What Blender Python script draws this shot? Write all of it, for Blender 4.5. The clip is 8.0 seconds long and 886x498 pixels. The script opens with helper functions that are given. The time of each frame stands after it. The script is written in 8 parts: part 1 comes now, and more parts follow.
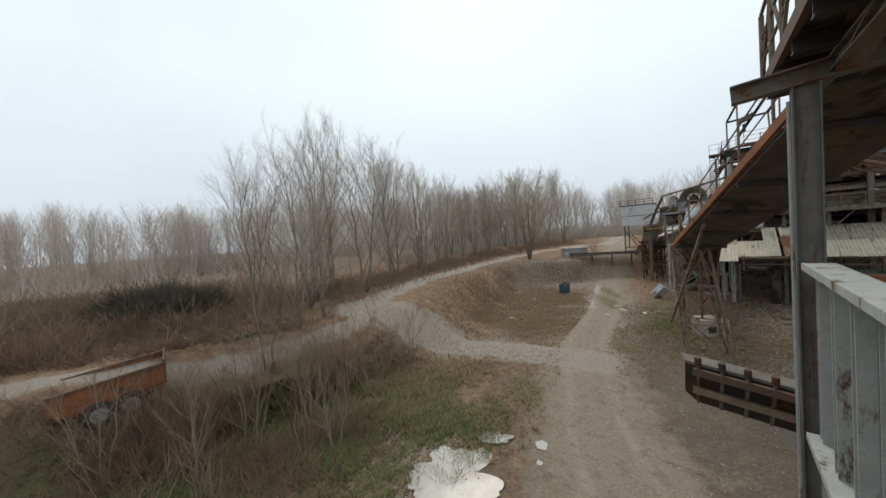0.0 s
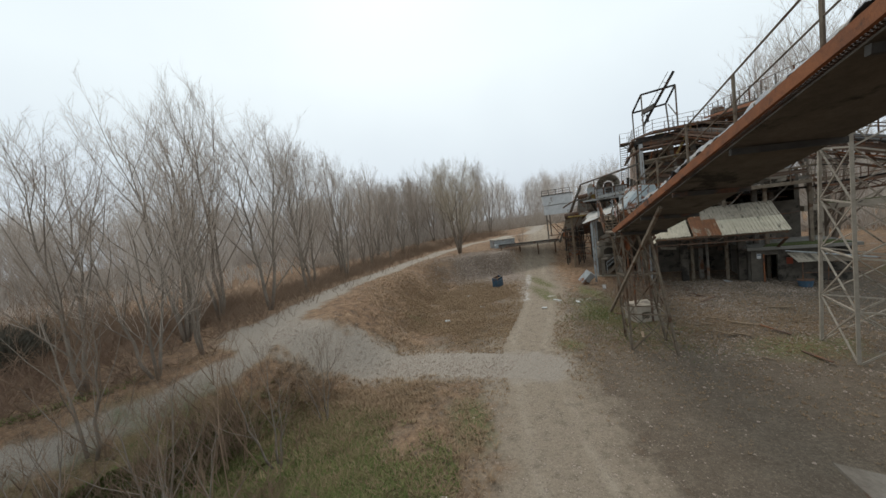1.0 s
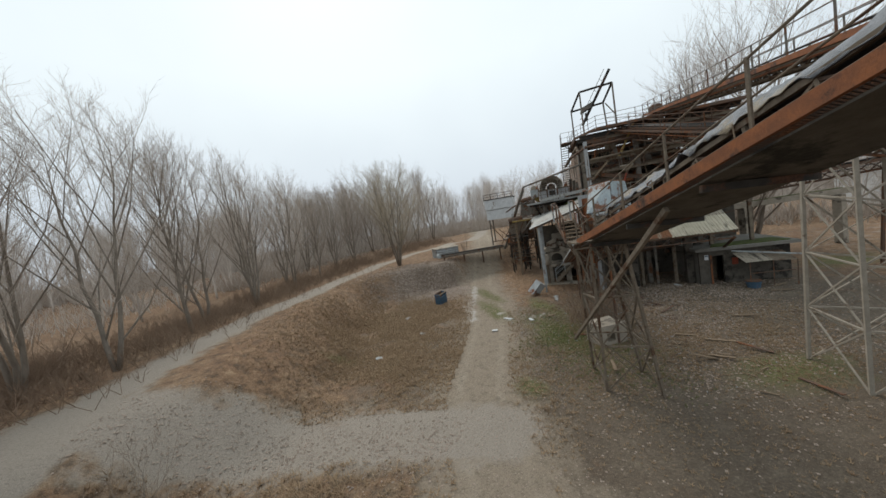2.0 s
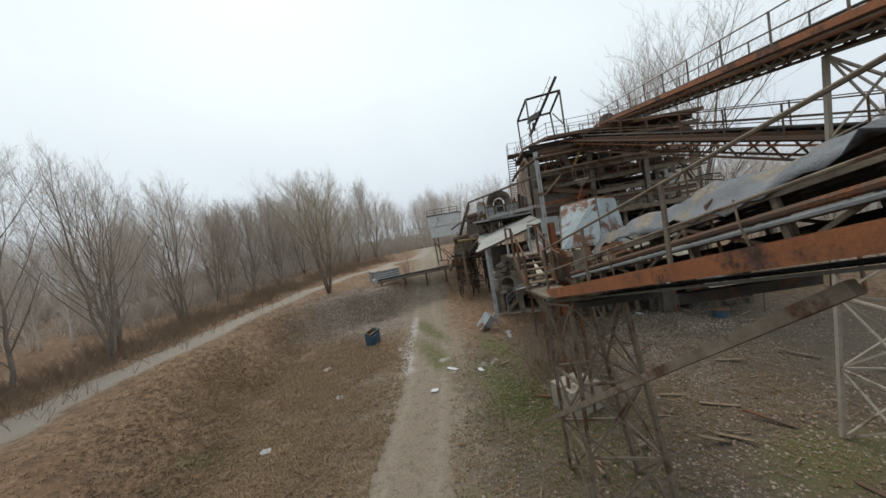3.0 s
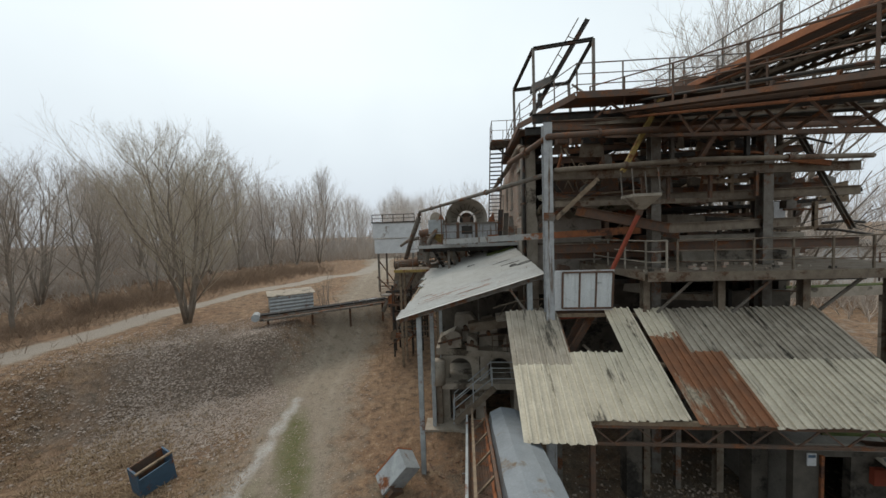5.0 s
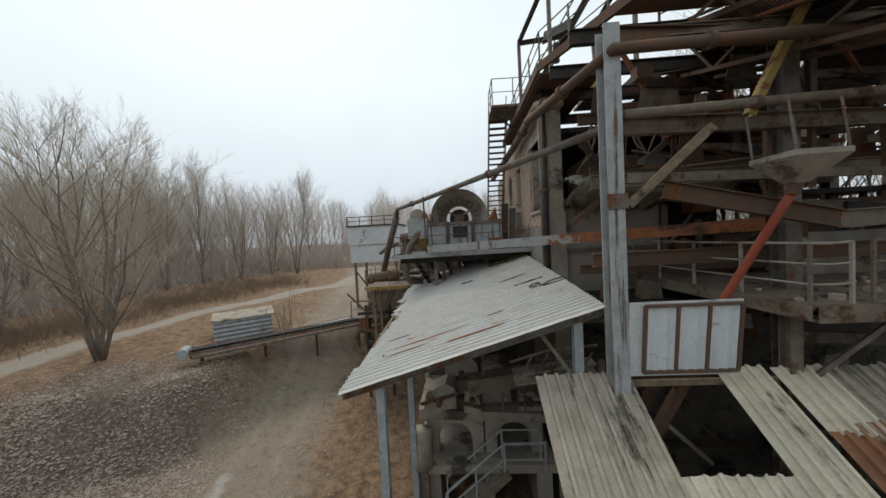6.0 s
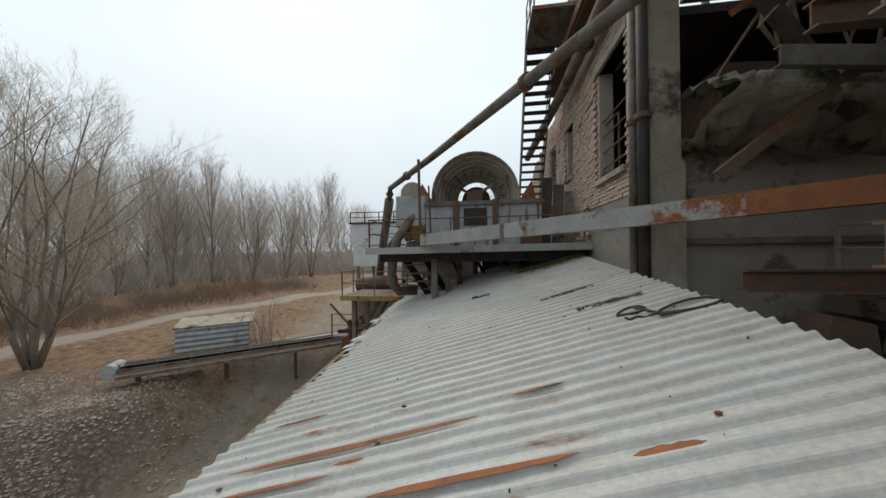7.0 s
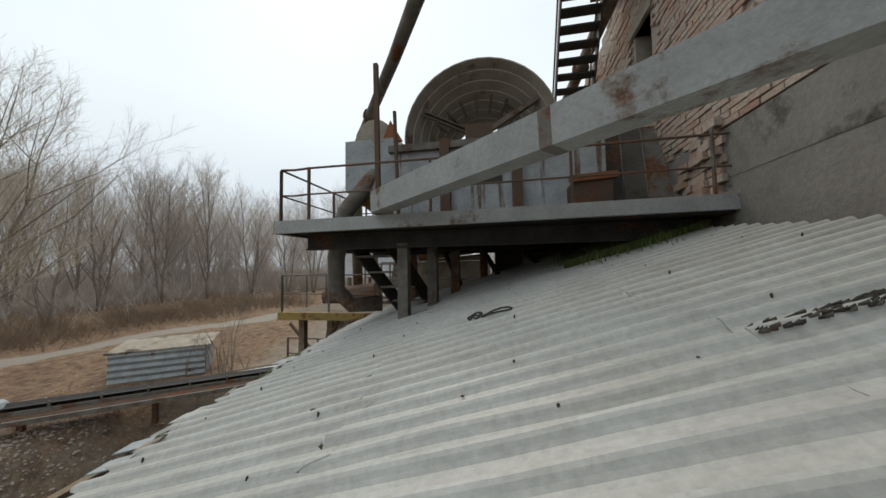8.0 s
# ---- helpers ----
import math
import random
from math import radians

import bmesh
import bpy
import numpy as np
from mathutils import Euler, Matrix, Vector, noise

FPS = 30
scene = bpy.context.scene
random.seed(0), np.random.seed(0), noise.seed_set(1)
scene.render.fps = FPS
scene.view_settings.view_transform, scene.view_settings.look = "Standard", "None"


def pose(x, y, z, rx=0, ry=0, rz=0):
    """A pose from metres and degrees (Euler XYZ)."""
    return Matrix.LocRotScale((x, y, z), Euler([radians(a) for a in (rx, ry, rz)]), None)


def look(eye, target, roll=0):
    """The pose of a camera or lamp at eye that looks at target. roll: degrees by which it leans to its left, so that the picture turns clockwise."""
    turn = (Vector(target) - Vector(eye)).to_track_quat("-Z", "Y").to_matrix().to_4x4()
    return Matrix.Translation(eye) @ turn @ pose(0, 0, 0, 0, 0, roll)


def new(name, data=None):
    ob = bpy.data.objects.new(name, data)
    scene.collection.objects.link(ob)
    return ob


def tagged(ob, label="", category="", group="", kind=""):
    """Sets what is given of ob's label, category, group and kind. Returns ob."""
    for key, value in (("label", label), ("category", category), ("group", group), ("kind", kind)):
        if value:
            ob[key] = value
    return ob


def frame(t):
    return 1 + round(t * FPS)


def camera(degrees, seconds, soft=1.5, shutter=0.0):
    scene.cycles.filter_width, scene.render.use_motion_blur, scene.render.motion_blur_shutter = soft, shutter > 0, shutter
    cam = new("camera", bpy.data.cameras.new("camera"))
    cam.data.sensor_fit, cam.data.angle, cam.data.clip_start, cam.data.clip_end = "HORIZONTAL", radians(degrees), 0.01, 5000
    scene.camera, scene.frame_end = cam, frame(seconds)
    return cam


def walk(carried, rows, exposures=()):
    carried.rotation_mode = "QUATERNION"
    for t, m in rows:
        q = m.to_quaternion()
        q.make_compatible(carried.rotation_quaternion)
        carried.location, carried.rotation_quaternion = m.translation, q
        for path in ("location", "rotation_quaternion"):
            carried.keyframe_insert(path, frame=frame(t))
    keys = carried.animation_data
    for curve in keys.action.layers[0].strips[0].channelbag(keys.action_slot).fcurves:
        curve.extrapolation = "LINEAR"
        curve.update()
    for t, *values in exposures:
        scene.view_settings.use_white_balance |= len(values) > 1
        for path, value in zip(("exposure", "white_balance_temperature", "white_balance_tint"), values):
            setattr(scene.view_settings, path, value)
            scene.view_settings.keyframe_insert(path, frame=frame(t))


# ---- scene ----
cam = camera(108.0, 8.0)
PATH = [
    (0, (2.038, -0.201, 6.96), (1.651, 1.76, 6.888), -4.1),
    (0.5, (1.846, 1.336, 6.98), (1.681, 3.325, 6.86), -5.6),
    (1, (1.89, 2.991, 7.001), (1.935, 4.985, 6.86), -7.1),
    (1.5, (2.363, 5.096, 7.023), (2.584, 7.077, 6.87), -8.1),
    (1.7, (2.689, 6.024, 7.046), (2.972, 7.999, 6.896), -8.4),
    (2.8, (5.085, 10.72, 7.55), (5.714, 12.614, 7.414), -10.0),
    (3, (5.635, 11.717, 7.598), (6.321, 13.592, 7.481), -9.5),
    (3.5, (7.3, 14.365, 7.815), (8.1, 16.195, 7.725), -8.1),
    (4, (9.212, 16.999, 8.075), (10.058, 18.81, 8.001), -4.4),
    (4.5, (11.261, 19.654, 8.331), (12.077, 21.478, 8.237), -1.9),
    (4.7, (12.003, 20.698, 8.394), (12.807, 22.527, 8.296), -1.6),
    (5.8, (14.545, 25.564, 8.491), (15.43, 27.357, 8.416), -2.9),
    (6, (15.069, 26.378, 8.431), (15.935, 28.179, 8.36), -3.0),
    (6.5, (16.396, 28.387, 8.131), (17.153, 30.238, 8.091), -2.0),
    (6.6, (16.669, 28.768, 8.081), (17.405, 30.627, 8.038), -1.7),
    (7, (17.599, 30.274, 7.788), (18.31, 32.144, 7.792), -0.8),
    (7.5, (18.575, 32.042, 7.426), (19.269, 33.917, 7.494), -0.9),
    (8, (19.402, 33.633, 7.226), (20.029, 35.529, 7.338), -1.0),
]
walk(cam, [(t, look(eye, target, roll)) for t, eye, target, roll in PATH])

# ---- world and light ----
world = bpy.data.worlds.new("overcast")
scene.world = world
world.use_nodes = True
wn, wl = world.node_tree.nodes, world.node_tree.links
sky = wn.new("ShaderNodeTexSky")
sky.sky_type, sky.sun_disc = "NISHITA", False
sky.sun_elevation, sky.sun_rotation = radians(50), radians(-4)
sky.air_density, sky.dust_density, sky.ozone_density = 1.0, 3.0, 1.0
cloud = wn.new("ShaderNodeMix")
cloud.data_type = "RGBA"
cloud.inputs[0].default_value = 0.94
cloud.inputs[7].default_value = (7.6, 8.3, 8.9, 1)
coord = wn.new("ShaderNodeTexCoord")
veil = wn.new("ShaderNodeTexNoise")
veil.inputs["Scale"].default_value, veil.inputs["Detail"].default_value = 1.6, 4
wl.new(coord.outputs["Generated"], veil.inputs["Vector"])
ramp = wn.new("ShaderNodeValToRGB")
ramp.color_ramp.elements[0].position, ramp.color_ramp.elements[0].color = 0.3, (7.7, 8.5, 8.9, 1)
ramp.color_ramp.elements[1].position, ramp.color_ramp.elements[1].color = 0.65, (8.5, 9.35, 9.6, 1)
wl.new(veil.outputs["Fac"], ramp.inputs[0])
wl.new(ramp.outputs[0], cloud.inputs[7])
wl.new(sky.outputs[0], cloud.inputs[6])
# an overcast sky dims towards the horizon
sep = wn.new("ShaderNodeSeparateXYZ")
wl.new(coord.outputs["Generated"], sep.inputs[0])
fall = wn.new("ShaderNodeValToRGB")
fall.color_ramp.elements[0].position, fall.color_ramp.elements[0].color = 0.0, (0.80, 0.81, 0.87, 1)
fall.color_ramp.elements[1].position, fall.color_ramp.elements[1].color = 0.42, (1.1, 1.1, 1.1, 1)
wl.new(sep.outputs[2], fall.inputs[0])
dim = wn.new("ShaderNodeMix")
dim.data_type, dim.blend_type = "RGBA", "MULTIPLY"
dim.inputs[0].default_value = 1.0
wl.new(cloud.outputs[2], dim.inputs[6])
wl.new(fall.outputs[0], dim.inputs[7])
wl.new(dim.outputs[2], wn["Background"].inputs["Color"])
wn["Background"].inputs["Strength"].default_value = 0.1
sun = new("sun", bpy.data.lights.new("sun", "SUN"))
sun.data.energy, sun.data.angle, sun.data.color = 1.65, radians(28), (1.0, 0.90, 0.78)
sun.matrix_world = look((10, 90, 75), (14, 30, 0))

# ---- materials ----


def shader(name, rough=0.8, metal=0.0):
    m = bpy.data.materials.new(name)
    m.use_nodes = True
    b = m.node_tree.nodes["Principled BSDF"]
    b.inputs["Roughness"].default_value, b.inputs["Metallic"].default_value = rough, metal
    b.inputs["Specular IOR Level"].default_value = 0.3
    return m, m.node_tree.nodes, m.node_tree.links, b


def noise_node(n, l, scale, detail=5, rough=0.6, stretch=None, space="Object"):
    tc = n.new("ShaderNodeTexCoord")
    mp = n.new("ShaderNodeMapping")
    mp.inputs["Scale"].default_value = stretch or (1, 1, 1)
    info = n.new("ShaderNodeObjectInfo")
    add = n.new("ShaderNodeVectorMath")
    add.operation = "ADD"
    mul = n.new("ShaderNodeMath")
    mul.operation, mul.inputs[1].default_value = "MULTIPLY", 37.0
    l.new(info.outputs["Random"], mul.inputs[0])
    l.new(tc.outputs[space], add.inputs[0])
    l.new(mul.outputs[0], add.inputs[1])
    l.new(add.outputs[0], mp.inputs["Vector"])
    t = n.new("ShaderNodeTexNoise")
    t.inputs["Scale"].default_value, t.inputs["Detail"].default_value, t.inputs["Roughness"].default_value = scale, detail, rough
    l.new(mp.outputs[0], t.inputs["Vector"])
    return t.outputs["Fac"]


def curve(n, l, value, a, b):
    r = n.new("ShaderNodeMapRange")
    r.inputs["From Min"].default_value, r.inputs["From Max"].default_value = a, b
    l.new(value, r.inputs["Value"])
    return r.outputs[0]


def blend(n, l, fac, a, b):
    m = n.new("ShaderNodeMix")
    m.data_type = "RGBA"
    for k, v in ((0, fac), (6, a), (7, b)):
        if isinstance(v, tuple):
            m.inputs[k].default_value = (*v, 1)
        elif isinstance(v, (int, float)):
            m.inputs[k].default_value = v
        else:
            l.new(v, m.inputs[k])
    return m.outputs[2]


def bumped(n, l, b, value, strength=0.4, distance=0.02):
    u = n.new("ShaderNodeBump")
    u.inputs["Strength"].default_value, u.inputs["Distance"].default_value = strength, distance
    l.new(value, u.inputs["Height"])
    l.new(u.outputs[0], b.inputs["Normal"])


def weathered(name, base, second, stain, amount=0.5, rough=0.75, scale=1.2, metal=0.0, bump=0.3, stretch=None):
    """Base colour with soft change to a second one, and stains where a coarse noise is high."""
    m, n, l, b = shader(name, rough, metal)
    soft = curve(n, l, noise_node(n, l, scale * 2.5, 6, 0.65), 0.35, 0.65)
    col = blend(n, l, soft, base, second)
    lo = 0.68 - 0.3 * amount
    mask = curve(n, l, noise_node(n, l, scale, 9, 0.7, stretch), lo, lo + 0.07)
    fleck = curve(n, l, noise_node(n, l, scale * 14, 4, 0.7), 0.42, 0.6)
    deep = blend(n, l, fleck, tuple(0.55 * c for c in stain), stain)
    col = blend(n, l, mask, col, deep)
    fine = noise_node(n, l, scale * 30, 4, 0.7)
    col = blend(n, l, curve(n, l, fine, 0.3, 0.75), col, blend(n, l, 0.72, (0.01, 0.01, 0.01), col))
    l.new(col, b.inputs["Base Color"])
    bumped(n, l, b, fine, bump)
    return m


RUST = (0.23, 0.085, 0.035)
M_STEEL = weathered("weathered_grey_steel", (0.205, 0.19, 0.165), (0.12, 0.102, 0.083), (0.20, 0.085, 0.04), 0.5, 0.65, 1.6)
M_PALE = weathered("pale_painted_steel", (0.40, 0.43, 0.44), (0.29, 0.31, 0.315), RUST, 0.36, 0.6, 1.3)
# oil-dark steel, set darker so it also paints deep shade inside the plant
M_DARK = weathered("oily_and_shade_dark", (0.05, 0.046, 0.04), (0.026, 0.024, 0.021), (0.11, 0.05, 0.026), 0.5, 0.7, 1.5)
M_BROWN = weathered("brown_rusted_steel", (0.15, 0.085, 0.055), (0.10, 0.075, 0.06), (0.24, 0.10, 0.045), 0.5, 0.85, 1.8)
M_ORANGE = weathered("orange_rusted_steel", (0.31, 0.115, 0.045), (0.20, 0.08, 0.04), (0.10, 0.055, 0.04), 0.45, 0.8, 1.2)
M_RED = weathered("red_oxide_pipe", (0.36, 0.08, 0.045), (0.28, 0.07, 0.04), (0.13, 0.07, 0.05), 0.3, 0.7, 1.5)
M_BLUEGREY = weathered("blue_grey_flaking_paint", (0.36, 0.42, 0.44), (0.28, 0.33, 0.355), (0.19, 0.075, 0.035), 0.58, 0.6, 1.9)
M_CONC = weathered("dusty_concrete", (0.40, 0.355, 0.295), (0.285, 0.25, 0.20), (0.13, 0.108, 0.084), 0.48, 0.92, 0.7, bump=0.5)
# stained concrete, toned down further to paint shade on inner and sheltered walls
M_CONC_D = weathered("stained_and_shade_dark_concrete", (0.13, 0.115, 0.095), (0.08, 0.07, 0.058), (0.04, 0.036, 0.03), 0.5, 0.92, 0.8, bump=0.5)
M_DUST = weathered("dust_covered_steel", (0.225, 0.187, 0.142), (0.145, 0.115, 0.086), (0.13, 0.07, 0.04), 0.46, 0.9, 1.4)
M_WHITE = weathered("chalky_white_sheet", (0.66, 0.68, 0.69), (0.55, 0.57, 0.58), (0.26, 0.20, 0.15), 0.28, 0.6, 0.6)
M_SHEET = weathered("grey_green_corrugated_steel", (0.475, 0.472, 0.445), (0.41, 0.40, 0.365), (0.36, 0.325, 0.265), 0.14, 0.5, 0.9, bump=0.12, stretch=(0.5, 2.6, 1))
M_FIBRE = weathered("yellowed_fibre_cement", (0.64, 0.585, 0.465), (0.51, 0.46, 0.36), (0.24, 0.215, 0.17), 0.36, 0.85, 0.8, stretch=(3.5, 0.5, 1))
M_TARP = weathered("grey_plastic_tarpaulin", (0.155, 0.17, 0.19), (0.085, 0.095, 0.11), (0.26, 0.205, 0.125), 0.5, 0.32, 1.1, bump=0.9)
M_BLUEGREY2 = weathered("dull_blue_grey_sheet", (0.25, 0.28, 0.305), (0.20, 0.225, 0.245), (0.21, 0.16, 0.11), 0.25, 0.5, 0.9)
M_COLUMN = weathered("streaked_pale_steel", (0.43, 0.45, 0.46), (0.31, 0.32, 0.325), (0.19, 0.13, 0.09), 0.42, 0.6, 1.3, stretch=(6, 6, 0.3))
M_BEAM = weathered("stained_pale_beam_paint", (0.38, 0.39, 0.38), (0.30, 0.305, 0.295), (0.17, 0.085, 0.045), 0.36, 0.6, 1.1)
M_SHEET_RUST = weathered("rust_streaked_corrugated_steel", (0.47, 0.475, 0.455), (0.41, 0.40, 0.375), (0.36, 0.155, 0.06), 0.26, 0.55, 0.8, bump=0.08, stretch=(0.45, 4.5, 1))
M_LEDGE = weathered("mossy_broken_concrete", (0.36, 0.335, 0.285), (0.25, 0.23, 0.185), (0.085, 0.10, 0.04), 0.5, 0.95, 1.3, bump=0.8)
M_FIBRE_D = weathered("dark_weathered_fibre_cement", (0.43, 0.385, 0.315), (0.30, 0.265, 0.21), (0.14, 0.125, 0.10), 0.45, 0.9, 1.0, stretch=(4, 0.6, 1))
M_TAN = weathered("dusty_tan_steel", (0.40, 0.36, 0.30), (0.31, 0.275, 0.225), (0.19, 0.14, 0.10), 0.35, 0.9, 1.3)
M_RUBBER = weathered("black_rubber_belt", (0.028, 0.028, 0.029), (0.045, 0.043, 0.041), (0.07, 0.065, 0.06), 0.3, 0.7, 2)
M_GLASSFIB = weathered("milky_sheet_pane", (0.72, 0.76, 0.77), (0.64, 0.68, 0.69), (0.30, 0.33, 0.33), 0.3, 0.4, 1)
M_YELLOW = weathered("faded_yellow_steel", (0.36, 0.26, 0.07), (0.27, 0.19, 0.07), RUST, 0.5, 0.7, 2)
M_BLUE = weathered("faded_blue_paint", (0.06, 0.12, 0.19), (0.05, 0.09, 0.13), RUST, 0.4, 0.6, 2)
M_WOOD = weathered("grey_weathered_timber", (0.27, 0.205, 0.14), (0.175, 0.13, 0.09), (0.09, 0.07, 0.05), 0.4, 0.9, 3)
M_PLASTER = weathered("grey_cement_plaster", (0.235, 0.222, 0.198), (0.18, 0.17, 0.15), (0.11, 0.10, 0.088), 0.42, 0.92, 0.7, bump=0.5)
M_RUSTSHEET = weathered("rusted_roof_sheet", (0.27, 0.12, 0.06), (0.19, 0.095, 0.055), (0.42, 0.36, 0.27), 0.42, 0.85, 0.9, stretch=(2.5, 0.5, 1))
M_FLAKE = weathered("flaking_grey_green_paint", (0.40, 0.415, 0.40), (0.33, 0.345, 0.33), (0.15, 0.085, 0.05), 0.42, 0.65, 2.2, stretch=(2, 2, 0.6))
M_GRIME = weathered("grimy_steel_column", (0.17, 0.165, 0.15), (0.115, 0.11, 0.10), (0.17, 0.09, 0.05), 0.42, 0.7, 1.6, stretch=(3, 3, 0.4))
M_MOTTLE = weathered("half_rusted_pale_beam_paint", (0.38, 0.39, 0.38), (0.30, 0.29, 0.27), (0.30, 0.12, 0.05), 0.62, 0.7, 2.2)
M_MORTAR = weathered("old_mortar", (0.40, 0.35, 0.30), (0.33, 0.29, 0.245), (0.22, 0.19, 0.16), 0.4, 0.95, 1.0)
M_MOSS = weathered("moss", (0.055, 0.085, 0.022), (0.09, 0.10, 0.03), (0.13, 0.10, 0.055), 0.4, 1.0, 3, bump=0.8)


def brick_material():
    m, n, l, b = shader("worn_brick", 0.92)
    info = n.new("ShaderNodeObjectInfo")
    geo = n.new("ShaderNodeNewGeometry")
    add = n.new("ShaderNodeMath")
    add.operation = "ADD"
    l.new(info.outputs["Random"], add.inputs[0])
    l.new(geo.outputs["Random Per Island"], add.inputs[1])
    fr = n.new("ShaderNodeMath")
    fr.operation = "FRACT"
    l.new(add.outputs[0], fr.inputs[0])
    r = n.new("ShaderNodeValToRGB")
    e = r.color_ramp.elements
    e[0].position, e[0].color = 0.0, (0.42, 0.23, 0.16, 1)
    e[1].position, e[1].color = 1.0, (0.50, 0.42, 0.34, 1)
    for p, c in ((0.3, (0.50, 0.32, 0.22, 1)), (0.6, (0.45, 0.35, 0.27, 1)), (0.8, (0.36, 0.19, 0.13, 1))):
        e.new(p).color = c
    l.new(fr.outputs[0], r.inputs[0])
    fine = noise_node(n, l, 26, 5, 0.7)
    dust = curve(n, l, noise_node(n, l, 1.1, 7, 0.7), 0.42, 0.62)
    col = blend(n, l, dust, r.outputs[0], (0.46, 0.41, 0.35))
    col = blend(n, l, curve(n, l, fine, 0.35, 0.75), col, (0.24, 0.19, 0.16))
    l.new(col, b.inputs["Base Color"])
    bumped(n, l, b, fine, 0.6)
    return m


M_BRICK = brick_material()


def bark_material(name, dark, light):
    m, n, l, b = shader(name, 0.95)
    f = curve(n, l, noise_node(n, l, 2.5, 6, 0.7, (1, 1, 0.35)), 0.35, 0.65)
    info = n.new("ShaderNodeObjectInfo")
    col = blend(n, l, f, dark, light)
    col = blend(n, l, curve(n, l, info.outputs["Random"], 0, 2.2), col, (0.15, 0.115, 0.085))
    l.new(col, b.inputs["Base Color"])
    bumped(n, l, b, f, 0.5)
    return m


M_BARK = bark_material("grey_bark", (0.17, 0.145, 0.12), (0.29, 0.255, 0.215))
# twig colours set lighter than bark really is, standing in for haze
M_TWIG = bark_material("winter_twigs", (0.40, 0.345, 0.295), (0.53, 0.465, 0.405))
# palest of all: distance haze put into the colour of the woods
M_WOODS = bark_material("haze_paled_woods", (0.52, 0.47, 0.425), (0.66, 0.605, 0.555))
M_WILLOW = bark_material("olive_willow_twigs", (0.42, 0.365, 0.27), (0.54, 0.475, 0.37))
M_BUSH = bark_material("brown_dry_stems", (0.185, 0.125, 0.087), (0.28, 0.20, 0.14))
M_GRASS = bark_material("dry_grass_blades", (0.275, 0.182, 0.108), (0.39, 0.285, 0.175))
M_GREEN = bark_material("green_winter_grass", (0.095, 0.14, 0.035), (0.165, 0.185, 0.06))
M_STONE = bark_material("loose_grey_stones", (0.31, 0.245, 0.20), (0.44, 0.37, 0.315))
M_BRAMBLE = bark_material("red_brown_brambles", (0.165, 0.105, 0.075), (0.28, 0.19, 0.135))

# ---- mesh tools ----


class Mesh:
    """Gathers boxes, bars, tubes and plates into one mesh."""

    def __init__(self):
        self.v, self.f = [], []

    def add(self, verts, faces):
        k = len(self.v)
        self.v += [tuple(p) for p in verts]
        self.f += [tuple(i + k for i in f) for f in faces]
        return self

    def prism(self, ring, offset):
        n = len(ring)
        a = [Vector(p) for p in ring]
        b = [p + Vector(offset) for p in a]
        faces = [(i, (i + 1) % n, n + (i + 1) % n, n + i) for i in range(n)]
        return self.add(a + b, faces + [tuple(reversed(range(n))), tuple(range(n, 2 * n))])

    def box(self, lo, hi):
        (a, b, c), (d, e, f) = lo, hi
        return self.prism([(a, b, c), (d, b, c), (d, e, c), (a, e, c)], (0, 0, f - c))

    def axes(self, p, q, up=(0, 0, 1)):
        d = Vector(q) - Vector(p)
        t = d.normalized()
        s = t.cross(Vector(up))
        if s.length < 1e-3:
            s = t.cross(Vector((1, 0, 0)))
        s.normalize()
        return d, s, s.cross(t)

    def bar(self, p, q, w, h, up=(0, 0, 1)):
        d, s, u = self.axes(p, q, up)
        o = Vector(p)
        return self.prism([o - s * w / 2 - u * h / 2, o + s * w / 2 - u * h / 2, o + s * w / 2 + u * h / 2, o - s * w / 2 + u * h / 2], d)

    def beam(self, p, q, w, h, t=0.02, up=(0, 0, 1)):
        """An I-section."""
        d, s, u = self.axes(p, q, up)
        o = Vector(p)
        prof = [(-w, -h), (w, -h), (w, -h + 2 * t), (t, -h + 2 * t), (t, h - 2 * t), (w, h - 2 * t), (w, h), (-w, h), (-w, h - 2 * t), (-t, h - 2 * t), (-t, -h + 2 * t), (-w, -h + 2 * t)]
        n = len(prof)
        a = [o + s * x / 2 + u * y / 2 for x, y in prof]
        b = [x + d for x in a]
        faces = [(i, (i + 1) % n, n + (i + 1) % n, n + i) for i in range(n)]
        for k in (0, n):
            faces += [(k, k + 1, k + 2, k + 11), (k + 3, k + 4, k + 9, k + 10), (k + 5, k + 6, k + 7, k + 8)]
        return self.add(a + b, faces)

    def channel(self, p, q, w, h, t=0.02, up=(0, 0, 1)):
        """A C-section, open to its left."""
        d, s, u = self.axes(p, q, up)
        o = Vector(p)
        for x0, x1, y0, y1 in ((w / 2 - t, w / 2, -h / 2, h / 2), (-w / 2, w / 2 - t, h / 2 - t, h / 2), (-w / 2, w / 2 - t, -h / 2, -h / 2 + t)):
            self.prism([o + s * x0 + u * y0, o + s * x1 + u * y0, o + s * x1 + u * y1, o + s * x0 + u * y1], d)
        return self

    def tube(self, path, r, n=8, r2=None):
        path = [Vector(p) for p in path]
        k, rings = len(path), []
        side = None
        for i, p in enumerate(path):
            t = (path[min(i + 1, k - 1)] - path[max(i - 1, 0)]).normalized()
            side = (side - t * side.dot(t)) if side else t.cross(Vector((0.3, 0.2, 1)))
            if side.length < 1e-3:
                side = t.cross(Vector((1, 0, 0)))
            side.normalize()
            o = t.cross(side)
            rr = r if r2 is None else r + (r2 - r) * i / (k - 1)
            rings += [p + (side * math.cos(6.2832 * j / n) + o * math.sin(6.2832 * j / n)) * rr for j in range(n)]
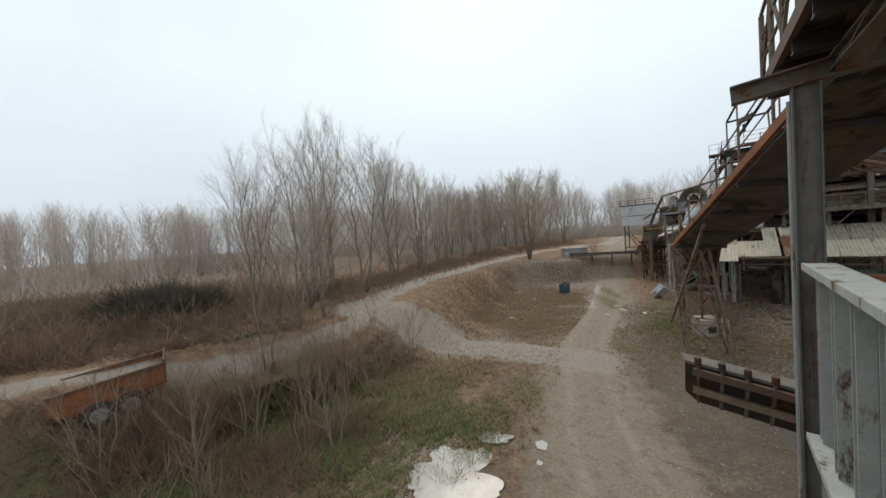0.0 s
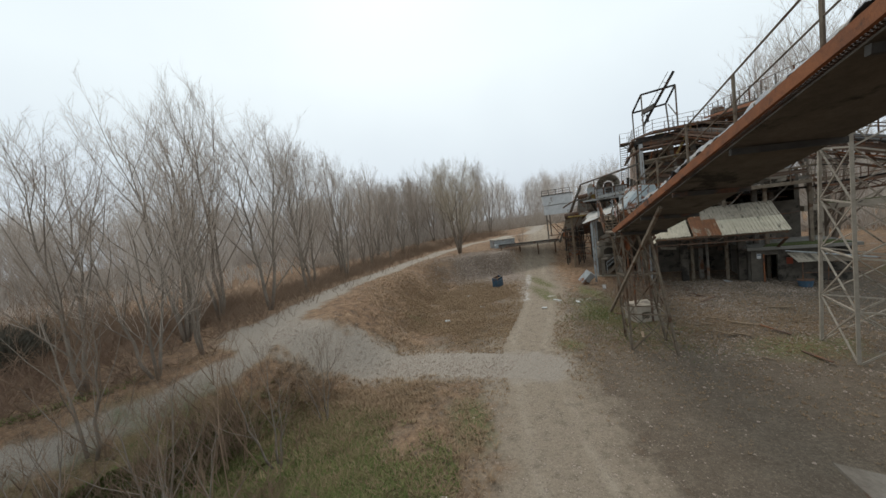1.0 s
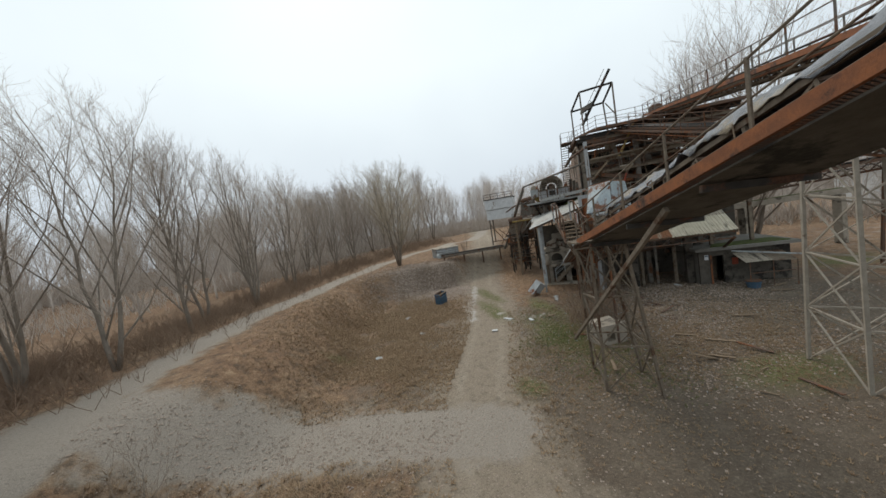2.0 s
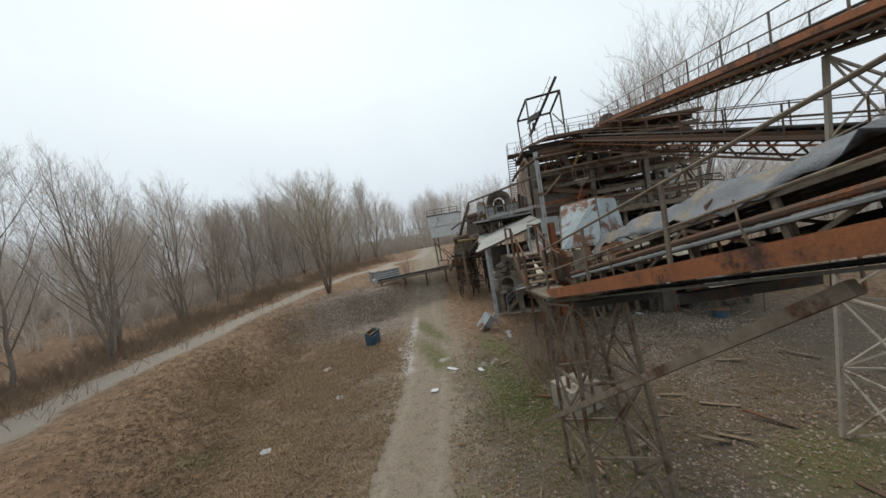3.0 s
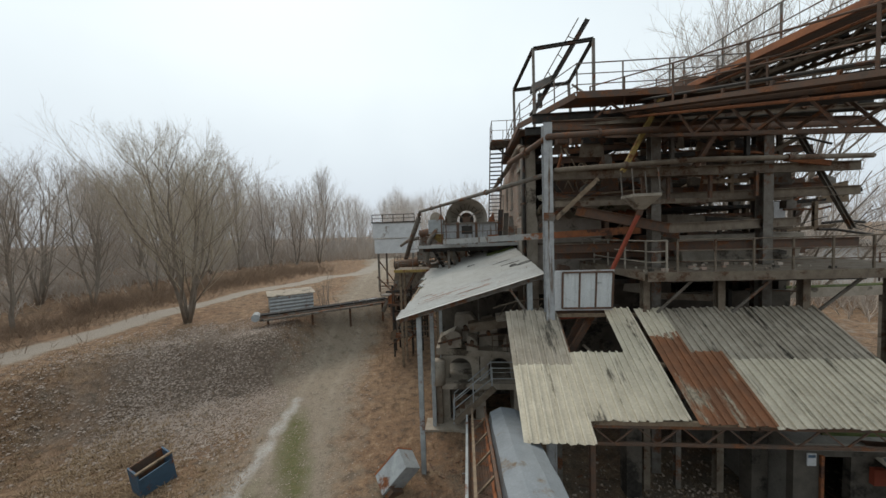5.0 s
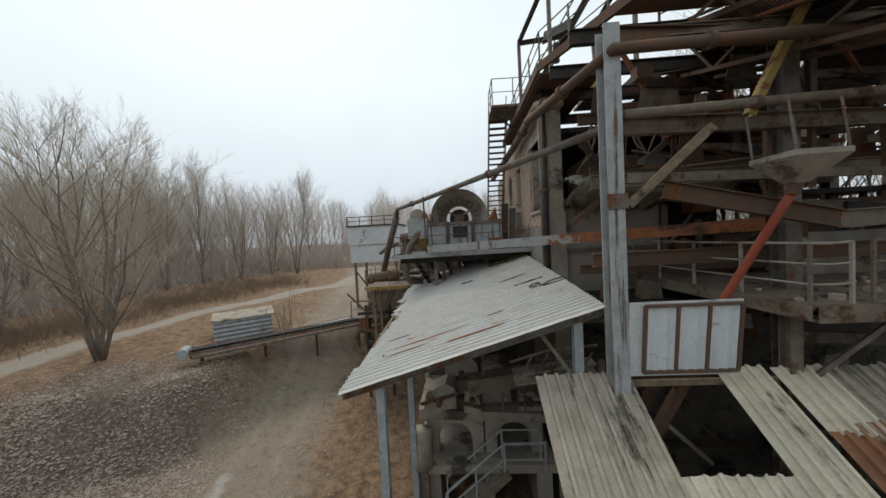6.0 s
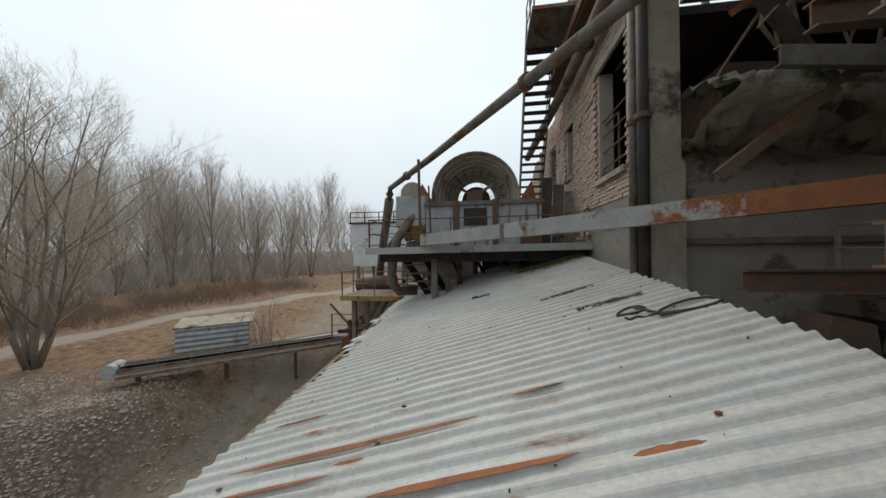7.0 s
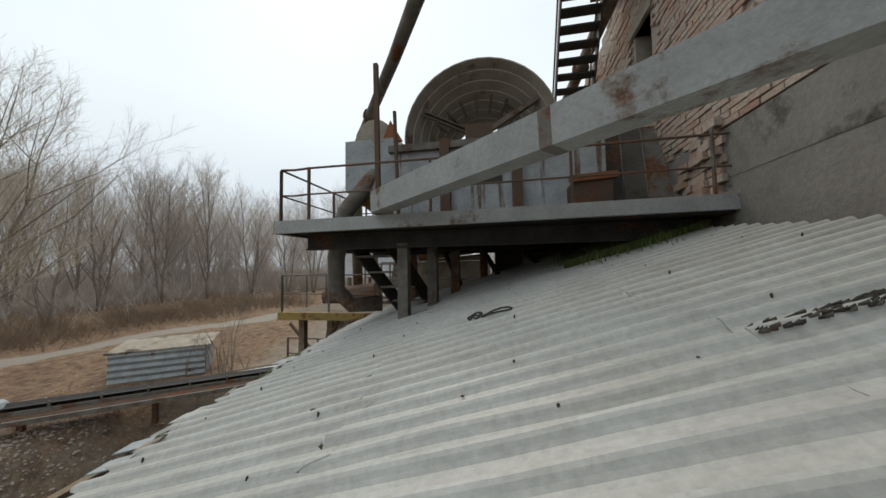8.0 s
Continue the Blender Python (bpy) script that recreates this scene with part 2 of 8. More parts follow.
        faces = [(i * n + j, i * n + (j + 1) % n, (i + 1) * n + (j + 1) % n, (i + 1) * n + j) for i in range(k - 1) for j in range(n)]
        return self.add(rings, faces + [tuple(reversed(range(n))), tuple(range((k - 1) * n, k * n))])

    def plate(self, corners, t):
        a = [Vector(c) for c in corners]
        nrm = (a[1] - a[0]).cross(a[-1] - a[0]).normalized() * t
        return self.prism(a, nrm)

    def wave(self, p, along, across, pitch, depth, t=0.008, kind="sine", ragged=0.0):
        """A corrugated sheet: ribs run along, repeat across; it has thickness."""
        p, a, c = Vector(p), Vector(along), Vector(across)
        nrm = a.cross(c).normalized()
        if nrm.z < 0:
            nrm = -nrm
        steps = {"sine": (0, 0.25, 0.5, 0.75), "trap": (0, 0.66, 0.70, 0.96), "ridge": (0, 0.52, 0.64, 0.72, 0.80, 0.88, 0.96)}[kind]
        lift = {"sine": (0, 0.5, 1, 0.5), "trap": (0, 0, 1, 1), "ridge": (0, 0.02, 0.14, 0.40, 0.74, 0.95, 1.0)}[kind]
        count = max(1, round(c.length / pitch))
        prof = [((i + s) / count, h) for i in range(count) for s, h in zip(steps, lift)] + [(1, 0)]
        rows, m = 7, len(prof)
        verts = []
        for layer in (0, -t):
            for r in range(rows):
                for x, h in prof:
                    k = r / (rows - 1)
                    e = ragged * noise.noise(Vector((x * 30, 3, p.x))) if r in (0, rows - 1) else 0
                    sag = 0.012 * noise.noise(Vector((x * 4, k * 3, p.y)))
                    verts.append(p + a * (k + e / max(a.length, 0.1)) + c * x + nrm * (h * depth + layer + sag))
        faces, half = [], rows * m
        for r in range(rows - 1):
            for i in range(m - 1):
                q = r * m + i
                faces.append((q, q + 1, q + m + 1, q + m))
                faces.append((half + q, half + q + m, half + q + m + 1, half + q + 1))
        for r in range(rows - 1):
            for i in (0, m - 1):
                q = r * m + i
                faces.append((q, q + m, half + q + m, half + q))
        for i in range(m - 1):
            for r in (0, rows - 1):
                q = r * m + i
                faces.append((q, q + 1, half + q + 1, half + q))
        return self.add(verts, faces)

    def data(self, name, material, smooth=False, base=(0, 0, 0)):
        me = bpy.data.meshes.new(name)
        bx, by, bz = base
        me.from_pydata([(x - bx, y - by, z - bz) for x, y, z in self.v], [], self.f)
        bm = bmesh.new()
        bm.from_mesh(me)
        bmesh.ops.recalc_face_normals(bm, faces=bm.faces)
        bm.to_mesh(me)
        bm.free()
        me.materials.append(material)
        if smooth:
            me.polygons.foreach_set("use_smooth", [True] * len(me.polygons))
        return me


PLANT = pose(20.05, 30.04, 0, 0, 0, -29)
WORLD = Matrix.Identity(4)


def thing(name, base, label, category, m=WORLD, group="", kind=""):
    """An empty at the base of a thing; its parts are given in the same axes as base."""
    ob = new(name)
    ob.empty_display_size = 0.2
    ob.matrix_world = m @ Matrix.Translation(base)
    ob["base"] = list(base)
    return tagged(ob, label, category, group, kind)


def part(name, mesh, material, parent, label="", smooth=False):
    base = parent.get("base") or parent.parent["base"]
    ob = new(name, mesh.data(name, material, smooth, base))
    ob.parent = parent
    if label:
        tagged(ob, label)
    return ob


def plain(name, mesh, material, label, category, base=(0, 0, 0), m=WORLD, smooth=False, group="", kind=""):
    ob = new(name, mesh.data(name, material, smooth, base))
    ob.matrix_world = m @ Matrix.Translation(base)
    return tagged(ob, label, category, group, kind)


def lerp(p, q, k):
    return Vector(p).lerp(Vector(q), k)


def railing(parent, points, height=1.0, gap=1.4, mat=None, mids=1, r=0.022, toe=0.0):
    """Posts with a top rail and middle rails along a line of points, each rail and post a part."""
    mat = mat or M_STEEL
    up = Vector((0, 0, height))
    for p, q in zip(points, points[1:]):
        p, q = Vector(p), Vector(q)
        n = max(1, round((q - p).length / gap))
        for i in range(n + 1):
            b = p.lerp(q, i / n)
            part("post", Mesh().bar(b, b + up * (1 + 0.02 * random.uniform(-1, 1)), r * 2, r * 2), mat, parent)
        part("top_rail", Mesh().tube([p + up, p.lerp(q, 0.5) + up * 0.985, q + up], r, 6), mat, parent)
        for k in range(mids):
            h = up * (k + 1) / (mids + 1)
            part("middle_rail", Mesh().tube([p + h, p.lerp(q, 0.5) + h * 0.97, q + h], r * 0.8, 6), mat, parent)
        if toe:
            part("toe_board", Mesh().bar(p + Vector((0, 0, toe / 2)), q + Vector((0, 0, toe / 2)), 0.012, toe), mat, parent)


def lattice(name, feet, tops, label, levels, mat, leg=0.1, brace=0.05, m=WORLD, group="", x=True):
    """A four-legged lattice tower from feet to tops."""
    c = sum((Vector(f) for f in feet), Vector()) / len(feet)
    t = thing(name, c, label, "tower", m, group)
    n = len(feet)
    for f, s in zip(feet, tops):
        part("leg", Mesh().bar(f, s, leg, leg), mat, t)
    for i in range(n):
        j = (i + 1) % n
        for k in range(levels):
            a, b = lerp(feet[i], tops[i], k / levels), lerp(feet[j], tops[j], k / levels)
            c2, d = lerp(feet[i], tops[i], (k + 1) / levels), lerp(feet[j], tops[j], (k + 1) / levels)
            if x or (k + i) % 2:
                part("brace", Mesh().bar(a, d, brace, brace * 0.5), mat, t)
            if x or not (k + i) % 2:
                part("brace", Mesh().bar(b, c2, brace * 0.5, brace), mat, t)
            part("tie", Mesh().bar(c2, d, brace, brace), mat, t)
    return t

# ---- ground ----
ROADS = (
    # half width, line
    (1.8, ((4.5, -20), (4.2, 2), (4.8, 12), (6.2, 20), (9.2, 27), (11.8, 34), (13.4, 41), (15.6, 47), (19, 55), (24, 70), (32, 110))),
    (1.05, ((-7.6, 18.6), (-8.2, 20), (-7.8, 22), (-7.4, 27), (-6.4, 33), (-3.8, 39), (-1.8, 45.5), (2.2, 53.5), (7.5, 59), (13, 61.5), (21, 67), (34, 90), (60, 200))),
    (1.35, ((-8.4, 20.5), (-5.5, 19.2), (-1.7, 19.6), (1.2, 19.2), (6, 17.5))),
    (0.42, ((-6.4, 18.6), (-7.0, 16.6), (-8.8, 13.6), (-11.2, 11.0), (-15, 8.6), (-22, 5))),
)
PALE = ((9.1, 31.2, 0.3, 1.7), (9.4, 33.4, 0.22, 1.0), (11.0, 28.1, 0.3, 0.5), (13.1, 27.5, 0.7, 0.3), (11.2, 29.6, 0.35, 0.3))
GREEN = ((-5.6, 13.2, 3.4, 2.0), (-8.6, 10, 2.5, 1.6), (-12, 6.5, 3, 1.5), (2.4, 14.0, 0.7, 1.6), (0.2, 26.5, 1.2, 0.5), (12.3, 24, 1.2, 3.0), (17, 16, 2.0, 1.2), (8.3, 19.3, 0.6, 1.0), (14.3, 29, 0.7, 2.5), (36, 24.5, 2.5, 1.5), (10.9, 31, 0.7, 3.5), (12.3, 36, 0.6, 3.5), (-5.0, 11.4, 3.2, 1.8), (3.0, 6.5, 2.0, 1.0))
TOE = ((-60, -6), (-30, 0), (-12, 5), (-5.5, 12.6), (-1.5, 18.2), (0.6, 22.5), (1.2, 28), (1.6, 34), (3.0, 40), (5.8, 41.4), (9.0, 41.9), (12.5, 43.2), (16, 45.6), (24, 48.5), (40, 56), (80, 80), (200, 120))


def near_line(x, y, line):
    best = np.full(x.shape, 1e9)
    for (ax, ay), (bx, by) in zip(line, line[1:]):
        dx, dy = bx - ax, by - ay
        k = np.clip(((x - ax) * dx + (y - ay) * dy) / (dx * dx + dy * dy), 0, 1)
        best = np.minimum(best, np.hypot(x - ax - k * dx, y - ay - k * dy))
    return best


def rough_field(x, y, s):
    """Smooth unevenness from a few crossed waves."""
    return (np.sin(x * 0.9 * s + 1.3 * np.sin(y * 0.7 * s)) + np.sin(y * 1.1 * s + 1.7 * np.sin(x * 0.6 * s + 2)) + 0.6 * np.sin((x + y) * 2.3 * s)) / 2.6


def bisect(a, x):
    """Where x would go in the sorted list a."""
    lo, hi = 0, len(a)
    while lo < hi:
        mid = (lo + hi) // 2
        if x < a[mid]:
            hi = mid
        else:
            lo = mid + 1
    return lo


def toe_distance(x, y):
    """Distance behind the toe of the bank that carries the loop road; negative in front of it."""
    best, side = np.full(x.shape, 1e9), np.zeros(x.shape)
    for (ax, ay), (bx, by) in zip(TOE, TOE[1:]):
        dx, dy = bx - ax, by - ay
        k = np.clip(((x - ax) * dx + (y - ay) * dy) / (dx * dx + dy * dy), 0, 1)
        d = np.hypot(x - ax - k * dx, y - ay - k * dy)
        side = np.where(d < best, np.sign(dx * (y - ay) - dy * (x - ax)), side)
        best = np.minimum(best, d)
    return best * side


def height(x, y):
    """Ground height; works on arrays."""
    x, y = np.asarray(x, float), np.asarray(y, float)
    road = np.minimum.reduce([near_line(x, y, l) / w for w, l in ROADS])
    off = np.clip(road - 1, 0, 1)
    d = toe_distance(x, y) + 0.35 * rough_field(x, y, 0.8)
    k = np.clip(d / (4.8 - 2.4 * np.exp(-(((x - 10) / 5) ** 2 + ((y - 45) / 5) ** 2))), 0, 1)
    k = k * k * (3 - 2 * k)
    z = 0.05 * rough_field(x, y, 1.0) * (0.3 + 0.7 * off) + 0.03 * rough_field(x, y, 2.7)
    z += 2.7 * k + 2.0 * k * np.clip((y - 52) / 26, 0, 1)
    z += 0.35 * np.clip(d - 9, 0, 8) / 8 * rough_field(x, y, 0.25) - 0.8 * np.clip((d - 14) / 20, 0, 1)
    return z


fine_x, fine_y = np.arange(-34, 44, 0.45), np.arange(-4, 76, 0.45)
gx = np.concatenate([[-3000, -1200, -500, -250, -150, -100, -75, -60, -50, -44, -39], fine_x, [47, 52, 60, 72, 90, 120, 180, 300, 600, 1300, 3000]])
gy = np.concatenate([[-3000, -1000, -300, -120, -60, -30, -18, -10], fine_y, [79, 84, 90, 98, 108, 120, 140, 170, 220, 320, 600, 1300, 3500]])
X, Y = np.meshgrid(gx, gy)
Z = height(X, Y)
nx, ny = len(gx), len(gy)
me = bpy.data.meshes.new("ground")
me.from_pydata(np.stack([X.ravel(), Y.ravel(), Z.ravel()], 1).tolist(), [], [(j * nx + i, j * nx + i + 1, (j + 1) * nx + i + 1, (j + 1) * nx + i) for j in range(ny - 1) for i in range(nx - 1)])
me.polygons.foreach_set("use_smooth", [True] * len(me.polygons))


def spots(x, y, table):
    m = np.zeros(x.shape)
    for cx, cy, rx, ry in table:
        m = np.maximum(m, np.clip(1.25 - np.hypot((x - cx) / rx, (y - cy) / ry) * 0.75, 0, 1))
    return m


track = np.minimum.reduce([near_line(X, Y, l) / w for w, l in ROADS])
yard = np.clip(1.3 - np.maximum(np.abs((X - 17) / 15), np.abs((Y - 17) / 13.5)) * 1.0, 0, 1)
rubble = np.clip(1.3 - np.hypot((X - 8.0) / 6.5, (Y - 43) / 6), 0, 1)
loop_road = np.minimum(near_line(X, Y, ROADS[1][1]) / 1.05, near_line(X, Y, ROADS[3][1]) / 0.42)
for key, values in (("road", np.clip(1.35 - 0.62 * track, 0, 1)), ("loop", np.maximum(0.45 * np.clip(1.6 - np.hypot((X - 52) / 18, (Y - 24) / 16), 0, 1), np.clip(1.4 - 0.7 * np.minimum(loop_road, near_line(X, Y, ROADS[2][1]) / 1.3), 0, 1))), ("pale", np.maximum(spots(X, Y, PALE), np.clip(1.2 - near_line(X, Y, ((8.8, 29.3), (9.5, 32), (11.0, 36), (12.5, 40.5))) / 0.42, 0, 0.72))), ("green", spots(X, Y, GREEN)), ("yard", yard), ("rubble", rubble), ("rut", np.clip(1 - np.abs(near_line(X, Y, ROADS[0][1]) - 0.85) / 0.5, 0, 1))):
    me.attributes.new(key, "FLOAT", "POINT").data.foreach_set("value", values.ravel())


def ground_material():
    m, n, l, b = shader("winter_ground", 0.95)

    def mask(key, lo, hi, jitter):
        a = n.new("ShaderNodeAttribute")
        a.attribute_name = key
        add = n.new("ShaderNodeMath")
        add.operation = "MULTIPLY_ADD"
        l.new(jitter, add.inputs[0])
        add.inputs[1].default_value = 1.5
        l.new(a.outputs["Fac"], add.inputs[2])
        return curve(n, l, add.outputs[0], lo + 0.75, hi + 0.75)
    j1 = noise_node(n, l, 0.9, 8, 0.7)
    j2 = noise_node(n, l, 0.25, 6, 0.6)
    fine = noise_node(n, l, 9, 6, 0.75)
    grit = noise_node(n, l, 38, 3, 0.7)
    dry = blend(n, l, curve(n, l, j2, 0.38, 0.62), (0.25, 0.148, 0.085), (0.30, 0.20, 0.122))
    dry = blend(n, l, curve(n, l, fine, 0.35, 0.7), dry, (0.125, 0.076, 0.046))
    stone = n.new("ShaderNodeTexVoronoi")
    stone.inputs["Scale"].default_value = 7
    tc = n.new("ShaderNodeTexCoord")
    l.new(tc.outputs["Object"], stone.inputs["Vector"])
    mid = noise_node(n, l, 2.3, 7, 0.72)
    dry = blend(n, l, curve(n, l, mid, 0.50, 0.60), dry, (0.12, 0.072, 0.043))
    dry = blend(n, l, curve(n, l, mid, 0.44, 0.36), dry, (0.30, 0.208, 0.128))
    scree = blend(n, l, curve(n, l, stone.outputs["Distance"], 0.1, 0.6), (0.27, 0.215, 0.175), (0.14, 0.105, 0.08))
    col = blend(n, l, mask("rubble", 0.3, 0.8, j1), dry, scree)
    soil = blend(n, l, curve(n, l, j1, 0.35, 0.65), (0.12, 0.092, 0.067), (0.17, 0.138, 0.103))
    soil = blend(n, l, curve(n, l, fine, 0.4, 0.75), soil, (0.07, 0.058, 0.045))
    col = blend(n, l, mask("yard", 0.1, 0.5, j1), col, soil)
    dirt = blend(n, l, curve(n, l, fine, 0.3, 0.75), (0.285, 0.238, 0.182), (0.205, 0.17, 0.13))
    col = blend(n, l, mask("road", 0.35, 0.85, j1), col, dirt)
    col = blend(n, l, mask("rut", 0.5, 1.1, j1), col, (0.315, 0.272, 0.215))
    col = blend(n, l, curve(n, l, mid, 0.52, 0.66), col, blend(n, l, 0.55, col, (0.085, 0.07, 0.05)))
    gravel = blend(n, l, curve(n, l, grit, 0.35, 0.7), (0.33, 0.298, 0.255), (0.22, 0.19, 0.16))
    col = blend(n, l, mask("loop", 0.45, 0.75, j1), col, gravel)
    green = blend(n, l, curve(n, l, fine, 0.35, 0.65), (0.075, 0.10, 0.03), (0.15, 0.125, 0.06))
    col = blend(n, l, mask("green", 0.25, 0.9, j1), col, green)
    chalk = blend(n, l, curve(n, l, fine, 0.35, 0.75), (0.46, 0.44, 0.41), (0.31, 0.285, 0.255))
    col = blend(n, l, mask("pale", 0.36, 0.8, j1), col, chalk)
    speck = noise_node(n, l, 17, 3, 0.8)
    col = blend(n, l, curve(n, l, speck, 0.56, 0.62), col, blend(n, l, 0.34, col, (0.05, 0.038, 0.028)))
    col = blend(n, l, curve(n, l, speck, 0.40, 0.35), col, blend(n, l, 0.4, col, (0.40, 0.34, 0.27)))
    col = blend(n, l, curve(n, l, grit, 0.58, 0.85), col, (0.34, 0.30, 0.26))
    l.new(col, b.inputs["Base Color"])
    mixh = n.new("ShaderNodeMath")
    mixh.operation = "ADD"
    l.new(fine, mixh.inputs[0])
    l.new(grit, mixh.inputs[1])
    bumped(n, l, b, mixh.outputs[0], 0.8, 0.05)
    return m


M_GROUND = ground_material()
me.materials.append(M_GROUND)
tagged(new("ground", me), "dry winter earth with gravel tracks and patchy grass", "ground", kind="structure")


gx_list, gy_list, z_rows = gx.tolist(), gy.tolist(), Z.tolist()


def gz(x, y):
    """Height of the ground sheet at a place."""
    i = min(max(bisect(gx_list, x) - 1, 0), nx - 2)
    j = min(max(bisect(gy_list, y) - 1, 0), ny - 2)
    a = (x - gx_list[i]) / (gx_list[i + 1] - gx_list[i])
    b = (y - gy_list[j]) / (gy_list[j + 1] - gy_list[j])
    r, s = z_rows[j], z_rows[j + 1]
    return (r[i] * (1 - a) + r[i + 1] * a) * (1 - b) + (s[i] * (1 - a) + s[i + 1] * a) * b


# ---- puddles ----
def water_material():
    m, n, l, b = shader("still_muddy_water", 0.14)
    b.inputs["Specular IOR Level"].default_value = 0.35
    mud = curve(n, l, noise_node(n, l, 1.4, 5, 0.6), 0.35, 0.65)
    l.new(blend(n, l, mud, (0.30, 0.285, 0.26), (0.42, 0.41, 0.385)), b.inputs["Base Color"])
    bumped(n, l, b, noise_node(n, l, 6, 3, 0.5), 0.04, 0.01)
    return m


M_WATER = water_material()


def puddle(cx, cy, rx, ry, seed, bite=None):
    """A shallow sheet of water with an uneven rim; bite leaves a dry tongue in it."""
    rim, n = [], 64
    for j in range(n):
        a = 6.2832 * j / n
        k = 1 + 0.42 * noise.noise(Vector((math.cos(a) * 1.6, math.sin(a) * 1.6, seed))) + 0.2 * noise.noise(Vector((math.cos(a) * 5, math.sin(a) * 5, seed)))
        if bite:
            k *= 1 - bite[1] * math.exp(-(math.remainder(a - bite[0], 6.2832) / bite[2]) ** 2)
        rim.append((cx + rx * k * math.cos(a), cy + ry * k * math.sin(a)))
    z = max(gz(x, y) for x, y in rim) + 0.012
    mesh = Mesh()
    ring = [(x, y, z) for x, y in rim]
    mesh.add(ring + [(cx, cy, z)], [(i, (i + 1) % n, n) for i in range(n)])
    ob = new("puddle", mesh.data("puddle", M_WATER))
    tagged(ob, "shallow muddy puddle mirroring the white sky on the yard", "puddle", "puddles")


puddle(0.35, 8.75, 1.45, 1.2, 1.0, (0.45, 0.62, 0.42))
puddle(1.25, 10.55, 0.55, 0.3, 2.0)
puddle(2.75, 10.35, 0.2, 0.22, 3.0)
puddle(-0.45, 9.95, 0.13, 0.09, 4.0)
puddle(2.6, 9.5, 0.1, 0.1, 5.0)

# ---- screening plant: masonry ----
# axes of the plant: u along its front, v into it, z up
building = thing("screening_building", (5, 5, 0), "derelict concrete and brick gravel screening building, stained and open-fronted", "building", PLANT)
part("west_wall", Mesh().box((0.0, 4.05, 0), (0.35, 16, 8.1)), M_PLASTER, building, "grey cement render over concrete, streaked and cracked")
part("front_wall", Mesh().box((0.35, 4.3, 5.6), (3.3, 4.6, 9.4)), M_MORTAR, building)
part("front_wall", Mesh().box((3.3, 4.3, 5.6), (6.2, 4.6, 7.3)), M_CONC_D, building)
# dark colour here paints the shadow under the lean-to roof
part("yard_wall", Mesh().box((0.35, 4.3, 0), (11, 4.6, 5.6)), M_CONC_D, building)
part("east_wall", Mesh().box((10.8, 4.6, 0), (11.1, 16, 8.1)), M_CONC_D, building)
# rear wall added to close off the open floors and keep them dark
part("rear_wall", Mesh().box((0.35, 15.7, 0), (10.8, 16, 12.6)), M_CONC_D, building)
part("concrete_band", Mesh().box((-0.004, 4.05, 8.1), (0.36, 16, 8.62)), M_PLASTER, building)
part("corner_pier", Mesh().box((0.0, 4.0, 0), (0.5, 4.3, 9.0)).box((0.06, 4.0, 9.0), (0.45, 4.3, 12.6)), M_CONC, building)
# openings in the west brick wall: v0, v1, z0, z1
HOLES = ((4.75, 6.05, 9.15, 11.35), (8.15, 8.75, 9.75, 11.15), (10.3, 11.2, 9.8, 11.2), (12.8, 13.6, 9.8, 11.1))
WALL_TOP = [12.75, 12.9, 12.8, 12.55, 12.7, 12.6, 12.2, 12.35, 12.0, 11.8, 11.9, 11.6]


def solid(v, z):
    k = min(max((v - 4.05) / 12 * 11, 0), 10.99)
    top = WALL_TOP[int(k)] * (1 - k % 1) + WALL_TOP[int(k) + 1] * (k % 1)
    return z < top - 0.03 and not any(a < v < b and c < z < d for a, b, c, d in HOLES)


backing = Mesh()
cells = sorted({4.05, 16.0, *(h[0] for h in HOLES), *(h[1] for h in HOLES), *np.arange(4.5, 16, 0.75).round(2).tolist()})
for a, b in zip(cells, cells[1:]):
    mid = (a + b) / 2
    cuts = [8.62] + sorted(z for h in HOLES if h[0] < mid < h[1] for z in h[2:])
    k = min(max((mid - 4.05) / 12 * 11, 0), 10.99)
    top = WALL_TOP[int(k)] - 0.25
    for c, d in zip(cuts[::2], (cuts[1::2] + [top])):
        backing.box((0.03, a, c), (0.3, b, d))
part("brick_backing", backing, M_MORTAR, building, "crumbling lime mortar bed")
for a, b, c, d in HOLES[:2]:
    part("lintel", Mesh().box((-0.03, a - 0.15, d), (0.33, b + 0.15, d + 0.16)), M_CONC, building)
    part("sill", Mesh().box((-0.07, a - 0.1, c - 0.1), (0.33, b + 0.1, c)), M_CONC, building)
for k in range(4):
    part("window_bar", Mesh().tube([(0.1, 4.75, 9.4 + 0.32 * k), (0.1, 6.05, 9.4 + 0.32 * k)], 0.018, 6), M_BROWN, building)
part("mesh_screen", Mesh().bar((0.16, 5.4, 9.15), (0.16, 5.4, 10.3), 0.03, 0.03).bar((0.16, 5.4, 10.3), (0.16, 6.05, 10.3), 0.03, 0.03), M_BROWN, building)
# open-fronted floors, slabs near black to paint the shade between them
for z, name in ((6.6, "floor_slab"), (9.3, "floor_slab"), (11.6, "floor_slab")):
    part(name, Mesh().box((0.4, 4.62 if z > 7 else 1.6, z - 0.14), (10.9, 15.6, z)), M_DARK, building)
# wall added behind the floors, near black in place of interior shade
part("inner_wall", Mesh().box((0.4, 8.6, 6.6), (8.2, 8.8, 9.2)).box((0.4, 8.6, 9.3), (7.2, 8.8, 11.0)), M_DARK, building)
part("inner_partition", Mesh().box((3.6, 4.7, 6.62), (3.8, 8.6, 9.1)).box((7.2, 4.0, 9.32), (7.4, 8.6, 11.4)), M_BRICK, building)
lump, n1, n2 = Mesh(), 60, 18
lv = []
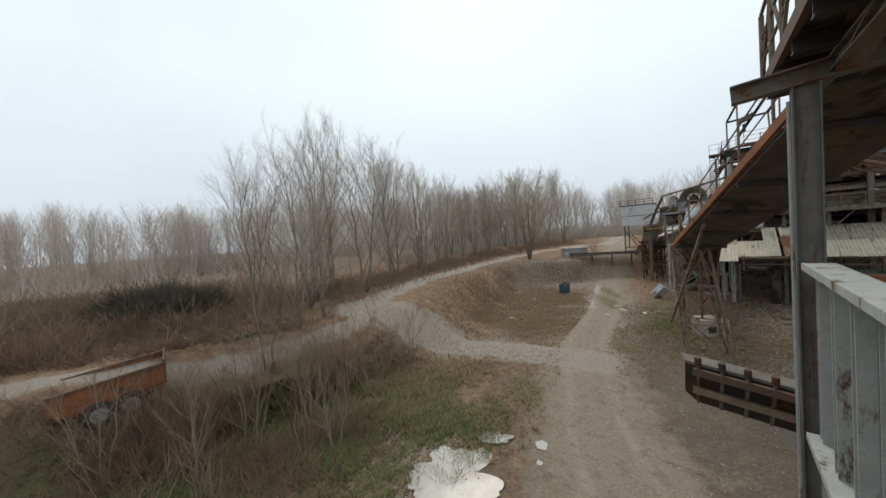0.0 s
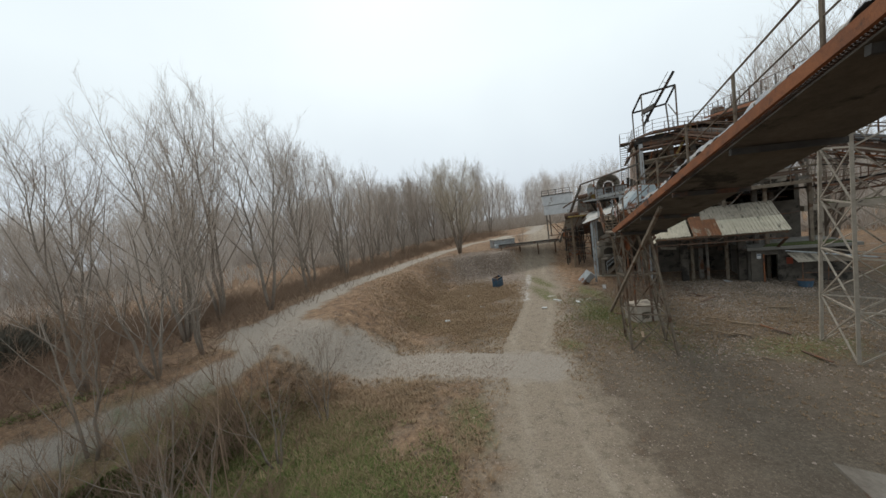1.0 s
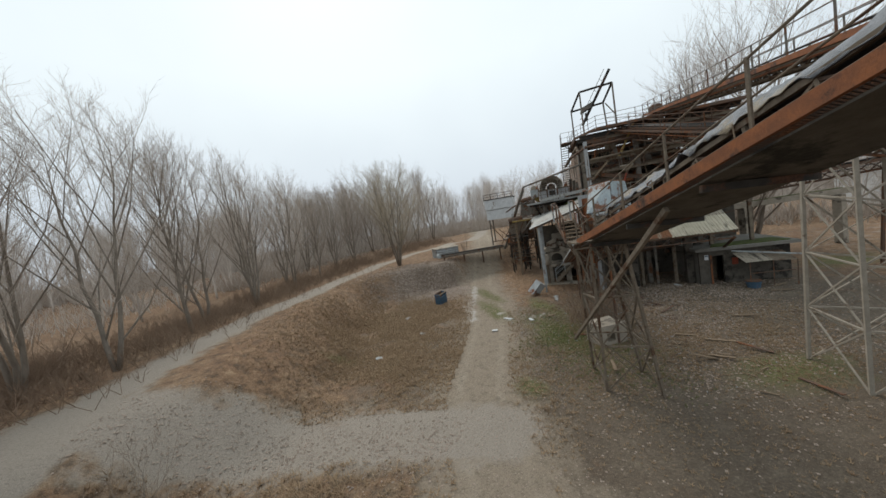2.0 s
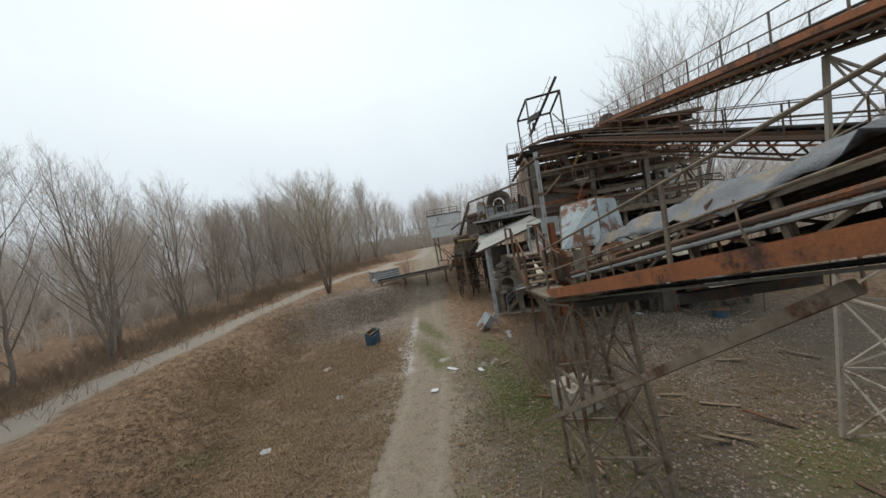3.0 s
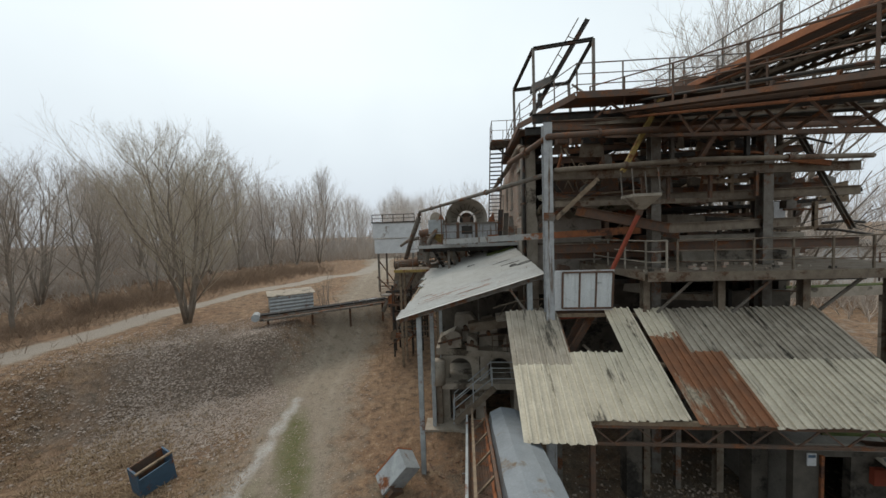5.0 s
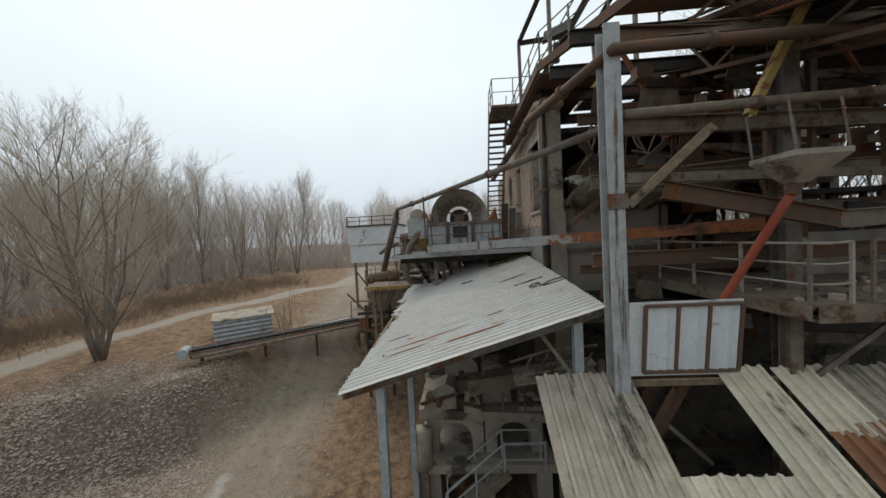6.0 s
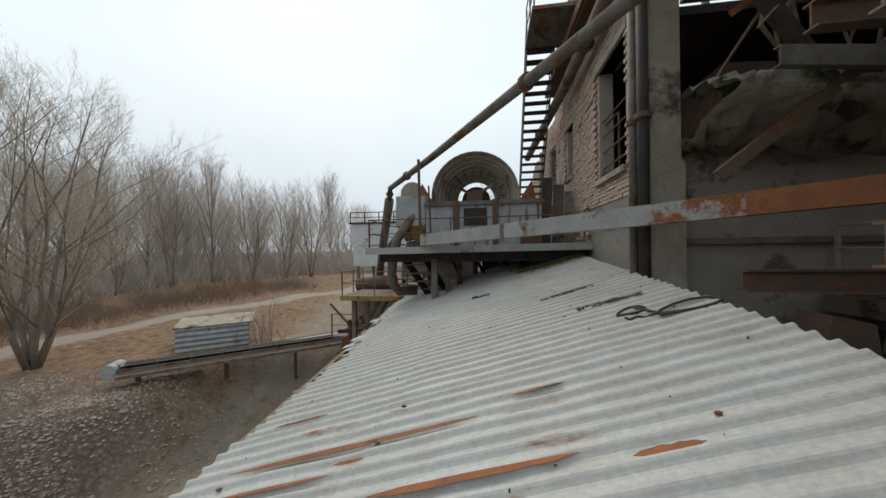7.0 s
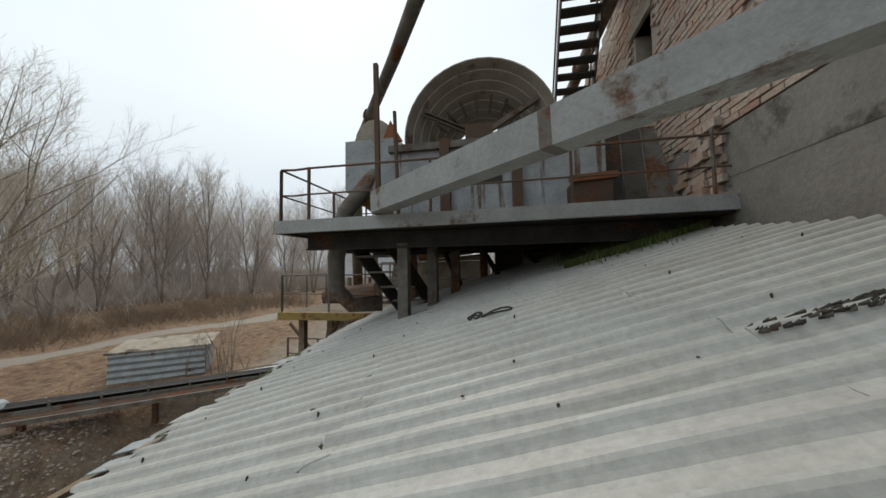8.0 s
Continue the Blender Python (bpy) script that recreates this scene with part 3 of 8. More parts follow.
for i in range(n1 + 1):
    for j in range(n2 + 1):
        u, a = 0.45 + 4.2 * i / n1, math.pi * j / n2
        h = noise.noise(Vector((u * 1.7, j * 0.28, 2.0)))
        h += 1.0 * noise.noise(Vector((u * 4.5, j * 1.3, 6.0))) + 0.5 * noise.noise(Vector((u * 11, j * 2.6, 1.0)))
        lv.append((u + 0.1 * h, 4.3 - (1.25 + 0.35 * noise.noise(Vector((u * 1.1, 7, 0))) + 0.12 * h) * math.sin(a), 9.5 - (0.36 + 0.2 * h) * math.cos(a) + 0.1 * math.sin(u * 2.1)))
lump.add(lv, [(i * (n2 + 1) + j, i * (n2 + 1) + j + 1, (i + 1) * (n2 + 1) + j + 1, (i + 1) * (n2 + 1) + j) for i in range(n1) for j in range(n2)])
part("ledge", lump, M_LEDGE, building, "broken lumpy concrete ledge", True)
roots = random.Random(3)
for k in range(16):
    a = Vector((roots.uniform(0.6, 3.4), roots.uniform(3.0, 4.1), roots.uniform(10.6, 11.9)))
    b = Vector((a.x + roots.uniform(-0.8, 0.8), a.y + roots.uniform(-0.6, 0.3), roots.uniform(9.5, 10.2)))
    part("dead_ivy", Mesh().tube([a, a.lerp(b, 0.4) + Vector((roots.uniform(-0.3, 0.3), -0.15, 0)), a.lerp(b, 0.75) + Vector((roots.uniform(-0.2, 0.2), 0, 0)), b], 0.035, 5, 0.012), M_WOOD, building)
for k in range(14):
    u, z = roots.uniform(0.6, 5.5), roots.uniform(9.35, 11.2)
    part("debris_board", Mesh().bar((u, roots.uniform(2.6, 3.8), z), (u + roots.uniform(0.6, 1.8), roots.uniform(2.6, 3.9), z + roots.uniform(-0.7, 0.7)), 0.14, 0.05), (M_BROWN, M_WOOD, M_DARK, M_ORANGE)[k % 4], building)
bare = random.Random(41)
for r in range(9):
    v = 6.6 + 0.06 * (r % 2) + bare.uniform(0, 0.05)
    while v < 7.5 - 0.05 * r:
        ln = bare.choice((0.13, 0.24, 0.25))
        o, t = bare.uniform(0.02, 0.12), bare.uniform(-0.012, 0.012)
        z = 7.87 + 0.1 * r
        part("broken_brick", Mesh().prism([(-o, v, z), (0.05, v, z), (0.05, v + ln, z + t), (-o * 0.8, v + ln, z + t)], (0, 0, 0.085)), M_BRICK, building)
        v += ln + 0.015
part("jamb_pipe", Mesh().tube([(-0.16, 6.56, 7.85), (-0.16, 6.56, 8.62)], 0.022, 6), M_STEEL, building)
COLS = ((0, 0, 11.75), (3.7, 1.0, 12.4), (7.3, 1.2, 12.4), (9.0, 3.5, 12.5), (0.3, 4.3, 12.6), (10.4, 6.5, 12.6))
for u, v, top in COLS:
    part("column", Mesh().beam((u, v, 0), (u, v, top), 0.26 if u == 0 else 0.3, 0.32, 0.02, (0, 1, 0)), M_COLUMN if u == 0 else M_STEEL, building)
part("splice_plate", Mesh().box((-0.17, -0.19, 8.75), (0.17, -0.172, 9.0)), M_STEEL, building)
for z, mat in ((10.2, M_DUST), (9.42, M_DUST), (7.78, M_BROWN), (11.75, M_BROWN)):
    part("cross_beam", Mesh().beam((0.2, 0.25 if z > 10 else 1.4, z), (10.4, 1.4, z + random.uniform(-0.1, 0.1)), 0.16, 0.3), mat, building)
for p, q, mat in (((0.22, -0.08, 8.8), (1.42, -0.29, 9.95), M_WOOD), ((2.3, 0.1, 10.2), (3.5, 0.2, 12.4), M_YELLOW), ((4.6, 0.4, 10.3), (6.0, 0.5, 12.5), M_BROWN), ((10.2, 1.4, 8.2), (8.4, 1.4, 11.6), M_STEEL), ((0.4, 3.2, 8.6), (2.8, 3.0, 10.6), M_BROWN), ((0.5, 3.0, 10.9), (1.8, 3.2, 9.2), M_DARK), ((6.0, 1.4, 10.0), (9.0, 1.5, 11.5), M_DUST)):
    part("brace", Mesh().channel(p, q, 0.12, 0.13), mat, building)
for v, z in ((2.8, 11.2), (2.2, 9.75), (3.0, 7.4)):
    part("joist", Mesh().beam((0.5, v, z), (10.3, v, z), 0.14, 0.24), M_BROWN, building)
part("wall_channel", Mesh().channel((0.5, 4.22, 7.86), (6.0, 4.22, 7.86), 0.1, 0.09, 0.012), M_DUST, building)
for u, mat in ((1.0, M_BROWN), (1.9, M_DUST)):
    part("bearing_box", Mesh().prism([(u, 2.7, 6.62), (u + 0.5, 2.7, 6.62), (u + 0.45, 2.7, 7.0), (u + 0.08, 2.7, 7.08)], (0, 0.4, 0)), mat, building)
# machines inside the open floors
screen = thing("vibrating_screen", (5.5, 4.5, 9.3), "dust-caked vibrating screen box inside the open upper floor", "machine", PLANT)
part("deck", Mesh().prism([(1.6, 4.9, 9.9), (8.8, 4.9, 9.5), (8.8, 4.9, 10.3), (1.6, 4.9, 10.8)], (0, 2.2, 0)), M_BROWN, screen)
for u in (2.4, 4.2, 6.0, 7.8):
    part("rib", Mesh().bar((u, 4.82, 9.7), (u, 4.82, 10.9), 0.1, 0.12), M_BROWN, screen)
    part("spring", Mesh().tube([(u, 5.0, 9.3), (u, 5.0, 9.75)], 0.09, 8), M_DARK, screen)
chute = thing("long_chute", (5, 2.6, 6.6), "grey sheet-metal chute sloping under the upper floor", "chute", PLANT)
part("trough", Mesh().prism([(4.9, 2.3, 8.5), (9.2, 2.3, 8.2), (9.2, 2.3, 8.6), (4.9, 2.3, 8.9)], (0, 0.9, 0)), M_DUST, chute)
for u in (5.5, 7.0, 8.8):
    part("leg", Mesh().bar((u, 2.7, 6.6), (u, 2.7, 8.4), 0.1, 0.1), M_STEEL, chute)
bin_b = thing("side_bin", (6.5, 2.6, 6.6), "dusty steel bin on the middle floor", "bin", PLANT)
part("body", Mesh().prism([(5.6, 2.5, 7.0), (9.6, 2.5, 7.2), (9.8, 2.5, 8.1), (5.4, 2.5, 8.1)], (0, 1.6, 0)), M_CONC, bin_b)
for u, z in ((5.9, 7.05), (9.2, 7.2)):
    part("foot", Mesh().box((u, 2.7, 6.6), (u + 0.2, 3.9, z)), M_STEEL, bin_b)
drum = thing("rotary_drum", (7.6, 4.4, 6.6), "rust-brown rotary drum lying on the middle floor", "drum", PLANT)
part("shell", Mesh().tube([(4.6, 4.0, 7.5), (9.8, 4.0, 7.6)], 0.62, 20), M_BROWN, drum, smooth=True)
for u in (5.2, 8.8):
    part("cradle", Mesh().box((u, 3.5, 6.6), (u + 0.3, 4.5, 7.02)), M_STEEL, drum)

# hopper and its red pipe
hopper = thing("feed_hopper", (2.6, -0.35, 9.0), "pale steel pyramid hopper hanging under the upper beams", "hopper", PLANT)
cone = Mesh()
cone.add([(2.2, -0.75, 9.42), (2.98, -0.75, 9.42), (2.98, 0.0, 9.42), (2.2, 0.0, 9.42), (2.2, -0.75, 9.34), (2.98, -0.75, 9.34), (2.98, 0.0, 9.34), (2.2, 0.0, 9.34), (2.5, -0.42, 8.98), (2.7, -0.42, 8.98), (2.7, -0.24, 8.98), (2.5, -0.24, 8.98)], [(0, 1, 5, 4), (1, 2, 6, 5), (2, 3, 7, 6), (3, 0, 4, 7), (4, 5, 9, 8), (5, 6, 10, 9), (6, 7, 11, 10), (7, 4, 8, 11), (8, 9, 10, 11)])
part("cone", cone, M_TAN, hopper)
for x, y in ((2.23, -0.72), (2.95, -0.72), (2.23, -0.03), (2.95, -0.03)):
    part("hanger", Mesh().tube([(x, y, 9.42), (x, y + 0.1, 10.15)], 0.018, 6), M_STEEL, hopper)
part("outlet", Mesh().tube([(2.6, -0.33, 9.0), (2.58, -0.3, 8.82)], 0.09, 12), M_BROWN, hopper)
redpipe = thing("chute_pipe", (2.0, 0.5, 6.7), "red oxide chute pipe running down from the hopper", "pipe", PLANT)
part("tube", Mesh().tube([(2.58, -0.3, 8.86), (2.5, -0.2, 8.6), (2.07, 0.39, 7.08), (1.98, 0.5, 6.75)], 0.065, 12), M_RED, redpipe, smooth=True)

# balcony along the front
balcony = thing("front_balcony", (6, 0.8, 6.0), "steel balcony with dusty floor and tubular railings", "balcony", PLANT)
part("floor_plate", Mesh().prism([(2.4, 4.2, 7.02), (2.7, -0.45, 7.02), (11.0, -0.45, 7.02), (11.0, 4.2, 7.02)], (0, 0, 0.08)), M_DUST, balcony)
part("edge_beam", Mesh().channel((2.7, -0.5, 6.98), (11.0, -0.5, 6.98), 0.1, 0.26), M_DUST, balcony)
part("edge_beam", Mesh().channel((2.38, 4.2, 6.98), (2.68, -0.5, 6.98), 0.1, 0.22), M_DUST, balcony)
railing(balcony, [(2.42, 4.1, 7.1), (2.72, -0.4, 7.1), (3.3, -0.42, 7.1)], 0.95, 1.1, M_TAN, 2)
railing(balcony, [(3.6, -0.42, 7.1), (10.9, -0.42, 7.1)], 0.95, 1.1, M_DUST, 2)
for u in (3.0, 5.2, 7.6, 10.0):
    part("prop", Mesh().beam((u, 0.2, 0), (u, 0.2, 6.9), 0.2, 0.22, 0.02, (0, 1, 0)), M_DUST, balcony)
    part("knee_brace", Mesh().bar((u, 0.2, 5.4), (u + 1.1, -0.3, 6.85), 0.07, 0.07), M_STEEL, balcony)
rub = random.Random(31)
for k in range(40):
    u, v, r = rub.uniform(2.8, 8), rub.uniform(-0.3, 1.6), rub.uniform(0.03, 0.09)
    part("fallen_rubble", Mesh().prism([(u - r, v - r, 7.1), (u + r, v - r * 0.6, 7.1), (u + r * 0.7, v + r, 7.1), (u - r * 0.8, v + r * 0.7, 7.1)], (0.01, 0.01, r)), (M_CONC, M_BRICK, M_CONC_D)[k % 3], balcony)

# broken floors, rails, pipes and hanging scrap inside the open front
wreck = random.Random(77)


def tangle(count, lo, hi, mats, owner=building):
    """Girders, angle bars, plates, pipes and slack cables left between the open floors."""
    for k in range(count):
        u, v, z = (wreck.uniform(a, b) for a, b in zip(lo, hi))
        mat = wreck.choice(mats)
        kind = k % 8
        if kind in (0, 1):
            ln = wreck.uniform(1.0, 3.4)
            part("girder", Mesh().channel((u, v, z), (min(u + ln, hi[0] + 0.5), v + wreck.uniform(-0.3, 0.3), z + wreck.uniform(-0.25, 0.25)), 0.09, wreck.uniform(0.1, 0.22), 0.012), mat, owner)
        elif kind == 2:
            part("upright", Mesh().beam((u, v, z), (u, v, min(z + wreck.uniform(0.7, 1.9), hi[2])), 0.12, 0.12, 0.012, (0, 1, 0)), mat, owner)
        elif kind == 3:
            part("diagonal", Mesh().bar((u, v, z), (u + wreck.uniform(-1.2, 1.2), v + wreck.uniform(-0.4, 0.4), z + wreck.uniform(0.5, 1.3)), 0.07, 0.08), mat, owner)
        elif kind == 4:
            w, h = wreck.uniform(0.3, 0.9), wreck.uniform(0.3, 0.8)
            t = wreck.uniform(-0.25, 0.25)
            part("sheet", Mesh().plate([(u, v, z), (u + w, v + t, z + t * 0.4), (u + w * 0.9, v + t, z + h), (u + 0.08, v - 0.06, z + h * 0.85)], 0.015), mat, owner)
        elif kind == 5:
            part("pipe", Mesh().tube([(u, v, z), (u + wreck.uniform(0.5, 1.4), v, z + wreck.uniform(-0.1, 0.1)), (u + wreck.uniform(1.5, 2.4), v + 0.2, z + wreck.uniform(-0.4, 0.2))], wreck.uniform(0.025, 0.06), 8), mat, owner)
        elif kind == 6:
            q = Vector((u + wreck.uniform(0.6, 2.2), v + wreck.uniform(-0.3, 0.3), z + wreck.uniform(-0.3, 0.3)))
            p = Vector((u, v, z))
            part("cable", Mesh().tube([p, p.lerp(q, 0.3) - Vector((0, 0, 0.16)), p.lerp(q, 0.6) - Vector((0, 0, 0.22)), q], 0.014, 5), M_RUBBER, owner)
        else:
            w = wreck.uniform(0.25, 0.6)
            part("machine_box", Mesh().prism([(u, v, z), (u + w, v, z), (u + w, v, z + w * 0.7), (u + w * 0.3, v, z + w), (u, v, z + w * 0.8)], (0, w * 0.8, 0)), mat, owner)


RUSTY = (M_BROWN, M_DUST, M_DARK, M_STEEL, M_BROWN, M_CONC_D, M_ORANGE, M_WOOD)
tangle(96, (0.7, 0.9, 9.5), (8.6, 3.9, 12.0), RUSTY)
tangle(40, (3.4, 2.2, 7.2), (9.4, 4.2, 9.1), RUSTY)
tangle(56, (-0.2, 0.6, 2.2), (8.5, 3.6, 6.2), (M_BROWN, M_DUST, M_DARK, M_CONC_D, M_TAN))
tangle(30, (9.2, 3.0, 7.2), (12.5, 5.0, 10.0), RUSTY)
part("sloping_girder", Mesh().beam((0.9, 0.1, 9.05), (3.6, 0.0, 8.4), 0.16, 0.3), M_BROWN, building)
part("sloping_girder", Mesh().beam((3.6, 0.0, 8.4), (9.0, 1.8, 8.5), 0.16, 0.3), M_DUST, building)
part("lower_rail", Mesh().channel((0.2, -0.05, 9.25), (9.0, 2.2, 9.35), 0.1, 0.16, 0.012), M_DUST, building)
for u in (3.3, 4.1, 5.4, 6.8):
    part("hanging_post", Mesh().bar((u, 0.9, 9.35), (u, 0.9, 10.15), 0.09, 0.09), M_BROWN, building)

# long pipes on the front
for name, pts, r, mat, lab in (
    ("front_pipe", [(-0.9, 2.2, 11.05), (0, -0.2, 11.3), (3.0, -0.15, 11.35), (10.2, 0.9, 11.5)], 0.095, M_BROWN, "rusted pipe along the plant front"),
    ("lower_pipe", [(0.2, -0.05, 10.3), (4.5, 0.1, 10.45), (10.3, 1.0, 10.5)], 0.08, M_DUST, "grey dusty pipe along the plant front"),
    ("drain_pipe", [(-0.07, 3.95, 6.7), (-0.07, 3.95, 12.6)], 0.075, M_DARK, "dark cast drain pipe down the corner"),
    ("drain_pipe", [(-0.1, 4.22, 6.9), (-0.1, 4.2, 12.4)], 0.06, M_STEEL, "grey drain pipe down the corner"),
    ("wash_pipe", [(0.27, 0.8, 10.35), (-3.67, 6.78, 10.02), (-5.5, 9.4, 9.86), (-5.6, 9.6, 9.5)], 0.085, M_STEEL, "long grey water pipe sloping to the wheel platform"),
    ("overflow_pipe", [(-0.35, 1.6, 11.2), (-0.2, 4.0, 12.1), (-0.3, 8.0, 11.9), (-0.6, 13.0, 11.6)], 0.13, M_DUST, "thick dusty pipe along the wall top"),
):
    p = thing(name, pts[0], lab, "pipe", PLANT)
    part("tube", Mesh().tube(pts, r, 12), mat, p, smooth=True)
    for a, b in zip(pts, pts[1:]):
        d = (Vector(b) - Vector(a)).normalized()
        k = lerp(a, b, 0.5)
        part("flange", Mesh().tube([k - d * 0.04, k + d * 0.04], r * 1.45, 12), M_BROWN, p)

# the grey beam from the wheel platform to the column
prop = thing("raking_beam", (-3.7, 6.4, 7.9), "pale grey steel box beam, rusting towards its end", "beam", PLANT)
part("web", Mesh().bar((-3.8, 6.5, 8.02), (-0.2, 3.6, 8.2), 0.2, 0.26), M_BEAM, prop)
part("mottled_length", Mesh().bar((-0.2, 3.6, 8.2), (0.55, 2.993, 8.24), 0.196, 0.256), M_MOTTLE, prop, "half-rusted length")
part("rusted_end", Mesh().bar((0.55, 2.993, 8.24), (3.2, 0.85, 8.38), 0.19, 0.25), M_ORANGE, prop, "orange rusted length")
part("seam_plate", Mesh().bar((-2.0, 5.05, 8.11), (-1.93, 4.99, 8.113), 0.203, 0.263), M_STEEL, prop)

# ---- canopy with the corrugated roof ----
canopy = thing("corrugated_canopy", (-2.5, 3.5, 0), "lean-to canopy with pale corrugated metal roof, rust-streaked and dented", "canopy", PLANT)


def roof_z(u, v):
    return 5.61 + 0.297 * (u + 5.0) + 0.075 * (v - 0.12)


def left_edge(v):
    """The eaves are not straight: they were patched sheet by sheet."""
    return float(np.interp(v, (0.1, 1.4, 4.0, 5.0, 7.0, 9.3), (-5.02, -4.86, -4.68, -4.8, -4.98, -5.0)))


sheets = [(0.12 + 0.92 * i, 0.12 + 0.92 * (i + 1)) for i in range(10)]
for i, (a, b) in enumerate(sheets):
    for (k0, k1) in ((0.0, 0.36), (0.355, 0.7), (0.695, 1.0)):
        u0, u1 = left_edge(a) + (0.1 * math.sin(i * 2.3) if i > 3 else 0.0), -0.10
        p0, p1 = u0 + (u1 - u0) * k0, u0 + (u1 - u0) * k1
        lift = 0.006 * (k0 > 0) + random.uniform(0, 0.006)
        s = Vector((p0, a, roof_z(p0, a) + lift))
        al = Vector((p1 - p0, 0, roof_z(p1, a) - roof_z(p0, a)))
        ac = Vector((0, b - a + 0.03, roof_z(p0, b) - roof_z(p0, a)))
        part("roof_sheet", Mesh().wave(s, al, ac, 0.153, 0.042, 0.005, "ridge", 0.16 if k0 == 0 and i > 2 else 0.02), M_SHEET_RUST if i < 2 else M_SHEET, canopy)
# rust that has eaten along the ribs
for u, v, ln, w in ((-3.4, 1.44, 1.05, 0.03), (-2.4, 0.87, 0.62, 0.032), (-1.38, 0.77, 0.17, 0.03), (-3.3, 1.25, 0.12, 0.02), (-1.9, 1.62, 0.2, 0.015), (-3.9, 1.15, 0.5, 0.018), (-4.2, 2.1, 0.3, 0.015)):
    patch_mesh, n = Mesh(), 26
    rim = []
    for j in range(n):
        a = 6.2832 * j / n
        x, y = ln * math.cos(a), w * math.sin(a) * (1 + 0.5 * noise.noise(Vector((j * 0.9, u, v)))) * (1 if abs(math.cos(a)) < 0.8 else 0.6)
        rim.append((u + x, v + y, roof_z(u + x, v + y) + 0.0445))
    patch_mesh.prism(rim, (0, 0, 0.002))
    part("rust_patch", patch_mesh, M_ORANGE, canopy, "orange rust eaten along the rib")
# torn bits of sheet and moss along the eaves
torn = random.Random(17)
for k in range(16):
    v = torn.uniform(3.6, 6.6)
    u = left_edge(v) + torn.uniform(-0.12, 0.06)
    z, r = roof_z(u, v) + 0.03, torn.uniform(0.05, 0.14)
    part("torn_strip", Mesh().prism([(u - r, v - r * 0.6, z - 0.05), (u + r, v - r * 0.4, z + 0.01), (u + r * 0.9, v + r * 0.5, z + 0.03), (u - r * 0.7, v + r * 0.3, z - 0.02)], (0, 0, 0.008)), (M_SHEET, M_PALE, M_CONC, M_MOSS)[k % 4], canopy)
for u in (-4.4, -3.3, -2.2, -1.2, -0.4):
    for k in range(16):
        v = 0.12 + 0.153 * (3 * k + 0.92) + random.uniform(-0.01, 0.01)
        w = u + random.uniform(-0.08, 0.08)
        z = roof_z(w, v) + 0.039
        part("bolt", Mesh().tube([(w, v, z - 0.02), (w, v, z + 0.002), (w, v, z + 0.007)], 0.007, 6, 0.004), M_DARK, canopy)
grit = random.Random(23)
for k in range(90):
    u, v = grit.uniform(-4.6, -0.2), grit.uniform(0.5, 7.2)
    r = grit.choice((0.005, 0.006, 0.008, 0.01, 0.014, 0.022))
    z = roof_z(u, v) + 0.018
    part("fallen_debris", Mesh().prism([(u - r, v - r * 0.5, z), (u + r * 0.3, v - r * 0.7, z), (u + r, v + r * 0.1, z), (u + r * 0.2, v + r * 0.7, z), (u - r * 0.8, v + r * 0.4, z)], (r * 0.2, 0, r * 0.7)), (M_CONC_D, M_DARK, M_BROWN, M_CONC)[k % 4], canopy)
for k, (u, v, a, b) in enumerate(((-1.25, 4.1, 0.24, 0.04), (-0.95, 4.12, 0.22, 0.035), (-0.95, 3.2, 0.24, 0.05), (-0.65, 3.18, 0.2, 0.04))):
    for j in range(110):
        p, q = u + random.uniform(-a, a), v + random.uniform(-b, b)
        s = random.uniform(0.005, 0.014)
        part("leaf_litter", Mesh().prism([(p - s * 1.6, q - s * 0.5, roof_z(p, q) + 0.04), (p + s, q - s * 0.4, roof_z(p, q) + 0.045), (p + s * 1.4, q + s * 0.5, roof_z(p, q) + 0.052)], (0, 0, 0.009)), (M_DARK, M_CONC_D, M_DARK)[j % 3], canopy)
for v in (0.3, 3.2, 6.2, 9.0):
    part("rafter", Mesh().beam((-5.0, v, roof_z(-5.0, v) - 0.1), (-0.1, v, roof_z(-0.1, v) - 0.1), 0.1, 0.16), M_STEEL, canopy)
for u in (-4.9, -3.3, -1.7, -0.4):
    part("purlin", Mesh().bar((u, 0.15, roof_z(u, 0.15) - 0.035), (u, 9.2, roof_z(u, 9.2) - 0.035), 0.06, 0.05), M_WOOD, canopy)
for u, v in ((-4.3, 0.5), (-0.55, 0.35), (-4.2, 3.2), (-4.1, 6.2), (-4.0, 9.0)):
    part("post", Mesh().beam((u, v, 0), (u, v, roof_z(u, v) - 0.18), 0.16, 0.16, 0.012, (0, 1, 0)), M_PALE, canopy)
part("knee_brace", Mesh().bar((-0.55, 0.35, 5.6), (-1.2, 0.35, roof_z(-1.2, 0.35) - 0.2), 0.07, 0.07), M_STEEL, canopy)

# ---- lower sheet roof over the yard ----
shed_roof = thing("lean_to_roof", (3, -1.5, 0), "yellowed corrugated fibre-cement lean-to roof with a hole and a rusted strip", "roof", PLANT)


def lean_z(v):
    return 5.85 + 0.655 * (v - 0.2)


def lean_sheet(u0, u1, v0, v1, mat, lift=0.0, pitch=0.19):
    s = Vector((u0, v1, lean_z(v1) + lift))
    part("roof_sheet", Mesh().wave(s, (0, v0 - v1, lean_z(v0) - lean_z(v1)), (u1 - u0, 0, 0.02), pitch, 0.05, 0.008, "trap", 0.05), mat, shed_roof)


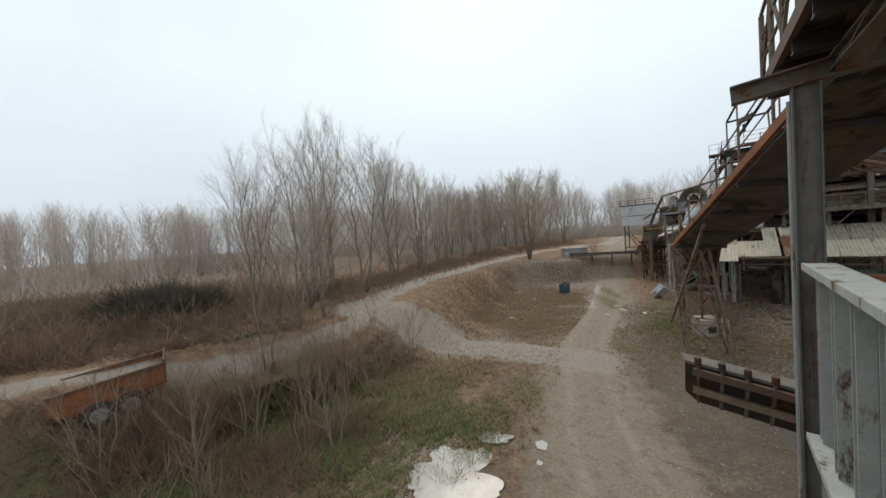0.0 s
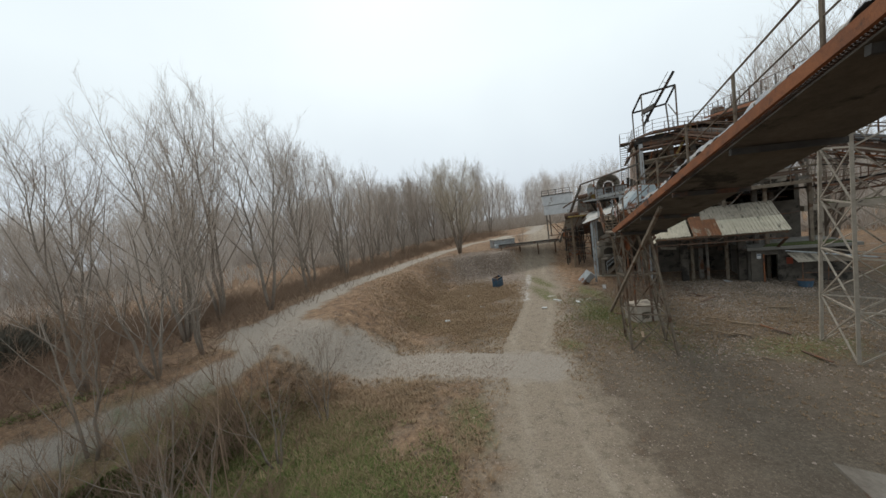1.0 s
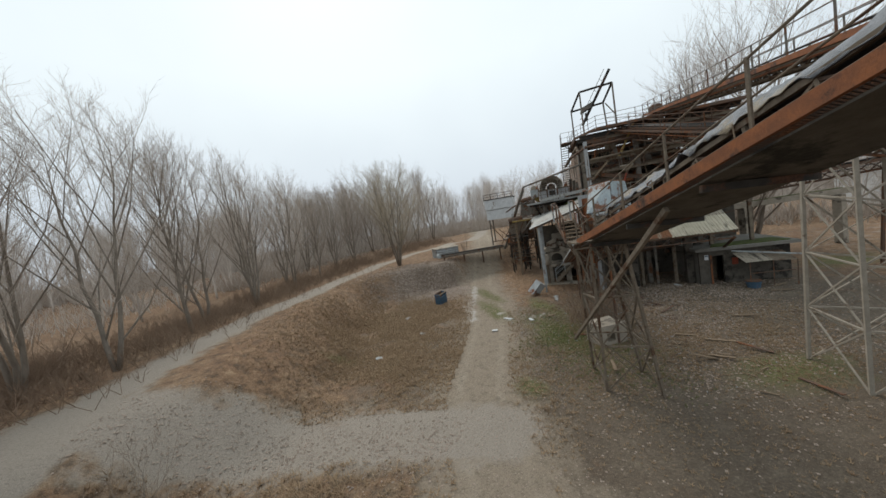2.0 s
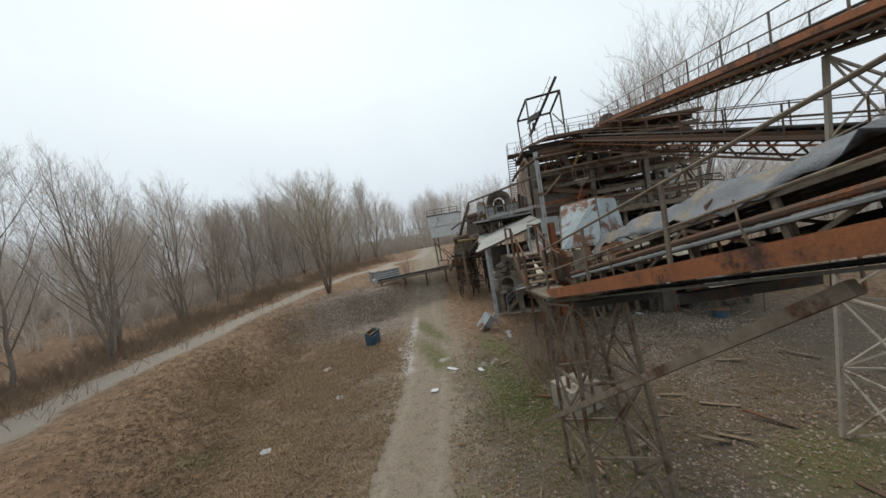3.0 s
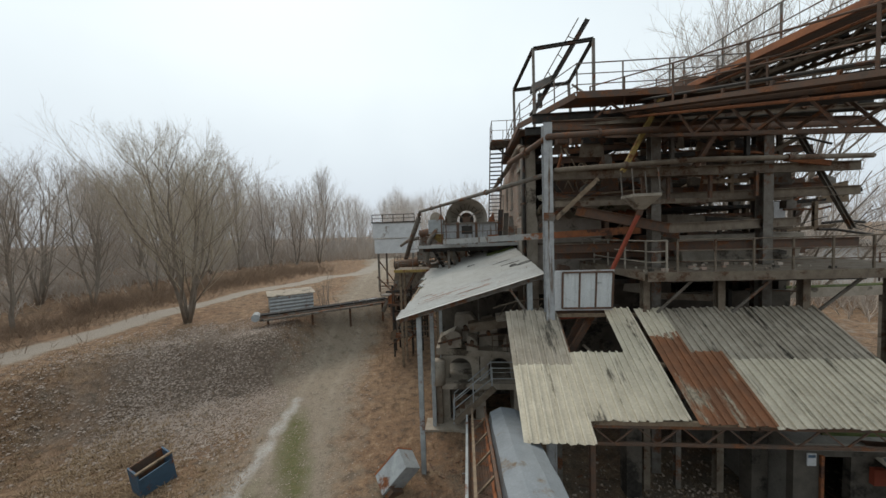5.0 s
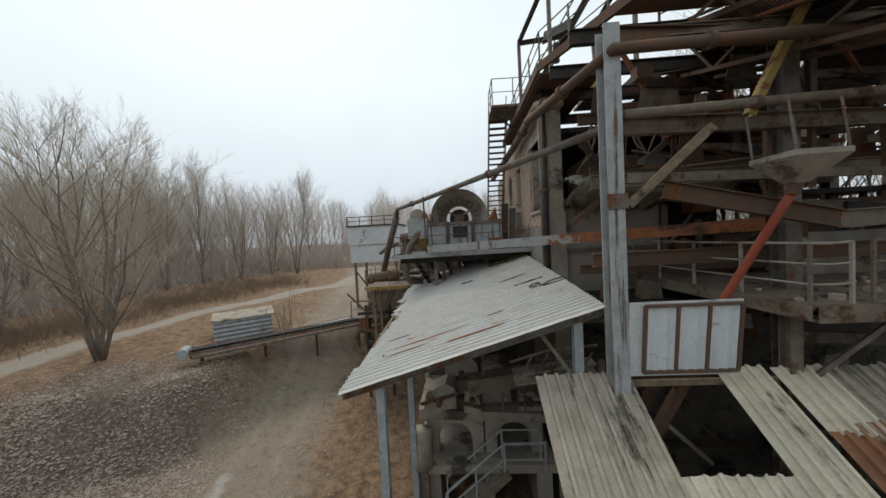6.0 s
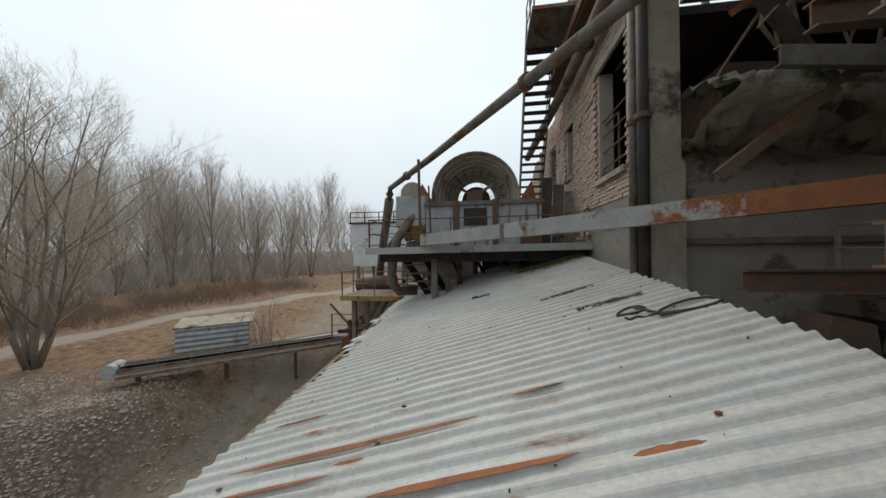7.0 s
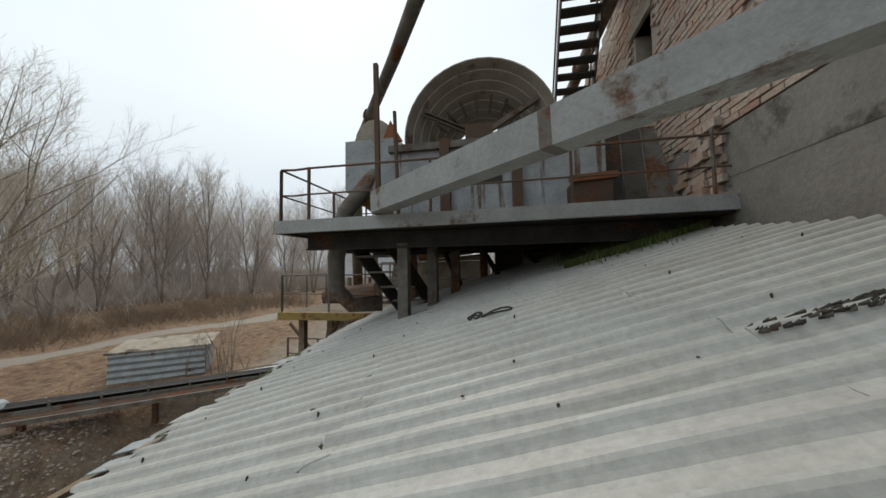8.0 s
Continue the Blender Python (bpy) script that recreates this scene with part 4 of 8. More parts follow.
for a, b in ((-1.37, -0.55), (-0.57, 0.24)):
    lean_sheet(a, b, 0.2, -1.55, M_FIBRE_D)
    lean_sheet(a, b, -1.5, -3.2, M_FIBRE, 0.02)
for a, b in ((0.22, 1.0), (0.98, 1.76)):
    lean_sheet(a, b, -1.15, -2.75, M_FIBRE, 0.01)
for a, b in ((1.74, 2.5), (4.25, 5.1), (5.08, 5.95), (5.93, 6.9), (6.88, 7.9)):
    lean_sheet(a, b, 0.22, -1.4, M_FIBRE_D if a > 3 else M_FIBRE, random.uniform(0, 0.02))
    lean_sheet(a, b, -1.36, -2.8 + random.uniform(-0.06, 0.06), M_FIBRE, 0.025)
lean_sheet(2.66, 3.45, 0.2, -0.75, M_FIBRE, 0.015)
lean_sheet(2.66, 3.1, -0.7, -2.8, M_RUSTSHEET, 0.02)
lean_sheet(3.1, 3.46, -0.6, -2.8, M_RUSTSHEET, 0.025)
lean_sheet(3.45, 4.28, 0.2, -1.2, M_FIBRE_D, 0.01)
lean_sheet(3.45, 4.28, -1.15, -2.82, M_RUSTSHEET, 0.02)
for v in (0.1, -1.4, -2.7):
    part("purlin", Mesh().bar((-1.3, v, lean_z(v) - 0.07), (7.8, v, lean_z(v) - 0.07), 0.07, 0.1), M_WOOD, shed_roof)
z = lean_z(-2.7) - 0.16
part("front_truss", Mesh().bar((0.3, -2.7, z), (7.8, -2.7, z), 0.06, 0.07), M_BROWN, shed_roof)
part("front_truss", Mesh().bar((0.3, -2.7, z - 0.42), (7.8, -2.7, z - 0.42), 0.06, 0.07), M_BROWN, shed_roof)
for k in range(15):
    part("web_bar", Mesh().bar((0.3 + 0.5 * k, -2.7, z - 0.42 * (k % 2)), (0.8 + 0.5 * k, -2.7, z - 0.42 * ((k + 1) % 2)), 0.03, 0.03), M_BROWN, shed_roof)
for u in (0.3, 4.0, 7.7):
    if u != 4.0:
        part("post", Mesh().beam((u, -2.7 if u < 1 else -1.2, 0 if u < 1 else 2.55), (u, -2.7, z - 0.4), 0.12, 0.12, 0.012, (0, 1, 0)), M_BROWN, shed_roof)
    part("rafter", Mesh().bar((u, 0.2, 5.6), (u, -2.75, lean_z(-2.75) - 0.15), 0.08, 0.12), M_BROWN, shed_roof)
    part("rear_post", Mesh().beam((u, 0.25, 0), (u, 0.25, 5.6), 0.16, 0.16, 0.012, (0, 1, 0)), M_STEEL, shed_roof)
for u in (2.2, 5.8):
    part("pier", Mesh().box((u, -0.3, 0), (u + 0.45, 0.15, 4.0)), M_CONC_D, shed_roof)
part("rusted_beam", Mesh().beam((0.1, 0.3, 5.75), (1.9, 0.3, 5.75), 0.12, 0.2), M_BROWN, shed_roof)

# framed panel leaning above the roof
panel = thing("framed_panel", (1.0, -0.1, 5.9), "framed milky corrugated panel with rusty edges leaning above the lean-to roof", "panel", PLANT)
part("backing", Mesh().plate([(0.12, -0.06, 5.92), (1.9, -0.06, 5.92), (1.9, -0.2, 7.2), (0.12, -0.2, 7.2)], 0.02), M_WHITE, panel)
for k in range(3):
    a = 0.4 + 0.49 * k
    part("pane", Mesh().wave((a, -0.12, 6.02), (0, -0.115, 1.08), (0.45, 0, 0), 0.15, 0.025, 0.004), M_GLASSFIB, panel)
for a, b in (((0.36, -0.13, 6.0), (0.36, -0.25, 7.14)), ((1.86, -0.13, 6.0), (1.86, -0.25, 7.14)), ((0.87, -0.13, 6.0), (0.87, -0.25, 7.14)), ((1.36, -0.13, 6.0), (1.36, -0.25, 7.14)), ((0.36, -0.13, 6.0), (1.86, -0.13, 6.0)), ((0.36, -0.25, 7.14), (1.86, -0.25, 7.14))):
    part("frame_bar", Mesh().bar(a, b, 0.05, 0.05), M_BROWN, panel)

# ---- wheel platform ----
platform = thing("wheel_platform", (-2.5, 8, 6.4), "steel platform with grey edge beam and thin railings", "platform", PLANT)
# deck and joists near black, painting the shade of the underside
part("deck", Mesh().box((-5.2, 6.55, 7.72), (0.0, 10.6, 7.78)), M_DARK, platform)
part("edge_beam", Mesh().channel((-5.2, 6.5, 7.77), (0.1, 6.5, 7.83), 0.06, 0.16, 0.012), M_BEAM, platform)
part("edge_beam", Mesh().channel((-5.2, 10.6, 7.77), (-5.2, 6.5, 7.77), 0.06, 0.16, 0.012), M_STEEL, platform)
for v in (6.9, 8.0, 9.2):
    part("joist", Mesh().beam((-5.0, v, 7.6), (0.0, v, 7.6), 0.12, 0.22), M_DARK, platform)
railing(platform, [(-5.15, 10.5, 7.85), (-5.15, 6.53, 7.85), (-4.75, 6.53, 7.85)], 0.68, 1.2, M_BROWN, 1, 0.015)
railing(platform, [(-4.75, 6.53, 7.85), (0.05, 6.56, 7.87)], 0.68, 1.7, M_BROWN, 1, 0.014)
for u, v in ((-3.62, 6.95), (-3.35, 7.5), (-3.1, 8.1), (-1.9, 9.0), (-2.7, 9.2), (-4.2, 9.4)):
    part("prop", Mesh().beam((u, v, roof_z(u, v) - 0.02), (u, v, 7.55), 0.14, 0.14, 0.012, (0, 1, 0)), M_STEEL, platform)
part("turf", Mesh().prism([(-1.6, 6.9, roof_z(-1.6, 6.9) + 0.05), (-0.15, 6.7, roof_z(-0.15, 6.7) + 0.05), (-0.15, 8.6, roof_z(-0.15, 8.6) + 0.05), (-1.4, 8.4, roof_z(-1.4, 8.4) + 0.05)], (0, 0, 0.09)), M_MOSS, platform, "cushion of green moss on the roof")

tuft, rg = Mesh(), random.Random(8)
for k in range(1400):
    u, v = rg.gauss(-0.85, 0.3), rg.gauss(7.3, 0.35)
    a, h = rg.uniform(0, 6.28), rg.uniform(0.05, 0.17)
    c, e, z = math.cos(a), math.sin(a), roof_z(u, v) + 0.06
    tuft.add([(u - e * 0.006, v + c * 0.006, z), (u + e * 0.006, v - c * 0.006, z), (u + c * h * 0.5, v + e * h * 0.5, z + h)], [(0, 1, 2)])
# dark sheet and hangers added to fill the space below with shade
part("rear_screen", Mesh().box((-2.5, 9.7, 6.3), (-0.05, 9.78, 7.55)), M_DARK, platform, "dark sheet added to deepen the shade below the deck")
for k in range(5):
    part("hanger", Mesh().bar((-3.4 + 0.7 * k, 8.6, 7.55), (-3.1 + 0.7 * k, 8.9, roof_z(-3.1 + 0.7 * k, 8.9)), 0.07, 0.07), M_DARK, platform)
part("grass_tuft", tuft, M_GREEN, platform, "tuft of green grass growing on the roof")

tank = thing("wash_tank", (-2.3, 8.2, 7.8), "grey steel wash tank with ribs and a sloped feed box", "tank", PLANT)
part("body", Mesh().box((-3.9, 7.35, 7.8), (-0.95, 9.9, 8.95)), M_COLUMN, tank)
for u in (-3.1, -2.1):
    part("rib", Mesh().channel((u, 7.3, 7.8), (u, 7.3, 9.05), 0.14, 0.12, 0.015, (0, 1, 0)), M_BROWN, tank)
part("rim", Mesh().channel((-3.95, 7.32, 8.98), (-0.9, 7.32, 8.98), 0.1, 0.1), M_STEEL, tank)
part("manhole", Mesh().box((-2.9, 7.33, 8.4), (-2.3, 7.345, 8.85)), M_DARK, tank)
part("feed_box", Mesh().prism([(-4.75, 7.5, 8.45), (-3.95, 7.5, 8.45), (-3.95, 7.5, 9.25), (-4.75, 7.5, 9.25)], (0, 0.9, 0)), M_PALE, tank)
part("feed_funnel", Mesh().add([(-4.75, 7.5, 8.45), (-3.95, 7.5, 8.45), (-3.95, 8.4, 8.45), (-4.75, 8.4, 8.45), (-4.2, 7.8, 7.95), (-3.95, 7.8, 7.95), (-3.95, 8.1, 7.95), (-4.2, 8.1, 7.95)], [(0, 1, 5, 4), (1, 2, 6, 5), (2, 3, 7, 6), (3, 0, 4, 7), (4, 5, 6, 7)]), M_YELLOW, tank)
part("gear_hood", Mesh().tube([(-4.35, 7.7, 9.35), (-4.35, 8.3, 9.35)], 0.32, 18), M_CONC, tank, smooth=False)
part("gear_guard", Mesh().prism([(-4.2, 7.65, 9.25), (-3.85, 7.65, 9.25), (-4.05, 7.65, 9.6)], (0, 0.05, 0)), M_ORANGE, tank)
part("gear_guard", Mesh().prism([(-1.5, 7.5, 9.0), (-1.05, 7.5, 9.0), (-1.15, 7.5, 9.55)], (0, 0.05, 0)), M_ORANGE, tank)

wheel = thing("sand_wheel", (-2.6, 8.1, 8.3), "big dusty bucket wheel of a sand washer with iron spokes", "wheel", PLANT)
C, R = Vector((-2.62, 8.0, 9.22)), 1.16


def arc(r, v, a0, a1, n):
    return [(C.x + r * math.cos(a0 + (a1 - a0) * i / n), v, C.z + r * math.sin(a0 + (a1 - a0) * i / n)) for i in range(n + 1)]


for r0, r1, v0, v1 in tuple((R - 0.085 * k, R - 0.085 * k - 0.02, 7.55 + 0.15 * k, 7.72 + 0.15 * k) for k in range(7)):
    n = 40
    ring = Mesh()
    a, b, c, d = (arc(r0, v0, 0, 6.2832, n)[:-1], arc(r0 - 0.07, v1, 0, 6.2832, n)[:-1], arc(r1 - 0.07, v1, 0, 6.2832, n)[:-1], arc(r1, v0, 0, 6.2832, n)[:-1])
    ring.add(a + b + c + d, [(i + n * k, (i + 1) % n + n * k, (i + 1) % n + n * ((k + 1) % 4), i + n * ((k + 1) % 4)) for k in range(4) for i in range(n)])
    part("rim", ring, M_TAN, wheel, smooth=False)
for r0, r1, vv in ((R, R - 0.07, 7.55), (R - 0.55, R - 0.62, 8.45)):
    flange, n = Mesh(), 40
    a, b = arc(r0, vv, 0, 6.2832, n)[:-1], arc(r1, vv + 0.16, 0, 6.2832, n)[:-1]
    c, d = arc(r1, vv + 0.18, 0, 6.2832, n)[:-1], arc(r0, vv + 0.02, 0, 6.2832, n)[:-1]
    flange.add(a + b + c + d, [(i + n * k, (i + 1) % n + n * k, (i + 1) % n + n * ((k + 1) % 4), i + n * ((k + 1) % 4)) for k in range(4) for i in range(n)])
    part("flange", flange, M_TAN, wheel)
for k in range(20):
    a = k * math.pi / 10 + 0.1
    ca, sa = math.cos(a), math.sin(a)
    part("vane", Mesh().bar(C + Vector((ca * 0.62, 0.25, sa * 0.62)), C + Vector((ca * (R - 0.04), -0.12, sa * (R - 0.04))), 0.03, 0.035), M_DUST, wheel)
for k in range(3):
    a = k * math.pi * 2 / 3 + 0.55
    part("spoke", Mesh().channel(C + Vector((0, -0.3, 0)), C + Vector((math.cos(a) * (R - 0.05), -0.22, math.sin(a) * (R - 0.05))), 0.1, 0.07, 0.012), M_DUST, wheel)
# disc added near black to paint the shaded middle of the drum
part("back_plate", Mesh().tube([C + Vector((0, 0.62, 0)), C + Vector((0, 0.64, 0))], 0.42, 24), M_DARK, wheel)
part("hub", Mesh().tube([C + Vector((0, -0.5, 0)), C + Vector((0, 1.0, 0))], 0.13, 14), M_BROWN, wheel)
part("bearing", Mesh().box((C.x - 0.2, 7.46, 8.98), (C.x + 0.2, 7.62, 9.32)), M_BROWN, wheel)

lean = thing("leaning_chute", (-0.6, 7.6, 7.8), "dark timber and steel chute leaning on the wall behind the platform", "chute", PLANT)
for k in range(3):
    part("board", Mesh().plate([(-1.0 + 0.3 * k, 7.45, 7.8), (-0.72 + 0.3 * k, 7.45, 7.8), (-0.52 + 0.3 * k, 8.2, 9.7 - 0.2 * k), (-0.8 + 0.3 * k, 8.2, 9.7 - 0.2 * k)], 0.05), (M_DARK, M_CONC_D, M_STEEL)[k], lean)
crate = thing("scrap_crate", (-0.9, 7.0, 7.8), "rusty scrap box on the platform", "box", PLANT)
part("body", Mesh().box((-1.45, 6.95, 7.8), (-1.0, 7.4, 8.25)), M_BROWN, crate)
part("rim", Mesh().bar((-1.5, 6.93, 8.27), (-0.95, 6.93, 8.3), 0.06, 0.08), M_ORANGE, crate)
for cu, cv, r0, lab in ((-0.36, 2.55, 0.2, "black cable looped on the corrugated roof"), (-2.38, 5.6, 0.09, "small loop of black wire on the roof")):
    cab = thing("cable_loop", (cu, cv, roof_z(cu, cv)), lab, "cable", PLANT)
    pts = []
    for x, y, rx, ry, a0, a1 in ((-0.42, 0.12, 0.14, 0.09, 0.5, 7.5), (0.0, -0.12, 0.28, 0.13, -2.6, 4.6), (-0.1, 0.0, 0.46, 0.14, 4.4, 3.4)):
        for i in range(14):
            a = a0 + (a1 - a0) * i / 13
            u, v = cu + r0 * 5 * (x + rx * math.cos(a)), cv + r0 * 5 * (y + ry * math.sin(a))
            pts.append((u, v, roof_z(u, v) + 0.056 + 0.01 * math.sin(i * 1.1)))
    part("cable", Mesh().tube(pts, 0.013 if r0 > 0.15 else 0.008, 6), M_RUBBER, cab, smooth=True)

mast = thing("platform_mast", (-4.0, 6.9, 7.8), "thin rust-red steel mast standing on the platform", "mast", PLANT)
part("pole", Mesh().bar((-3.95, 6.9, 7.8), (-3.98, 6.9, 10.05), 0.06, 0.06), M_BROWN, mast)
for a, b in (((-3.7, 7.0, 7.8), (-3.75, 7.0, 9.4)),):
    m2 = thing("platform_mast", a, "short rusty steel mast standing on the platform", "mast", PLANT)
    part("pole", Mesh().bar(a, b, 0.04, 0.04), M_BROWN, m2)
bend = thing("suction_pipe", (-5.0, 8.2, 6.3), "grey bent suction pipe curling under the platform", "pipe", PLANT)
part("tube", Mesh().tube([(-3.9, 7.9, 9.2), (-4.3, 7.6, 8.7), (-4.7, 7.4, 8.1), (-4.85, 7.4, 7.4), (-4.9, 7.5, 6.9), (-4.75, 7.7, 6.65), (-4.3, 7.9, 6.65)], 0.13, 12), M_STEEL, bend, smooth=True)
steps = thing("platform_stair", (-4.3, 7.8, 6.2), "steep dark steel stair under the wheel platform", "stair", PLANT)
for du in (0, 0.55):
    part("stringer", Mesh().bar((-4.5 + du, 7.2, 7.65), (-3.8 + du, 8.4, 6.1), 0.05, 0.2), M_DARK, steps)
for k in range(6):
    q = lerp((-4.5, 7.2, 7.5), (-3.8, 8.4, 6.1), (k + 0.5) / 6)
    part("tread", Mesh().box((q.x, q.y - 0.1, q.z), (q.x + 0.55, q.y + 0.1, q.z + 0.03)), M_STEEL, steps)
catwalk = thing("yellow_catwalk", (-6, 10.5, 0), "low catwalk with yellow edge and thin grey railing", "catwalk", PLANT)
part("deck", Mesh().box((-7.2, 9.2, 6.2), (-4.2, 11.0, 6.28)), M_DUST, catwalk)
part("edge", Mesh().channel((-7.2, 9.15, 6.22), (-4.2, 9.15, 6.22), 0.06, 0.16), M_YELLOW, catwalk)
railing(catwalk, [(-4.9, 9.2, 6.3), (-7.15, 9.2, 6.3), (-7.15, 11.0, 6.3)], 0.8, 1.1, M_STEEL, 1, 0.016)
for u, v in ((-4.6, 9.6), (-6.9, 9.6), (-4.6, 10.8), (-6.9, 10.8)):
    part("leg", Mesh().bar((u, v, 0), (u, v, 6.2), 0.14, 0.14), M_WOOD, catwalk)
    part("brace", Mesh().bar((u, v, 4.4), (u + 0.9, v, 6.1), 0.07, 0.07), M_BROWN, catwalk)

# outside stair and landing on the brick wall
stair = thing("outside_stair", (-0.8, 10, 7.8), "steep black open-tread steel stair against the brick wall", "stair", PLANT)
for u in (-1.2, -0.5):
    part("stringer", Mesh().bar((u, 11.4, 7.8), (u, 7.75, 13.1), 0.03, 0.16), M_DARK, stair)
    part("handrail", Mesh().tube([(u, 11.2, 8.7), (u, 7.6, 13.95)], 0.018, 6), M_STEEL, stair)
for k in range(25):
    q = lerp((-1.2, 11.4, 7.8), (-1.2, 7.75, 13.1), (k + 0.5) / 25)
    part("tread", Mesh().box((-1.18, q.y - 0.11, q.z), (-0.52, q.y + 0.11, q.z + 0.035)), M_DARK, stair)
landing = thing("stair_landing", (-0.6, 7.2, 13), "small railed landing at the stair head", "landing", PLANT)
part("deck", Mesh().box((-1.25, 6.3, 13.04), (0.3, 7.8, 13.12)), M_STEEL, landing)
railing(landing, [(-1.2, 7.7, 13.12), (-1.2, 6.35, 13.12), (0.3, 6.35, 13.12)], 0.95, 0.8, M_STEEL, 1, 0.016)
part("bracket", Mesh().bar((-1.1, 7.0, 13.0), (0.0, 7.0, 12.2), 0.06, 0.06), M_DARK, landing)

# ---- top deck ----
top = thing("top_deck", (5, 3, 12.5), "rust-edged open steel top deck with thin railings", "deck", PLANT)
part("plate", Mesh().prism([(-0.4, 9.5, 12.5), (-0.35, 3.0, 12.5), (1.3, 2.9, 12.5), (1.5, 9.5, 12.5)], (0, 0, 0.05)), M_BROWN, top)
part("plate", Mesh().prism([(0.9, 0, 12.5), (10.6, 0.2, 12.5), (10.6, 0.9, 12.5), (0.5, 0.9, 12.5)], (0, 0, 0.05)), M_BROWN, top)
part("plate", Mesh().prism([(3.4, 0.9, 12.5), (5.0, 0.9, 12.5), (5.2, 9.5, 12.5), (3.0, 9.5, 12.5)], (0, 0, 0.05)), M_DARK, top)
part("plate", Mesh().prism([(6.6, 0.9, 12.5), (10.6, 0.9, 12.5), (10.6, 6.0, 12.5), (7.0, 6.2, 12.5)], (0, 0, 0.05)), M_BROWN, top)
for a, b in (((0.9, -0.02, 12.55), (10.6, 0.18, 12.5)), ((-0.37, 3.0, 12.68), (0.9, -0.02, 12.55)), ((-0.42, 9.5, 12.6), (-0.37, 3.0, 12.68))):
    part("edge_channel", Mesh().channel(a, b, 0.08, 0.2, 0.015), M_BROWN, top)
for v in (1.2, 2.6, 4.0, 6.0, 8.0):
    part("joist", Mesh().beam((-0.2, v, 12.32), (10.5, v, 12.32), 0.14, 0.3), M_DARK, top)
railing(top, [(-0.35, 9.0, 12.62), (-0.32, 3.05, 12.66), (0.95, 0.05, 12.58), (10.5, 0.22, 12.56)], 0.95, 1.3, M_STEEL, 2, 0.018)
for k in range(7):
    u = 1.5 + 1.25 * k
    part("lattice_bar", Mesh().bar((u, 0.4, 11.9), (u + 0.6, 0.4, 12.4), 0.06, 0.06), M_BROWN, top)
    part("lattice_bar", Mesh().bar((u + 0.6, 0.4, 12.4), (u + 1.2, 0.4, 11.9), 0.06, 0.06), M_BROWN, top)
part("stiffener", Mesh().beam((0.6, 0.4, 11.85), (10.5, 0.5, 11.85), 0.12, 0.2), M_DUST, top)
gallows = thing("hoist_frame", (2.2, 7, 12.6), "grey tubular hoist frame with a slanting beam on the top deck", "hoist", PLANT)
posts = [((0.9, 6.25, 12.6), (0.9, 6.25, 17.4)), ((3.6, 5.8, 12.6), (3.6, 5.8, 17.4)), ((0.2, 8.2, 12.6), (0.2, 8.2, 16.3)), ((3.3, 8.0, 12.6), (3.1, 8.0, 16.4))]
for a, b in posts:
    part("post", Mesh().bar(a, b, 0.12, 0.12), M_STEEL, gallows)
for a, b in ((0, 1), (2, 3), (0, 2), (1, 3)):
    part("head_beam", Mesh().beam(posts[a][1], posts[b][1], 0.12, 0.16), M_DARK, gallows)
part("jib", Mesh().beam((1.0, 7.6, 14.6), (3.75, 6.9, 19.0), 0.14, 0.22), M_DARK, gallows)
part("jib_rail", Mesh().tube([(0.9, 7.6, 15.2), (3.3, 6.9, 19.1)], 0.03, 6), M_STEEL, gallows)
for k in range(4):
    a, b = lerp((1.0, 7.6, 14.6), (3.75, 6.9, 19.0), 0.2 + 0.2 * k), lerp((0.9, 7.6, 15.2), (3.3, 6.9, 19.1), 0.2 + 0.2 * k)
    part("rung", Mesh().bar(a, b, 0.03, 0.03), M_STEEL, gallows)
part("motor_plate", Mesh().plate([(0.9, 7.2, 15.6), (1.9, 7.0, 15.9), (2.1, 7.4, 16.5), (1.1, 7.6, 16.2)], 0.12), M_DARK, gallows)
part("hook_block", Mesh().tube([(1.4, 7.2, 15.6), (1.4, 7.2, 14.9)], 0.12, 8), M_DARK, gallows)
part("brace", Mesh().bar((3.6, 5.8, 14.6), (3.3, 8.0, 16.3), 0.08, 0.08), M_STEEL, gallows)
for base, size, mat, lab in (((1.6, 5.0, 12.56), (0.9, 0.9, 0.6), M_YELLOW, "faded yellow gear unit on the top deck"), ((5.4, 2.4, 12.56), (0.8, 0.9, 1.35), M_BROWN, "rusty brown drive box on the top deck"), ((6.4, 2.2, 12.56), (1.1, 0.8, 0.8), M_BROWN, "rust-red head drum casing on the top deck"), ((2.7, 4.0, 12.56), (0.6, 1.2, 0.4), M_DARK, "dark motor on the top deck")):
    g = thing("drive_unit", base, lab, "machine", PLANT)
    x, y, z = base
    a, b, c = size
    part("casing", Mesh().prism([(x, y, z), (x + a, y, z), (x + a, y, z + c * 0.8), (x + a * 0.8, y, z + c), (x + a * 0.1, y, z + c)], (0, b, 0)), mat, g)
    part("shaft", Mesh().tube([(x + a * 0.5, y - 0.15, z + c * 0.5), (x + a * 0.5, y + b + 0.15, z + c * 0.5)], c * 0.16, 10), M_DARK, g)
    part("skid", Mesh().box((x - 0.08, y - 0.05, z - 0.01), (x + a + 0.08, y + b + 0.05, z + 0.06)), M_STEEL, g)
white = thing("electric_cabinet", (10.3, 4.5, 7.6), "white sheet-metal cabinet fixed to the end column", "cabinet", PLANT)
part("body", Mesh().box((9.95, 4.3, 7.6), (10.75, 4.7, 9.35)), M_WHITE, white)
part("door", Mesh().box((10.0, 4.28, 7.65), (10.7, 4.3, 9.3)), M_WHITE, white)
part("bracket", Mesh().bar((9.1, 3.6, 7.9), (10.2, 4.4, 7.9), 0.08, 0.08), M_STEEL, white)

# ---- conveyors ----


